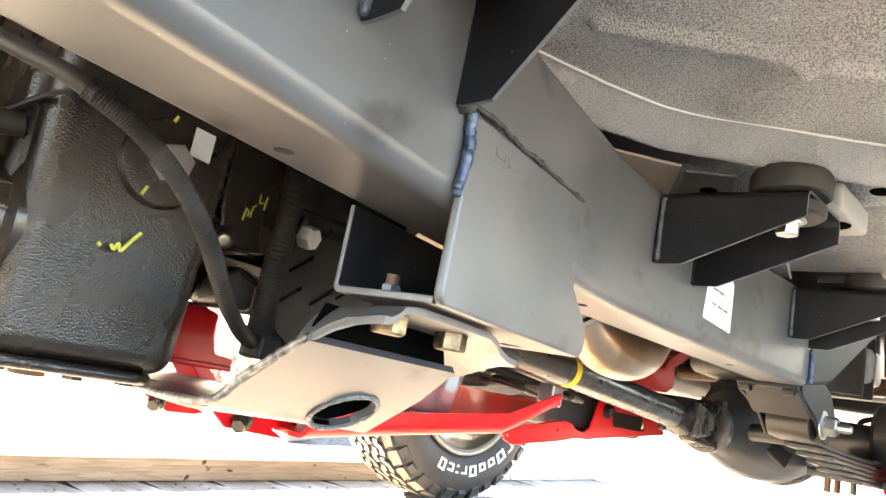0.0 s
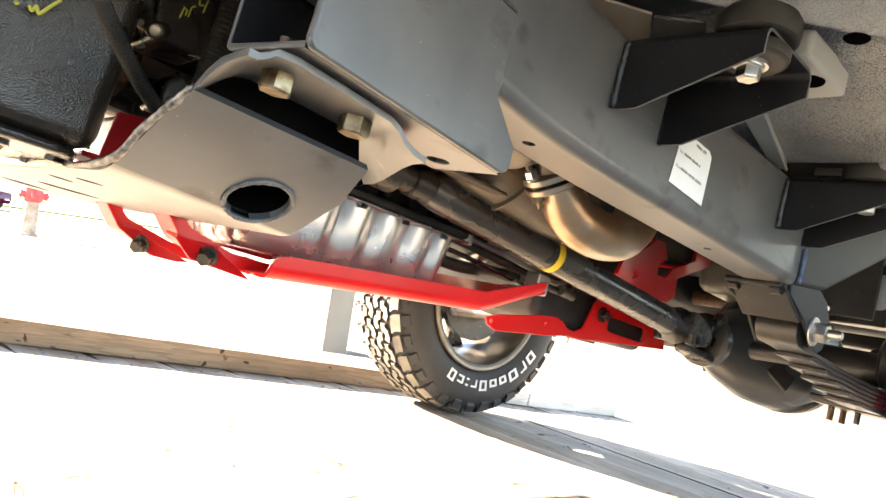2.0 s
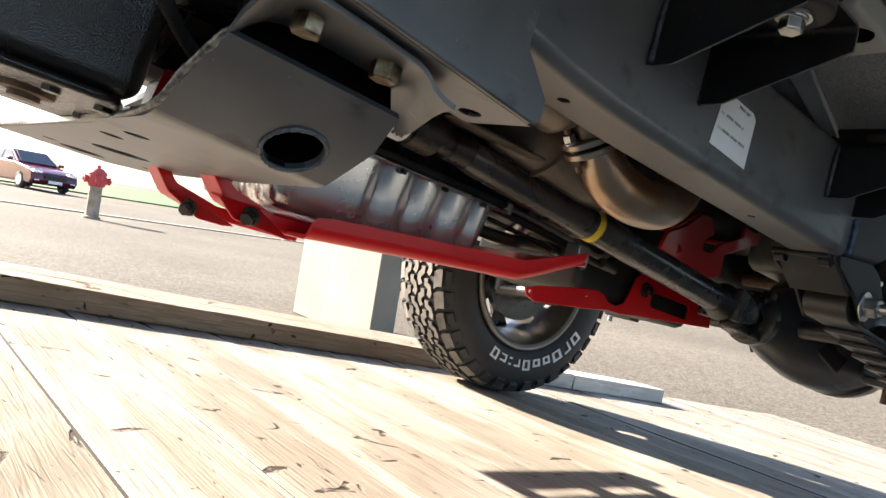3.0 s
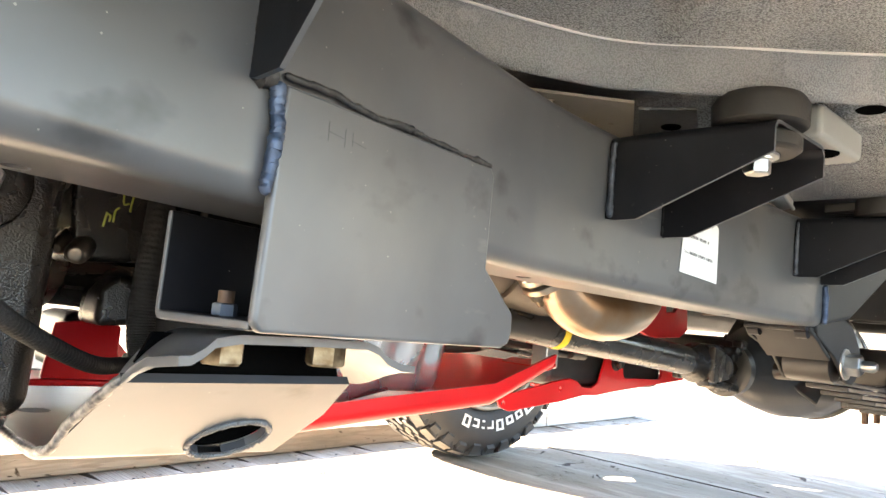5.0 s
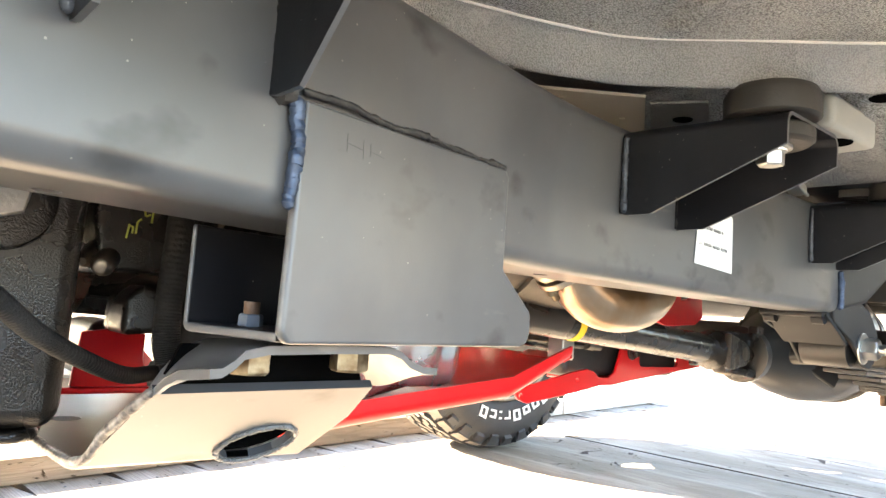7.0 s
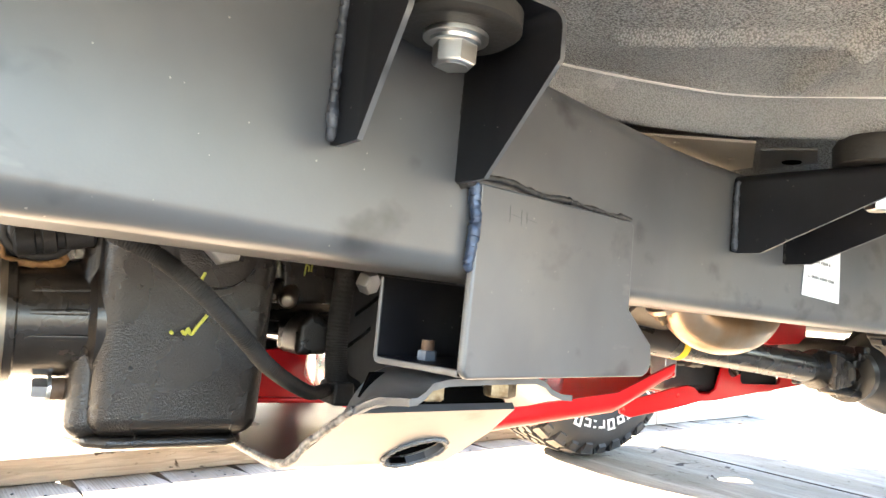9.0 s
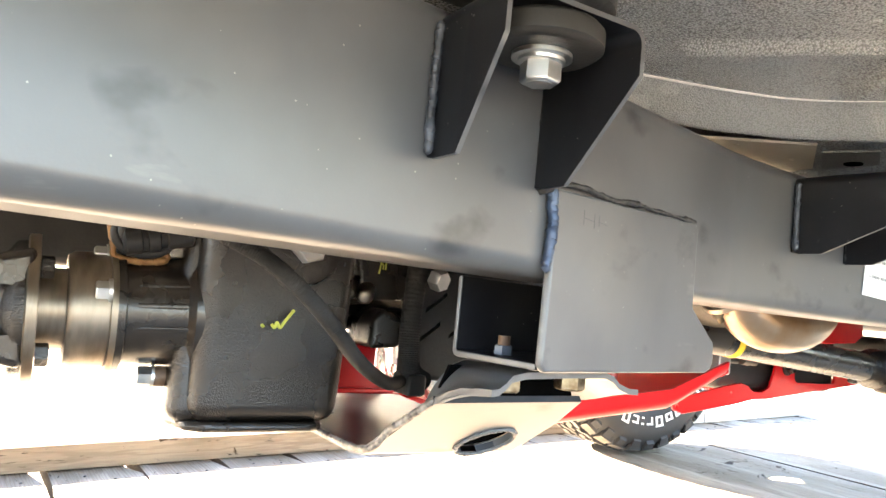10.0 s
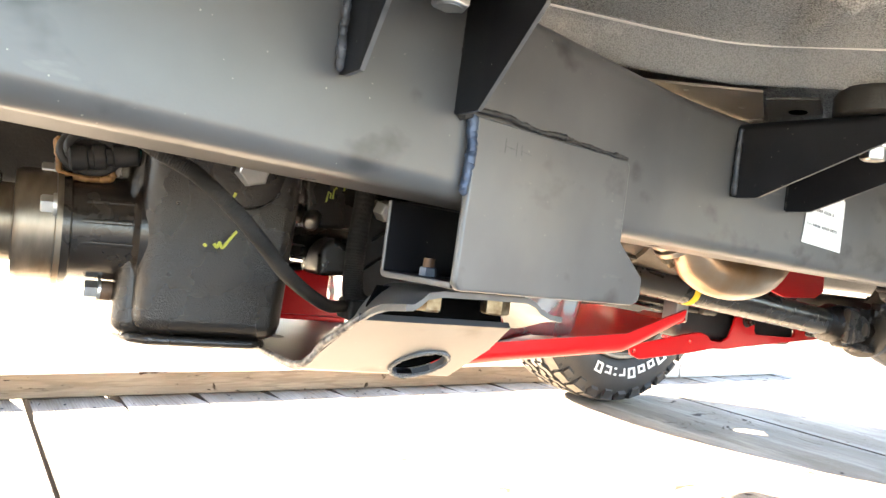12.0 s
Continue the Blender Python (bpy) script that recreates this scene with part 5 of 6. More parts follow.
def exhaust():
    line = smooth_line([(0.772, 0.503, 0.485), (0.797, 0.503, 0.462), (0.838, 0.503, 0.4505), (0.885, 0.504, 0.4520), (0.925, 0.506, 0.467), (0.947, 0.508, 0.502), (0.952, 0.515, 0.56)], 8)
    ex = part("exhaust_pipe", tube(bmesh.new(), line, lambda t: 0.0265 + 0.0045 * min(1, t * 4), 28), EXHAUST, vehicle, "heat-stained exhaust elbow below the rail")
    d = V((-0.70, 0.0, 0.72)).normalized()
    o = V((0.7705, 0.503, 0.4865))
    b = (V((0.69, -0.12, 0.70)) - d * V((0.69, -0.12, 0.70)).dot(d)).normalized()
    a = d.cross(b)
    out = []
    for k in range(32):
        x = 2 * math.pi * k / 32
        out.append(o + a * math.cos(x) * 0.033 + b * math.sin(x) * 0.044)
    part("flange", soften(prism(bmesh.new(), out, d * 0.008), 0.0015, 1, 60), EXHAUST, ex, "tan exhaust flange")
    part("flange", soften(prism(bmesh.new(), [p + d * 0.012 for p in out], d * 0.008), 0.0015, 1, 60), EXHAUST, ex)
    for s in (-1, 1):
        p = o + b * 0.036 * s
        part("flange_stud", rod(bmesh.new(), p - d * 0.016, p + d * 0.048, 0.004, 12), BRASSY, ex)
        bolt(ex, p + d * 0.020, d, 0.0135, 0.009, ZINC, washer=0.009, name="nut", label="zinc flange nut")
        bolt(ex, p, -d, 0.0135, 0.008, BRASSY, name="nut")
    body = smooth_line([o + d * 0.02, o + d * 0.05, (0.690, 0.515, 0.535), (0.60, 0.525, 0.545), (0.50, 0.54, 0.55)], 6)
    part("front_pipe", tube(bmesh.new(), body, lambda t: 0.029 + 0.026 * min(1, max(0, (t - 0.15) * 4)), 28), DULLTAN, ex, "tan exhaust silencer body")
    part("heat_shield", soften(prism(bmesh.new(), [(0.60, 0.545, 0.455), (0.73, 0.535, 0.452), (0.76, 0.64, 0.470), (0.62, 0.66, 0.475)], (0, 0.004, 0.006)), 0.002, 1), DULLTAN, ex, "tan sheet heat shield")
    part("catalyst", lathe(bmesh.new(), (0.67, 0.600, 0.520), V((1, 0.12, -0.12)), [(0, 0.03), (0.03, 0.058), (0.20, 0.060), (0.26, 0.052), (0.30, 0.032)], 32), DULLTAN, ex, "dull tan catalyst housing above the driveshaft")
    part("catalyst_seam", lathe(bmesh.new(), (0.77, 0.612, 0.508), V((1, 0.12, -0.12)), [(0, 0.0605), (0.001, 0.064), (0.006, 0.064), (0.007, 0.0605)], 32), DULLTAN, ex)
    part("sensor", lathe(bmesh.new(), (0.875, 0.555, 0.462), V((0.2, 0.4, -0.9)), [(0, 0.008), (0.012, 0.008), (0.014, 0.005), (0.03, 0.005)], 12), MACHINED, ex)


exhaust()


def front_driveshaft():
    o, e = V((0.672, 0.618, 0.444)), V((1.300, 0.622, 0.3985))
    d = (e - o).normalized()
    bm = lathe(bmesh.new(), o, d, [(0, 0.017), (0.004, 0.0215), (0.020, 0.0235), ((e - o).length - 0.02, 0.0235), ((e - o).length, 0.026)], 36)
    sh = part("front_driveshaft", bm, SHAFT, vehicle, "black front driveshaft with a yellow paint band")
    s = 0.244
    part("paint_band", lathe(bmesh.new(), o + d * s, d, [(0, 0.0237), (0.0002, 0.0240), (0.0130, 0.0240), (0.0132, 0.0237)], 36), YELLOW, sh, "yellow paint band")
    q = V((0.500, 0.612, 0.4465))
    dd = (o - q).normalized()
    L = (o - q).length
    part("slip_yoke", lathe(bmesh.new(), q, dd, [(0, 0.020), (0.02, 0.0235), (0.080, 0.0235), (0.0815, 0.0265), (0.118, 0.0262), (0.122, 0.0175), (L - 0.03, 0.0170), (L - 0.028, 0.020), (L + 0.004, 0.0205)], 36), CAST, sh, "black splined slip yoke")
    part("wrap_label", lathe(bmesh.new(), q, dd, [(0.036, 0.0237), (0.0362, 0.0240), (0.0765, 0.0240), (0.0767, 0.0237)], 36), PAPER, sh, "white wrap-round paper label")
    a3 = V((0, -0.75, -0.66))
    for k in range(5):
        p = q + dd * (0.044 + 0.006 * k) + a3 * 0.0238
        part("printed_bar", prism(bmesh.new(), [p, p + dd * 0.0035, p + dd * 0.0035 + V((0, 0.006, -0.0058)), p + V((0, 0.006, -0.0058))], a3 * 0.0006), INK, sh)
    # universal joint: two crossed forks round a cross
    mid = V((1.350, 0.622, 0.3945))

    def ear(base, plane, sgn):
        """One round-ended ear of a fork, from its base towards the cross."""
        reach = mid.x - base
        out = [(-reach, -0.030), (-reach * 0.55, -0.027)] + [(0.020 * math.cos(radians(a)) * (1 if reach > 0 else -1), 0.020 * math.sin(radians(a))) for a in range(-80, 81, 20)] + [(-reach * 0.55, 0.027), (-reach, 0.030)]
        u = V((0, 0, 1)) if plane == "y" else V((0, 1, 0))
        n = V((0, 1, 0)) if plane == "y" else V((0, 0, 1))
        pts = [mid + V((1, 0, -0.07)) * x + u * z + n * sgn * (0.021 + 0.004 * abs(x / reach)) for x, z in out]
        part("yoke_ear", soften(prism(bmesh.new(), pts, n * sgn * 0.014), 0.004, 2, 50), CAST, sh)
    for sgn in (-1, 1):
        ear(1.296, "y", sgn)
        ear(1.412, "z", sgn)
    part("fork_base", lathe(bmesh.new(), e - d * 0.030, d, [(0, 0.0236), (0.004, 0.0262), (0.012, 0.0265), (0.030, 0.034), (0.038, 0.030)], 32), CAST, sh)
    part("fork_base", lathe(bmesh.new(), mid + V((0.048, 0, -0.0034)), V((1, 0, -0.07)), [(0, 0.026), (0.008, 0.036), (0.020, 0.036), (0.024, 0.030)], 32), CAST, sh)
    for ax in ((0, 1, 0), (0, 0, 1)):
        part("cross_cap", lathe(bmesh.new(), mid - V(ax) * 0.0375, ax, [(0, 0.010), (0.002, 0.0125), (0.073, 0.0125), (0.075, 0.010)], 20), MACHINED, sh)
    part("cap_cover", lathe(bmesh.new(), (1.388, 0.615, 0.362), V((-0.2, -0.5, -1)), [(0, 0.015), (0.006, 0.015), (0.008, 0.012), (0.006, 0.008)], 20), CAST, sh)
    for k in range(3):
        part("clip", soften(box(bmesh.new(), (1.372 + 0.008 * k, 0.590 - 0.004 * k, 0.405 + 0.012 * k), (1.392 + 0.008 * k, 0.602, 0.420 + 0.012 * k)), 0.003, 1), CAST, sh)


front_driveshaft()


def front_axle():
    bm = bmesh.new()
    bmesh.ops.create_uvsphere(bm, u_segments=11, v_segments=7, radius=1.04)
    for v in bm.verts:
        c = v.co
        k = 1 + 0.06 * max(0, -c.z)
        sq = (abs(c.x) ** 3 + abs(c.y) ** 3 + abs(c.z) ** 3) ** (-1 / 3)
        v.co = V((1.690, 0.615, 0.425)) + V((c.x * 0.165, c.y * 0.118 * k, c.z * (0.112 + 0.016 * c.x))) * (0.55 + 0.45 * sq)
    soften(bm, 0.012, 3, 12)
    ax = part("front_axle", bm, AXLE, vehicle, "black front axle with a bulky differential")
    part("cover_flange", lathe(bmesh.new(), (1.76, 0.615, 0.415), (1, 0, 0), [(0, 0.10), (0.001, 0.116), (0.014, 0.116), (0.015, 0.10)], 40), AXLE, ax)
    part("pinion_nose", lathe(bmesh.new(), (1.40, 0.622, 0.392), V((1, 0, 0.06)), [(0, 0.03), (0.004, 0.050), (0.022, 0.050), (0.028, 0.044), (0.06, 0.052), (0.14, 0.078), (0.24, 0.102), (0.34, 0.112), (0.41, 0.115), (0.45, 0.10)], 36), AXLE, ax)
    for s in (-1, 1):
        part("housing_rib", soften(prism(bmesh.new(), [(1.47, 0.622 + s * 0.045, 0.40), (1.60, 0.622 + s * 0.09, 0.46), (1.62, 0.622 + s * 0.10, 0.40), (1.60, 0.622 + s * 0.08, 0.34)], (0, 0.008 * s, 0)), 0.003, 2), AXLE, ax)
    part("axle_tube", rod(bmesh.new(), (1.66, 0.16, 0.418), (1.66, 1.40, 0.418), 0.036, 28), AXLE, ax, "black axle tube")
    part("tube_collar", lathe(bmesh.new(), (1.655, 0.30, 0.438), (0, 1, 0), [(0, 0.055), (0.01, 0.06), (0.085, 0.06), (0.095, 0.045)], 32), AXLE, ax)
    part("tie_rod", tube(bmesh.new(), [(1.50, 0.46, 0.405), (1.46, 0.905, 0.375), (1.45, 1.007, 0.3685), (1.445, 1.176, 0.3534), (1.44, 1.32, 0.341)], 0.017, 16), AXLE, ax, "black steering tie rod")
    part("rod_boot", lathe(bmesh.new(), (1.446, 1.145, 0.3562), (0, 1, -0.06), [(0, 0.018), (0.003, 0.023), (0.040, 0.022), (0.043, 0.018)], 20), SHOCKRED, ax, "red tie rod boot")
    part("rod_clamp", soften(box(bmesh.new(), (1.428, 0.945, 0.346), (1.478, 0.985, 0.396)), 0.005, 2), AXLE, ax)
    part("clamp_stud", rod(bmesh.new(), (1.45, 0.965, 0.364), (1.45, 0.965, 0.326), 0.006, 12), ZINC, ax)
    part("clamp_bar", soften(box(bmesh.new(), (1.436, 0.90, 0.338), (1.470, 0.975, 0.352)), 0.004, 2), AXLE, ax)
    part("rod_end", lathe(bmesh.new(), (1.44, 1.33, 0.325), (0, 0, 1), [(0, 0.012), (0.01, 0.02), (0.04, 0.022), (0.05, 0.012)], 20), AXLE, ax)
    part("knuckle", soften(box(bmesh.new(), (1.58, 1.36, 0.34), (1.72, 1.47, 0.50)), 0.02, 3), AXLE, ax, "black steering knuckle")
    # near knuckle: a looped casting with a hub nut inside
    loop = smooth_line([(1.86, 0.335, 0.405), (1.85, 0.330, 0.520), (1.88, 0.310, 0.590), (1.93, 0.255, 0.600), (1.96, 0.215, 0.520), (1.95, 0.230, 0.405), (1.92, 0.270, 0.350), (1.88, 0.315, 0.360), (1.86, 0.335, 0.405)], 8)
    part("near_knuckle", tube(bmesh.new(), loop, 0.020, 14), AXLE, ax, "black looped knuckle casting")
    part("hub", lathe(bmesh.new(), (1.92, 0.275, 0.46), V((-1, -0.6, 0)), [(-0.02, 0.045), (0.01, 0.045), (0.012, 0.02), (0.03, 0.02)], 24), AXLE, ax)
    bolt(ax, (1.90, 0.272, 0.50), V((-1, -0.5, 0)), 0.022, 0.016, ZINC, washer=0.018, stud=0.012, name="nut")
    part("axle_stub", lathe(bmesh.new(), (1.80, 0.33, 0.445), V((0.35, -0.25, 0)), [(0, 0.055), (0.04, 0.06), (0.09, 0.05), (0.10, 0.03)], 28), AXLE, ax)
    part("brake_line", tube(bmesh.new(), smooth_line([(1.56, 0.47, 0.52), (1.60, 0.50, 0.46), (1.64, 0.52, 0.48), (1.62, 0.60, 0.56)], 8), 0.004, 8), BLACK, ax)
    return ax


front_axle()


def spring_and_shock():
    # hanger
    hg = part("spring_hanger", soften(prism(bmesh.new(), [(x, 0.366, z) for x, z in ((1.115, 0.485), (1.205, 0.487), (1.255, 0.470), (1.285, 0.440), (1.272, 0.400), (1.256, 0.392), (1.238, 0.395), (1.188, 0.429), (1.158, 0.440), (1.128, 0.452))], (0, 0.006, 0)), 0.0015, 1, 50), SHADEFRAME, vehicle, "folded steel leaf spring hanger under the rail")
    part("side_plate", soften(prism(bmesh.new(), [(x, 0.446, z) for x, z in ((1.105, 0.462), (1.24, 0.462), (1.275, 0.43), (1.262, 0.394), (1.236, 0.393), (1.190, 0.428), (1.120, 0.446))], (0, 0.006, 0)), 0.0015, 1, 50), SHADEFRAME, hg)
    part("web_plate", soften(prism(bmesh.new(), [(1.106, 0.368, 0.459), (1.106, 0.450, 0.459), (1.178, 0.450, 0.4215), (1.178, 0.368, 0.4215)], (0.004, 0, 0.005)), 0.0015, 1), SHADEFRAME, hg, "tan-lit sloping web plate")
    part("shim", soften(box(bmesh.new(), (1.10, 0.37, 0.456), (1.20, 0.45, 0.464)), 0.002, 1), PLATE, hg)
    for y0, y1 in ((0.372, 0.386), (0.432, 0.446)):
        part("rolled_edge", rod(bmesh.new(), (1.112, y0, 0.455), (1.112, y1, 0.455), 0.008, 16), PLATE, hg)
    bolt(hg, (1.227, 0.366, 0.420), (0, -1, 0), 0.026, 0.018, ZINC, washer=0.021, stud=0.020, name="shackle_bolt", label="large zinc shackle bolt with a pale washer")
    bolt(hg, (1.30, 0.40, 0.468), (0, -1, 0), 0.016, 0.010, ZINC, stud=0.012)
    # springs
    sp = part("leaf_spring", lathe(bmesh.new(), (1.226, 0.378, 0.418), (0, 1, 0), [(0, 0.022), (0.001, 0.025), (0.061, 0.025), (0.062, 0.022)], 28), AXLE, vehicle, "black multi-leaf front spring")
    for i in range(6):
        x0, z0 = 1.225 + 0.058 * i * (i > 0), 0.394 - 0.0075 * i
        line = [(x0 + (2.05 - x0) * k / 14, z0 - 0.016 * math.sin(math.pi * min(1, (x0 + (2.05 - x0) * k / 14 - 1.2) / 0.95))) for k in range(15)]
        bm, rows = bmesh.new(), []
        for x, z in line:
            rows.append([bm.verts.new(p) for p in ((x, 0.379, z), (x, 0.437, z), (x, 0.437, z + 0.0066), (x, 0.379, z + 0.0066))])
        for p, q in zip(rows, rows[1:]):
            for k in range(4):
                bm.faces.new((p[k], p[(k + 1) % 4], q[(k + 1) % 4], q[k]))
        bm.faces.new(rows[0][::-1])
        bm.faces.new(rows[-1])
        part("leaf", soften(bm, 0.001, 1, 60), AXLE, sp)
    for x in (1.735,):
        part("u_bolt", tube(bmesh.new(), smooth_line([(x, 0.372, 0.315), (x, 0.372, 0.44), (x, 0.39, 0.468), (x, 0.43, 0.468), (x, 0.446, 0.44), (x, 0.446, 0.315)], 6), 0.006, 12), AXLE, sp)
    for k in range(4):
        z = 0.352 + 0.0105 * k
        part("clip_band", soften(box(bmesh.new(), (1.600, 0.3765, z), (1.640, 0.4395, z + 0.004)), 0.001, 1), SHOCKRED if k < 3 else ZINC, sp, "purple-red spring clip band")
    pl = part("spring_plate", soften(box(bmesh.new(), (1.66, 0.345, 0.338), (1.83, 0.515, 0.354)), 0.004, 2), AXLE, sp, "black spring plate")
    for x, y in ((1.72, 0.49), (1.79, 0.49)):
        part("stud", rod(bmesh.new(), (x, y, 0.310), (x, y, 0.342), 0.0065, 12), RUSTY, pl)
    # shock absorber
    lo, hi = V((1.705, 0.355, 0.352)), V((1.650, 0.362, 0.74))
    d = (hi - lo).normalized()
    L = (hi - lo).length
    sh = part("shock_absorber", lathe(bmesh.new(), lo, d, [(0.018, 0.020), (0.022, 0.028), (0.20, 0.028), (0.203, 0.0335), (L - 0.01, 0.0335), (L, 0.02)], 36), SHOCKRED, vehicle, "glossy dark red shock absorber")
    part("shock_eye", lathe(bmesh.new(), lo + V((0.0, 0.03, 0)), (0, -1, 0), [(0, 0.02), (0.002, 0.025), (0.055, 0.025), (0.057, 0.02)], 28), SHOCKRED, sh, "red lower eye")
    bolt(sh, lo + V((0, -0.027, 0)), (0, -1, 0), 0.022, 0.012, ALLOY, washer=0.018, stud=0.018, name="nut")
    bolt(sh, lo + V((0.055, -0.03, 0.012)), (0, -1, 0), 0.016, 0.010, ALLOY, stud=0.010, name="nut")
    part("link_bar", tube(bmesh.new(), smooth_line([lo + V((0.045, 0, 0.02)), lo + V((0.048, 0.01, 0.07)), lo + V((0.04, 0.02, 0.15))], 6), 0.010, 12), EXHAUST, sh)
    part("bump_stop", soften(box(bmesh.new(), (1.62, 0.40, 0.53), (1.70, 0.47, 0.60)), 0.012, 2), PANEL, vehicle, "grey bump stop bracket")
    bolt(vehicle, (1.80, 0.33, 0.545), (0, -1, 0), 0.026, 0.018, AXLE, washer=0.03, stud=0.02, name="track_bar_bolt")
    part("track_bar", tube(bmesh.new(), [(1.80, 0.40, 0.545), (1.77, 0.90, 0.52)], 0.019, 16), RUSTY, vehicle, "bronze-toned track bar")
    part("air_tank", lathe(bmesh.new(), (1.95, 0.42, 0.60), (0, 1, 0), [(0, 0.02), (0.01, 0.075), (0.2, 0.08), (0.21, 0.02)], 28), BLACK, vehicle, "black round housing behind the shock")


spring_and_shock()


# ---- the vehicle: red guards ----
def red_guards():
    y, t = 0.655, 0.005
    low = [(0.525, 0.2870), (0.69, 0.3045), (0.862, 0.3215), (0.978, 0.3735)]
    up = [(0.525, 0.303), (0.528, 0.310), (0.533, 0.3145), (0.546, 0.3180), (0.68, 0.3325), (0.853, 0.3500), (0.972, 0.3930)]
    bm, rows = bmesh.new(), []
    for x in (0.525, 0.5265, 0.528, 0.533, 0.540, 0.548, 0.60, 0.69, 0.78, 0.8525, 0.8565, 0.88, 0.92, 0.974):
        lo = float(np.interp(x, *zip(*low)))
        hi = float(np.interp(x, *zip(*up)))
        sect = [(y, hi), (y, lo + 0.016)]
        sect += [(y + 0.016 - 0.016 * math.cos(radians(a)), lo + 0.016 - 0.016 * math.sin(radians(a))) for a in (22, 45, 68, 90)]
        sect += [(y + 0.36, lo)]
        inner = [(y + t, hi), (y + t, lo + 0.016)]
        inner += [(y + 0.016 - (0.016 - t) * math.cos(radians(a)), lo + 0.016 - (0.016 - t) * math.sin(radians(a))) for a in (22, 45, 68, 90)]
        inner += [(y + 0.36, lo + t)]
        rows.append([bm.verts.new((x, p, z)) for p, z in (*sect, *reversed(inner))])
    n = len(rows[0])
    for p, q in zip(rows, rows[1:]):
        for j in range(n):
            bm.faces.new((p[j], p[(j + 1) % n], q[(j + 1) % n], q[j]))
    for ring in (rows[0], rows[-1]):
        for j in range(n // 2 - 1):
            bm.faces.new((ring[j], ring[j + 1], ring[n - 2 - j], ring[n - 1 - j]))
    bmesh.ops.recalc_face_normals(bm, faces=bm.faces)
    bar = part("guard_bar", bm, RED, vehicle, "red powder-coated angle guard bar folded below the oil pan", sharp=28)
    part("end_tab", soften(prism(bmesh.new(), [(0.964, 0.660, 0.3690), (0.982, 0.661, 0.3750), (0.986, 0.668, 0.3765), (0.986, 0.75, 0.3765), (0.964, 0.75, 0.3690)], (0, 0, 0.005)), 0.001, 1), RED, bar)
    part("spacer", soften(box(bmesh.new(), (0.962, 0.663, 0.3725), (0.990, 0.693, 0.405)), 0.003, 1), ALLOY, bar)
    for k, y0 in enumerate((0.716, 0.884)):
        rows = [(0.385, 0.368), (0.443, 0.3055), (0.449, 0.3015), (0.500, 0.2880), (0.55, 0.2880)] if k == 0 else [(0.370, 0.368), (0.428, 0.3015), (0.434, 0.2975), (0.49, 0.2840), (0.62, 0.2870)]
        bm, ring = bmesh.new(), []
        for x, z in rows:
            ring.append([bm.verts.new(p) for p in ((x, y0, z), (x, y0 + 0.052, z), (x + 0.002, y0 + 0.052, z + 0.005), (x + 0.002, y0, z + 0.005))])
        for p, q in zip(ring, ring[1:]):
            for j in range(4):
                bm.faces.new((p[j], p[(j + 1) % 4], q[(j + 1) % 4], q[j]))
        bm.faces.new(ring[0][::-1])
        bm.faces.new(ring[-1])
        strap = part("guard_strap", soften(bm, 0.0015, 2, 50), RED, vehicle, "red powder-coated guard strap running up behind the belly plate", sharp=10)
        for dy in (0.0, 0.048):
            lip = [(x, y0 + dy, z + 0.004) for x, z in rows] + [(x + 0.004, y0 + dy, z + 0.017) for x, z in reversed(rows)]
            part("strap_lip", prism(bmesh.new(), lip, (0, 0.004, 0)), RED, strap)
        yt = 0.700 if k == 0 else 0.868
        face = [(0.437, 0.304), (0.485, 0.305), (0.528, 0.2805), (0.455, 0.2860)] if k == 0 else [(0.428, 0.3005), (0.452, 0.3015), (0.521, 0.2815), (0.504, 0.2780), (0.470, 0.2775)]
        part("bolt_tab", soften(prism(bmesh.new(), [(x, yt + (z - 0.28) * 0.5, z) for x, z in face], (0, 0.005, 0)), 0.001, 1), RED, strap)
        lipped = [(face[0][0], face[0][1]), (face[1][0], face[1][1]), (face[1][0] + 0.004, face[1][1] + 0.003), (face[0][0] + 0.002, face[0][1] + 0.003)]
        part("tab_lip", prism(bmesh.new(), [(x, yt + (z - 0.28) * 0.5, z) for x, z in lipped], (0, 0.035, 0.004)), RED, strap)
        xb, zb = (0.474, 0.2950) if k == 0 else (0.457, 0.2885)
        bolt(strap, (xb, yt + 0.005, zb), V((-0.62, -0.66, -0.42)), 0.0150, 0.012, CAST, washer=0.0115, label="black flange bolt")
    # front guard with cut-outs
    out = [(0.918, 0.318), (0.924, 0.308), (0.944, 0.302), (1.060, 0.3165), (1.115, 0.326), (1.150, 0.3265), (1.190, 0.332), (1.424, 0.3575), (1.410, 0.400), (1.300, 0.398), (1.215, 0.410), (1.185, 0.408), (1.172, 0.398), (1.164, 0.372), (1.154, 0.347), (1.135, 0.338), (1.112, 0.3395), (1.098, 0.348), (1.080, 0.352), (1.04, 0.3465), (0.945, 0.3275)]
    out = [(0.163 + (x - 0.163) * 1.022, 0.262 + (z - 0.262) * 1.022) for x, z in out]
    bm = soften(prism(bmesh.new(), [(x, 0.723, z) for x, z in out], (0, 0.005, 0)), 0.0012, 1, 50)
    cuts = [drill((x, 0.708, z), (0, 1, 0), r, 0.05) for x, z, r in ((0.946, 0.315, 0.004), (1.075, 0.337, 0.0035))]
    slot = soften(box(bmesh.new(), (1.245, 0.68, 0.358), (1.372, 0.74, 0.386)), 0.010, 3)
    fg = part("front_guard", bored(bm, [*cuts, slot]), RED, vehicle, "red powder-coated front guard bracket with a slot")
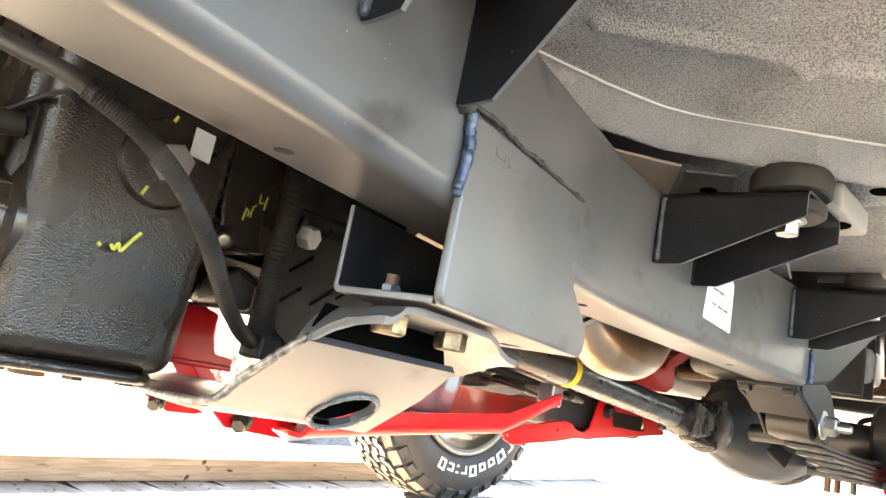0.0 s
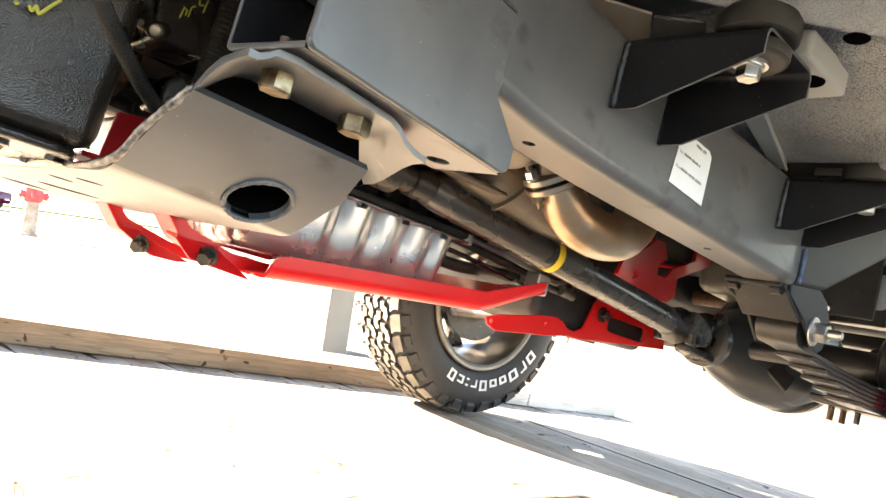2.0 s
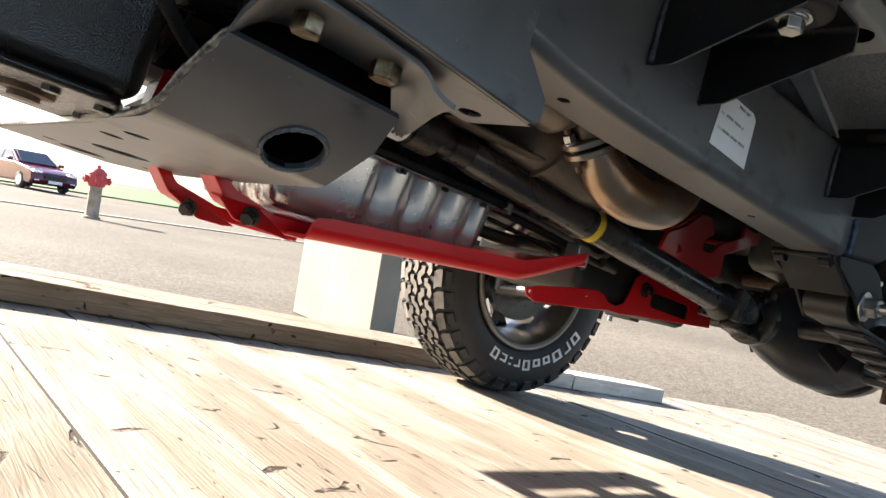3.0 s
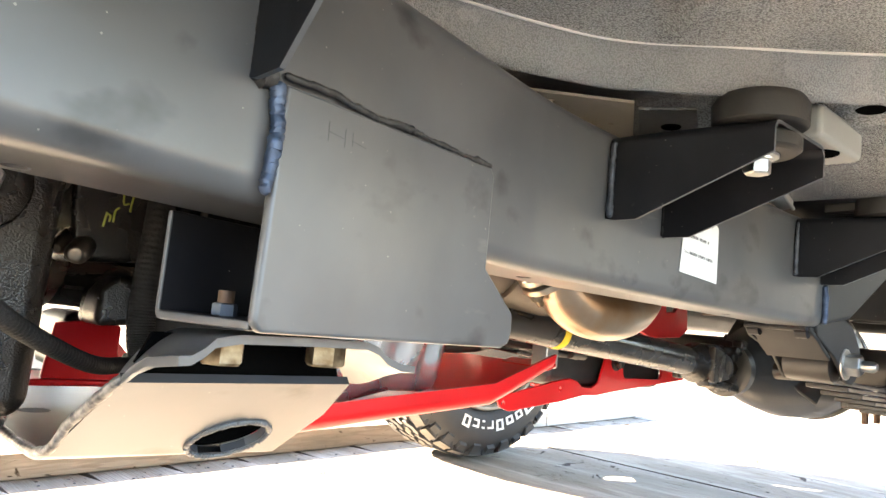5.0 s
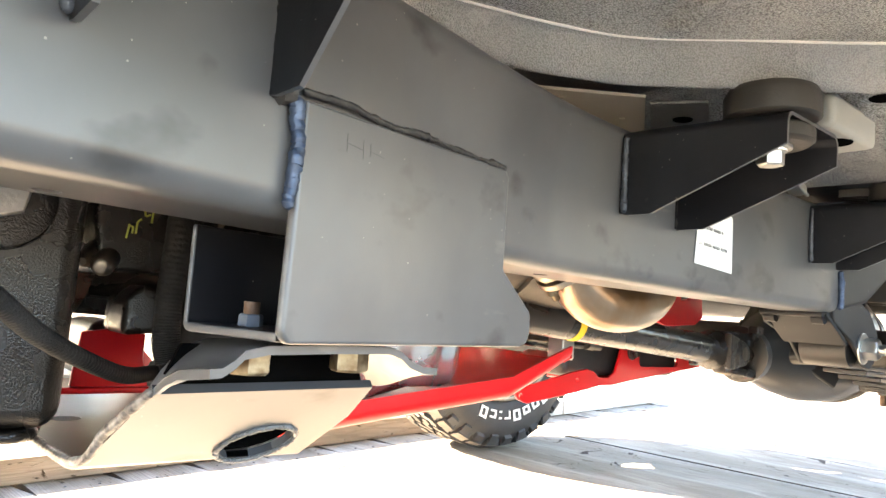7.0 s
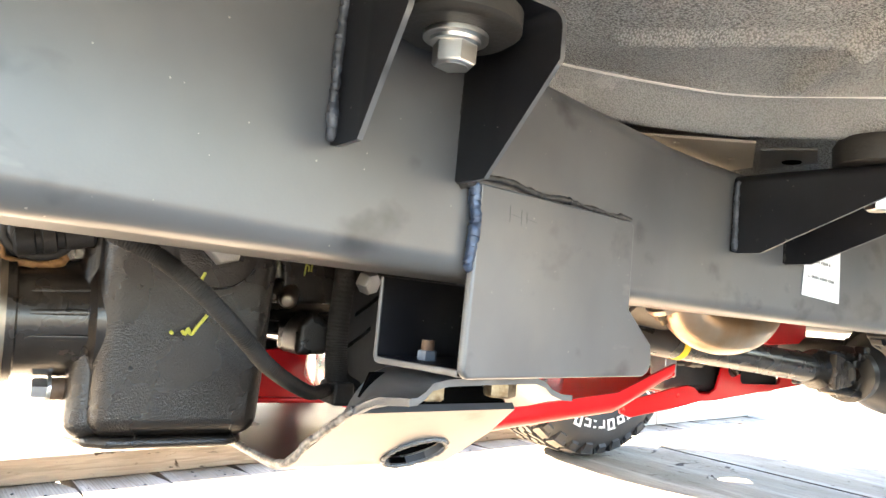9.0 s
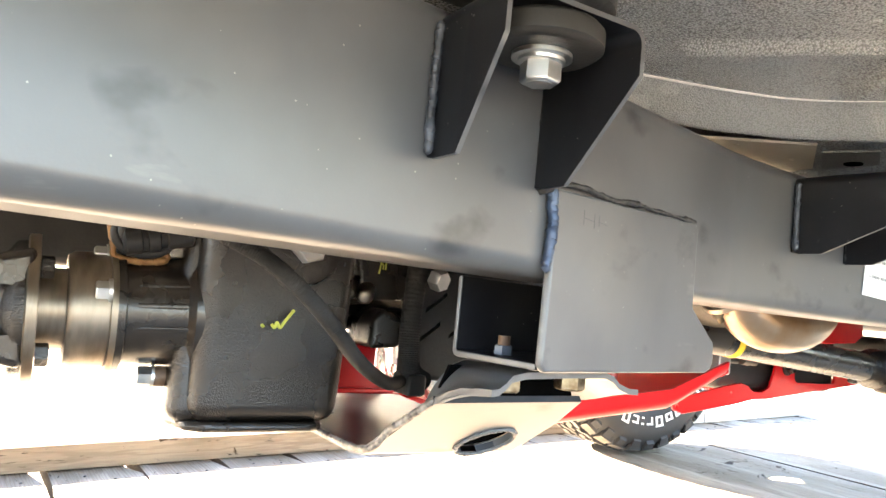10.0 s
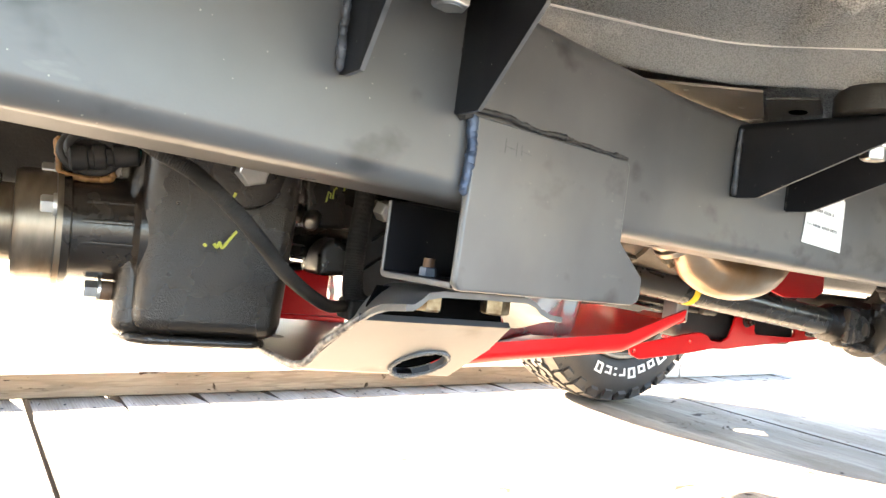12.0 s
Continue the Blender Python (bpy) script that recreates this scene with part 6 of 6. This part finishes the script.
    part("bottom_flange", soften(prism(bmesh.new(), [(1.15, 0.725, 0.3275), (1.452, 0.725, 0.3595), (1.452, 0.85, 0.3595), (1.15, 0.85, 0.3275)], (0, 0, 0.005)), 0.001, 1), RED, fg)
    bolt(fg, (1.222, 0.723, 0.384), (0, -1, 0), 0.017, 0.010, CAST, washer=0.014, label="dark grey bolt")
    part("dark_box", soften(box(bmesh.new(), (1.06, 0.74, 0.34), (1.40, 1.02, 0.455)), 0.015, 2), BLACK, vehicle, "black housing behind the front guard")
    # engine mount bracket
    out = [(1.148, 0.45), (1.158, 0.48), (1.201, 0.503), (1.241, 0.537), (1.269, 0.54), (1.29, 0.514), (1.265, 0.495), (1.267, 0.478), (1.296, 0.481), (1.314, 0.502), (1.384, 0.535), (1.382, 0.555), (1.444, 0.554), (1.437, 0.536), (1.336, 0.488), (1.34, 0.451), (1.317, 0.438), (1.225, 0.432), (1.188, 0.44)]
    bm = soften(prism(bmesh.new(), [(x, 0.660, z) for x, z in out], (0, 0.008, 0)), 0.0015, 1, 50)
    mt = part("engine_mount", bored(bm, [drill((1.199, 0.664, 0.461), (0, 1, 0), 0.011, 0.05, 3)]), RED, vehicle, "red engine mount bracket with cut-outs")
    part("mount_rubber", lathe(bmesh.new(), (1.381, 0.672, 0.556), (0, 1, 0), [(0, 0.02), (0.002, 0.036), (0.06, 0.040), (0.07, 0.03)], 24), BUSH, mt, "dark mount rubber")
    part("mount_plate", soften(prism(bmesh.new(), [(1.158, 0.664, 0.48), (1.241, 0.664, 0.537), (1.241, 0.78, 0.547), (1.158, 0.78, 0.490)], (0.002, 0, 0.006)), 0.001, 1), RED, mt)
    part("mount_flange", soften(prism(bmesh.new(), [(1.314, 0.664, 0.502), (1.437, 0.664, 0.536), (1.437, 0.72, 0.536), (1.314, 0.72, 0.502)], (0, 0, 0.005)), 0.001, 1), RED, mt)
    part("steering_box", soften(box(bmesh.new(), (1.50, 0.60, 0.50), (1.66, 0.72, 0.60)), 0.025, 3), GREYCAST, vehicle, "grey-green cast steering box")
    part("crossmember", soften(box(bmesh.new(), (1.80, 0.43, 0.53), (1.90, 1.10, 0.66)), 0.01, 2), FRAME, vehicle, "black front crossmember")


red_guards()


# ---- the vehicle: far front wheel ----
def wheel():
    c = V((1.655, 1.426, 0.408))
    R = 0.356
    m = pose(*c)
    y = 0.0
    rim = lathe(bmesh.new(), (0, 0, 0), (0, 1, 0), [(0.000, 0.205), (0.002, 0.217), (0.006, 0.219), (0.012, 0.214), (0.02, 0.203), (0.06, 0.196), (0.10, 0.185), (0.16, 0.188), (0.20, 0.203), (0.225, 0.216), (0.228, 0.205), (0.19, 0.190), (0.155, 0.176), (0.10, 0.174), (0.05, 0.185), (0.02, 0.193), (0.004, 0.199)], 72, hollow=True)
    wh = part("wheel", rim, RIM, vehicle, "far front wheel with an all-terrain tyre on a dark rim", at=m)
    prof = [(0.016, 0.214), (0.006, 0.224), (-0.006, 0.240), (-0.012, 0.262), (-0.012, 0.285), (-0.007, 0.305), (0.004, 0.322), (0.014, 0.334), (0.024, 0.3425), (0.06, 0.3455), (0.11, 0.3465), (0.165, 0.3455), (0.20, 0.3425), (0.211, 0.334), (0.222, 0.318), (0.232, 0.29), (0.232, 0.26), (0.22, 0.23), (0.206, 0.216), (0.15, 0.21), (0.06, 0.21)]
    part("tyre", lathe(bmesh.new(), (0, 0, 0), (0, 1, 0), prof, 120, hollow=True), RUBBER, wh, "black tyre sidewall")
    # The rim's lit edge is put into this lip's tan colour.
    part("rim_lip", lathe(bmesh.new(), (0, 0, 0), (0, 1, 0), [(-0.001, 0.2085), (-0.0025, 0.2120), (-0.0025, 0.2165), (0.001, 0.2195), (0.004, 0.2195), (0.004, 0.2085)], 72, hollow=True), DULLTAN, wh, "rim lip in a lit tan tone")
    # tread: staggered, kinked blocks and shoulder lugs
    bm = bmesh.new()
    N = 36

    def surf(a, yy, r):
        return V((r * math.sin(a), yy, -r * math.cos(a)))
    rng = random.Random(2)

    def block(a0, shape, h0, h1):
        lo = [bm.verts.new(surf(a0 + du, yy, h0 - 0.45 * max(0, abs(yy - 0.11) - 0.075) ** 1.0 * 0.6)) for du, yy in shape]
        hi = [bm.verts.new(surf(a0 + du, yy, h1 - 0.45 * max(0, abs(yy - 0.11) - 0.075) ** 1.0 * 0.6)) for du, yy in shape]
        bm.faces.new(lo[::-1])
        bm.faces.new(hi)
        for i in range(len(shape)):
            j = (i + 1) % len(shape)
            bm.faces.new((lo[i], lo[j], hi[j], hi[i]))
    pitch = 2 * math.pi / N
    spine = [(-0.0270, 0.0085), (-0.0120, 0.0080), (-0.0035, -0.0055), (0.0100, -0.0085), (0.0235, -0.0015)]

    def stroke(line, half):
        """The outline of a bent block round its middle line."""
        left, right = [], []
        for k, (u, v) in enumerate(line):
            a, b = line[max(k - 1, 0)], line[min(k + 1, len(line) - 1)]
            du, dv = b[0] - a[0], b[1] - a[1]
            size = math.hypot(du, dv)
            left.append((u - dv / size * half, v + du / size * half))
            right.append((u + dv / size * half, v - du / size * half))
        return left + right[::-1]
    for i in range(N):
        a = i * pitch
        for yc, off, f in ((0.0605, 0.0, 1), (0.0935, 0.5, -1), (0.1265, 0.0, 1), (0.1595, 0.5, -1)):
            line = [(u + rng.uniform(-0.001, 0.001), v * f + rng.uniform(-0.0008, 0.0008)) for u, v in spine]
            sh = [(u / R + off * pitch, yc + v) for u, v in stroke(line, 0.0090)]
            block(a, sh, 0.336, R + rng.uniform(-0.0012, 0.0006))
        for side in (0, 1):
            y0, y1 = ((0.010, 0.038) if side == 0 else (0.182, 0.210))
            k = 0.06 if i % 2 else 0.0
            sh = [(0.04 * pitch, y0 - k * 0.1), (0.82 * pitch, y0 - k * 0.1), (0.84 * pitch, (y0 + y1) / 2), (0.98 * pitch, y1), (0.18 * pitch, y1), (0.06 * pitch, (y0 + y1) / 2)]
            block(a, sh, 0.334, R - 0.004)
            # side lugs down the shoulder
            yo = 0.010 if side == 0 else 0.215
            s2 = -1 if side == 0 else 1
            lo = [surf(a + 0.10 * pitch, yo, 0.329), surf(a + 0.62 * pitch, yo, 0.329), surf(a + 0.62 * pitch, yo + s2 * 0.010, 0.306 if i % 2 else 0.314), surf(a + 0.10 * pitch, yo + s2 * 0.010, 0.306 if i % 2 else 0.314)]
            prism(bm, lo, V((0, s2 * 0.007, 0)) + lo[0].normalized() * 0.010)
    bmesh.ops.recalc_face_normals(bm, faces=bm.faces[:])
    tread = part("tread", bm, TREAD, wh, "dusty interlocking tread blocks", sharp=30)
    tread.data.materials.append(RUBBER)
    for p in tread.data.polygons:
        q = p.center
        p.material_index = 0 if p.normal.x * q.x + p.normal.z * q.z > 0.75 * math.hypot(q.x, q.z) else 1
    # raised white marks round the lower sidewall
    widths = [0.034, 0.028, 0.037, 0.029, 0.029, 0.029, 0.023, 0.010, 0.024, 0.028]
    a, r0 = radians(61), 0.2445
    for k, w in enumerate(widths):
        da = w / 0.258
        h = 0.031 if k in (0, 1, 2, 5, 9) else 0.023
        for piece, (ra, rb, u0, u1) in enumerate(((r0, r0 + h, 0.0, 0.26), (r0, r0 + h, 0.74, 1.0), (r0, r0 + 0.0055, 0.0, 1.0), (r0 + h - 0.0055, r0 + h, 0.0, 1.0))):
            if (piece == 1 and k in (1, 6, 7, 8)) or (piece == 2 and k in (1, 6)) or (piece == 0 and w < 0.012):
                continue
            sh = [(a - da * u0, ra), (a - da * u1, ra), (a - da * u1, rb), (a - da * u0, rb)]
            pts = [V((r * math.sin(t), -0.0120 if r > 0.258 else -0.0108, -r * math.cos(t))) for t, r in sh]
            part("sidewall_mark", prism(bmesh.new(), pts, (0, -0.0016, 0)), WHITE, wh, "raised white sidewall mark" if k == 0 and piece == 0 else "")
        a -= da + 0.0125 / 0.258
    # spokes and hub
    part("hub", lathe(bmesh.new(), (0, 0.05, 0), (0, 1, 0), [(0, 0.05), (0.02, 0.075), (0.10, 0.075), (0.12, 0.09), (0.15, 0.09)], 36), CAST, wh, "black hub")
    for k in range(8):
        t = 2 * math.pi * (k + 0.4) / 8
        d, n = V((math.sin(t), 0, -math.cos(t))), V((math.cos(t), 0, math.sin(t)))
        pts = [d * 0.06 - n * 0.034, d * 0.06 + n * 0.034, d * 0.13 + n * 0.020, d * 0.192 + n * 0.046, d * 0.192 - n * 0.046, d * 0.13 - n * 0.020]
        part("spoke", soften(prism(bmesh.new(), [p + V((0, 0.165, 0)) for p in pts], (0, 0.022, 0)), 0.006, 2, 40), CAST, wh, "black spoke" if k == 0 else "")
    part("brake_rotor", lathe(bmesh.new(), (0, 0.055, 0), (0, 1, 0), [(0, 0.08), (0.001, 0.138), (0.022, 0.138), (0.023, 0.08)], 48), CAST, wh, "dark brake disc")
    part("caliper", soften(box(bmesh.new(), (-0.16, 0.02, 0.02), (-0.07, 0.10, 0.14)), 0.018, 3), CAST, wh)
    return wh


far_wheel = wheel()


def other_wheels():
    """The same wheel at the other three corners, unseen, added to block light."""
    first = far_wheel
    for x, y, turn in ((1.655, 0.094, 180), (-0.80, 0.094, 180), (-0.80, 1.426, 0)):
        w = new("wheel", first.data)
        w.parent, w.matrix_basis = vehicle, pose(x, y, 0.408, 0, 0, turn)
        tagged(w, "wheel with an all-terrain tyre on a dark rim")
        for p in first.children:
            if p.name.startswith("sidewall_mark"):
                continue
            c = new(p.name.split(".")[0], p.data)
            c.parent = w
    # Unseen fender, added to keep sky light off the front section.
    part("near_fender", soften(box(bmesh.new(), (1.22, -0.16, 0.80), (2.15, 0.44, 0.84)), 0.015, 3), PANEL, vehicle, "plain unseen fender added to block light over the near front wheel")


other_wheels()


# ---- the vehicle: body tub ----
SEAM = [V(p) for p in ((0.05, 0.50), (0.28, 0.412), (0.434, 0.367), (0.526, 0.337), (0.583, 0.307), (0.632, 0.254), (0.70, 0.178), (0.78, 0.06), (0.84, -0.08), (0.86, -0.60))]


def tub_floor():
    """The pressed floor: a raised pebbled pan with crossing ribs, a rolled step round it, and the lower ledge by the rail."""
    step = 0.0030
    xs = np.arange(-0.55, 1.035, step)
    ys = np.arange(0.03, 0.70, step)
    X, Y = np.meshgrid(xs, ys, indexing="ij")

    def gap(line, px, py):
        best = np.full(px.shape, 9.0)
        side = np.zeros(px.shape)
        for a, b in zip(line, line[1:]):
            dx, dy = b.x - a.x, b.y - a.y
            u = np.clip(((px - a.x) * dx + (py - a.y) * dy) / (dx * dx + dy * dy), 0, 1)
            ex, ey = px - a.x - u * dx, py - a.y - u * dy
            d = np.hypot(ex, ey)
            near = d < best
            best = np.where(near, d, best)
            side = np.where(near, np.sign(dx * ey - dy * ex), side)
        return best * side
    d = gap(SEAM, X, Y)
    out = -d if d[0, 0] > 0 else d
    into = np.clip(1 - out / 0.027, 0, 1)
    s = into * into * (3 - 2 * into)
    back = np.clip((out - 0.029) / 0.022, 0, 1)
    Z = 0.607 + 0.027 * s + 0.030 * back * back * (3 - 2 * back) * np.clip((0.775 - X) / 0.06, 0, 1)
    for rib, w, hgt in (([V((0.428, 0.298)), V((0.534, 0.195)), V((0.70, 0.02)), V((0.78, -0.30))], 0.0068, 0.0080), ([V((0.605, 0.296)), V((0.534, 0.195)), V((0.42, 0.04)), V((0.10, -0.40))], 0.0064, 0.0080), ([V((0.30, 0.33)), V((0.2, 0.1)), V((-0.4, -0.1))], 0.016, 0.006)):
        g = np.abs(gap(rib, X, Y))
        Z = Z - hgt * np.cos(np.clip(g / (1.75 * w), 0, 1) * math.pi / 2) ** 2 * np.clip((-0.008 - out) / 0.02, 0, 1)
    Z = Z + 0.0012 * np.sin(X * 31 + 2 * np.sin(Y * 17)) * s
    # soft bulge in the ledge near the front mount
    Z = Z - 0.010 * np.exp(-(((X - 0.93) / 0.07) ** 2 + ((Y - 0.23) / 0.09) ** 2)) * (1 - s)
    nx, ny = X.shape
    verts = np.stack([X, Y, Z], -1).reshape(-1, 3)
    top = verts + (0, 0, 0.004)
    idx = np.arange(nx * ny).reshape(nx, ny)
    q = np.stack([idx[:-1, :-1], idx[:-1, 1:], idx[1:, 1:], idx[1:, :-1]], -1).reshape(-1, 4)
    me = bpy.data.meshes.new("tub_floor")
    me.from_pydata(np.concatenate([verts, top]).tolist(), [], np.concatenate([q, q[:, ::-1] + nx * ny]).tolist())
    bm = bmesh.new()
    bm.from_mesh(me)
    bpy.data.meshes.remove(me)
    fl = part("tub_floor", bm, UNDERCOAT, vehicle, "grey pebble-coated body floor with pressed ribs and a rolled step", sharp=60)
    # the shade in the groove behind the lip, put into a darker coat
    fl.data.materials.append(SHADE_AND_TAB)
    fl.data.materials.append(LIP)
    mid = np.empty(len(fl.data.polygons) * 3)
    fl.data.polygons.foreach_get("center", mid)
    mid = mid.reshape(-1, 3)
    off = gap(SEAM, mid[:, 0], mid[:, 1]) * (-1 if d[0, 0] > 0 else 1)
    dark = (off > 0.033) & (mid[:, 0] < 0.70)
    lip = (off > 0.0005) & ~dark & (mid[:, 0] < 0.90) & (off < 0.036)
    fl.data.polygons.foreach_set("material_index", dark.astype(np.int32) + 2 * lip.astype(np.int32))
    part("seam_sealer", tube(bmesh.new(), [V((p.x, p.y, 0.6331)) for p in smooth_line([V((q.x, q.y, 0)) for q in SEAM[1:-1]], 10)], 0.0011, 8), SEALER, fl, "thin pale seam sealer line")
    # Flat black discs and a slot piece stand in for the dark of openings.
    for x, y in ((0.735, 0.193), (0.845, 0.115)):
        part("floor_plug", lathe(bmesh.new(), (x, y, 0.6055), (0, 0, 1), [(0, 0.0095), (0.001, 0.0105)], 24), VOID, fl, "flat black disc for the dark of a drain opening")
    ledge = prism(bmesh.new(), [(0.44, 0.515, 0.6165), (0.579, 0.411, 0.6165), (0.662, 0.347, 0.6165), (0.745, 0.402, 0.6165), (0.76, 0.66, 0.6165), (0.44, 0.66, 0.6165)], (0, 0, 0.0025))
    part("ledge_panel", bored(ledge, [drill((x, y, 0.6165), (0, 0, 1), 0.003, 0.02, 16) for x, y in ((0.62, 0.400), (0.70, 0.396))]), TANPANEL, fl, "flat tan-grey inner floor panel above the rail")
    part("tab_hole", lathe(bmesh.new(), (0.704, 0.337, 0.6055), (0, 0, 1), [(0, 0.008), (0.001, 0.0085)], 20), VOID, fl)
    part("mount_pad", soften(box(bmesh.new(), (0.150, 0.245, 0.596), (0.300, 0.37, 0.630)), 0.010, 3), UNDERCOAT, fl, "lower pad over the rear mount")
    part("pad_slot", soften(box(bmesh.new(), (0.222, 0.268, 0.5952), (0.250, 0.280, 0.5972)), 0.003, 2), BLACK, fl)
    part("reinforcement", soften(prism(bmesh.new(), [(0.652, 0.336, 0.6065), (0.676, 0.298, 0.6065), (0.722, 0.322, 0.6065), (0.716, 0.376, 0.6065)], (0, 0, 0.003)), 0.0008, 1), SHADE_AND_TAB, fl, "small grey welded tab")
    bm = soften(box(bmesh.new(), (0.715, 0.219, 0.585), (0.803, 0.264, 0.612)), 0.005, 2)
    part("seat_bracket", bm, PANEL, fl, "pale box bracket with a round hole")
    part("bracket_hole", lathe(bmesh.new(), (0.762, 0.237, 0.5844), (0, 0, 1), [(0, 0.0135), (0.0012, 0.0140)], 24), VOID, fl)
    bm = prism(bmesh.new(), [(0.790, 0.300, 0.598), (0.842, 0.343, 0.598), (1.043, 0.387, 0.598), (1.035, 0.366, 0.598), (0.842, 0.316, 0.598)], (0, 0, 0.012))
    brace = part("hat_channel", soften(bm, 0.003, 2), PANEL, fl, "pale hat-section floor brace")
    part("brace_edge", tube(bmesh.new(), [(0.842, 0.316, 0.598), (1.035, 0.366, 0.598)], 0.0022, 8), PANEL, brace)
    bm = soften(box(bmesh.new(), (1.032, 0.03, 0.598), (1.20, 0.262, 0.612)), 0.006, 2)
    part("toe_board", bm, UNDERCOAT, fl, "plain grey toe board panel")
    # Unseen shell, sills and bonnet are added to keep sky light off the underside.
    part("shell", soften(box(bmesh.new(), (-1.4, -0.14, 0.648), (1.2, 1.66, 1.10)), 0.05, 3), BODY, fl, "plain closed unseen body shell that blocks the sky")
    for y0 in (-0.14, 1.60):
        part("sill", soften(box(bmesh.new(), (-1.3, y0, 0.608), (1.15, y0 + 0.06, 0.66)), 0.015, 3), BODY, fl, "plain unseen sill added to cut sky light on the rail")
    part("bonnet", soften(box(bmesh.new(), (1.2, 0.10, 0.90), (2.35, 1.45, 1.05)), 0.01, 1), PANEL, fl)
    # Plain dark boxes added to close gaps that would let light through.
    part("dash_underside", soften(box(bmesh.new(), (1.02, 0.262, 0.625), (1.24, 1.45, 0.66)), 0.006, 1), BLACK, fl, "dark box filling the gap behind the toe board")
    part("inner_fender", soften(box(bmesh.new(), (1.2, 0.438, 0.62), (2.35, 0.450, 0.94)), 0.003, 1), BLACK, fl)
    # A made-up dark box that backs the view past the transfer case.
    part("tank_shield", soften(box(bmesh.new(), (-0.60, 0.76, 0.50), (-0.05, 1.40, 0.655)), 0.02, 3), BLACK, fl, "dark backdrop box behind the transfer case")
    for k in range(5):
        x = 1.045 + 0.011 * k
        part("cable_fin", soften(box(bmesh.new(), (x, 0.29, 0.594), (x + 0.006, 0.335, 0.604)), 0.001, 1), BUSH, fl)


tub_floor()


def rear_bay():
    # Plain dark plate added to block the bright view behind the case.
    part("rear_crossmember", soften(box(bmesh.new(), (-0.40, 0.80, 0.44), (0.165, 0.84, 0.655)), 0.01, 2), BLACK, vehicle, "dark plate added as a backing behind the transfer case")
    part("coolant_pipe", tube(bmesh.new(), smooth_line([(0.78, 0.83, 0.400), (0.90, 0.80, 0.388), (1.03, 0.80, 0.402), (1.12, 0.81, 0.405), (1.20, 0.84, 0.42)], 8), 0.010, 16), BUSH, vehicle, "dark slim pipe beside the engine")


rear_bay()


def far_side():
    """The other frame rail, a step for its shadow, and dark boxes filling the bay."""
    bm = box(bmesh.new(), (-1.5, 1.10, 0.462), (1.16, 1.172, 0.592))
    fr = part("far_frame_rail", soften(bm, 0.012, 3), FRAME, vehicle, "second satin black frame rail on the far side")
    out = [(1.16, 0.464), (1.27, 0.480), (1.40, 0.545), (1.54, 0.612), (1.70, 0.650), (2.15, 0.655), (2.15, 0.775), (1.66, 0.765), (1.48, 0.715), (1.34, 0.640), (1.25, 0.600), (1.16, 0.592)]
    part("kick_up", soften(prism(bmesh.new(), [(x, 1.10, z) for x, z in out], (0, 0.072, 0)), 0.007, 2, 40), FRAME, fr)
    # Unseen step, added and shaped to cast the barred shadow on the deck.
    step = part("side_step", soften(box(bmesh.new(), (0.455, 1.558, 0.450), (0.900, 1.590, 0.480)), 0.003, 2), PLATE, vehicle, "unseen black step on cross arms, guessed from its shadow on the deck")
    part("inner_bar", soften(box(bmesh.new(), (0.455, 1.455, 0.450), (0.880, 1.480, 0.468)), 0.003, 2), PLATE, step)
    for x, w in ((0.455, 0.030), (0.648, 0.042), (0.825, 0.040)):
        part("cross_arm", soften(prism(bmesh.new(), [(x, 1.165, 0.475), (x + w, 1.165, 0.475), (x + w, 1.575, 0.450), (x, 1.575, 0.450)], (0, 0, 0.016)), 0.003, 2), PLATE, step)
    # Plain dark boxes, added to keep light from shining through the bay.
    part("radiator_support", soften(box(bmesh.new(), (2.02, 0.44, 0.50), (2.08, 1.10, 0.98)), 0.01, 2), BLACK, vehicle, "plain dark panel closing the end of the engine bay")
    part("fan_shroud", soften(box(bmesh.new(), (1.30, 0.86, 0.47), (1.98, 1.08, 0.92)), 0.03, 3), BLACK, vehicle, "plain dark box filling the shaded engine bay")
    part("engine_front", soften(box(bmesh.new(), (1.10, 0.70, 0.56), (1.72, 1.02, 0.92)), 0.03, 3), BLACK, vehicle, "plain black box filling the shaded bay ahead of the engine")


far_side()
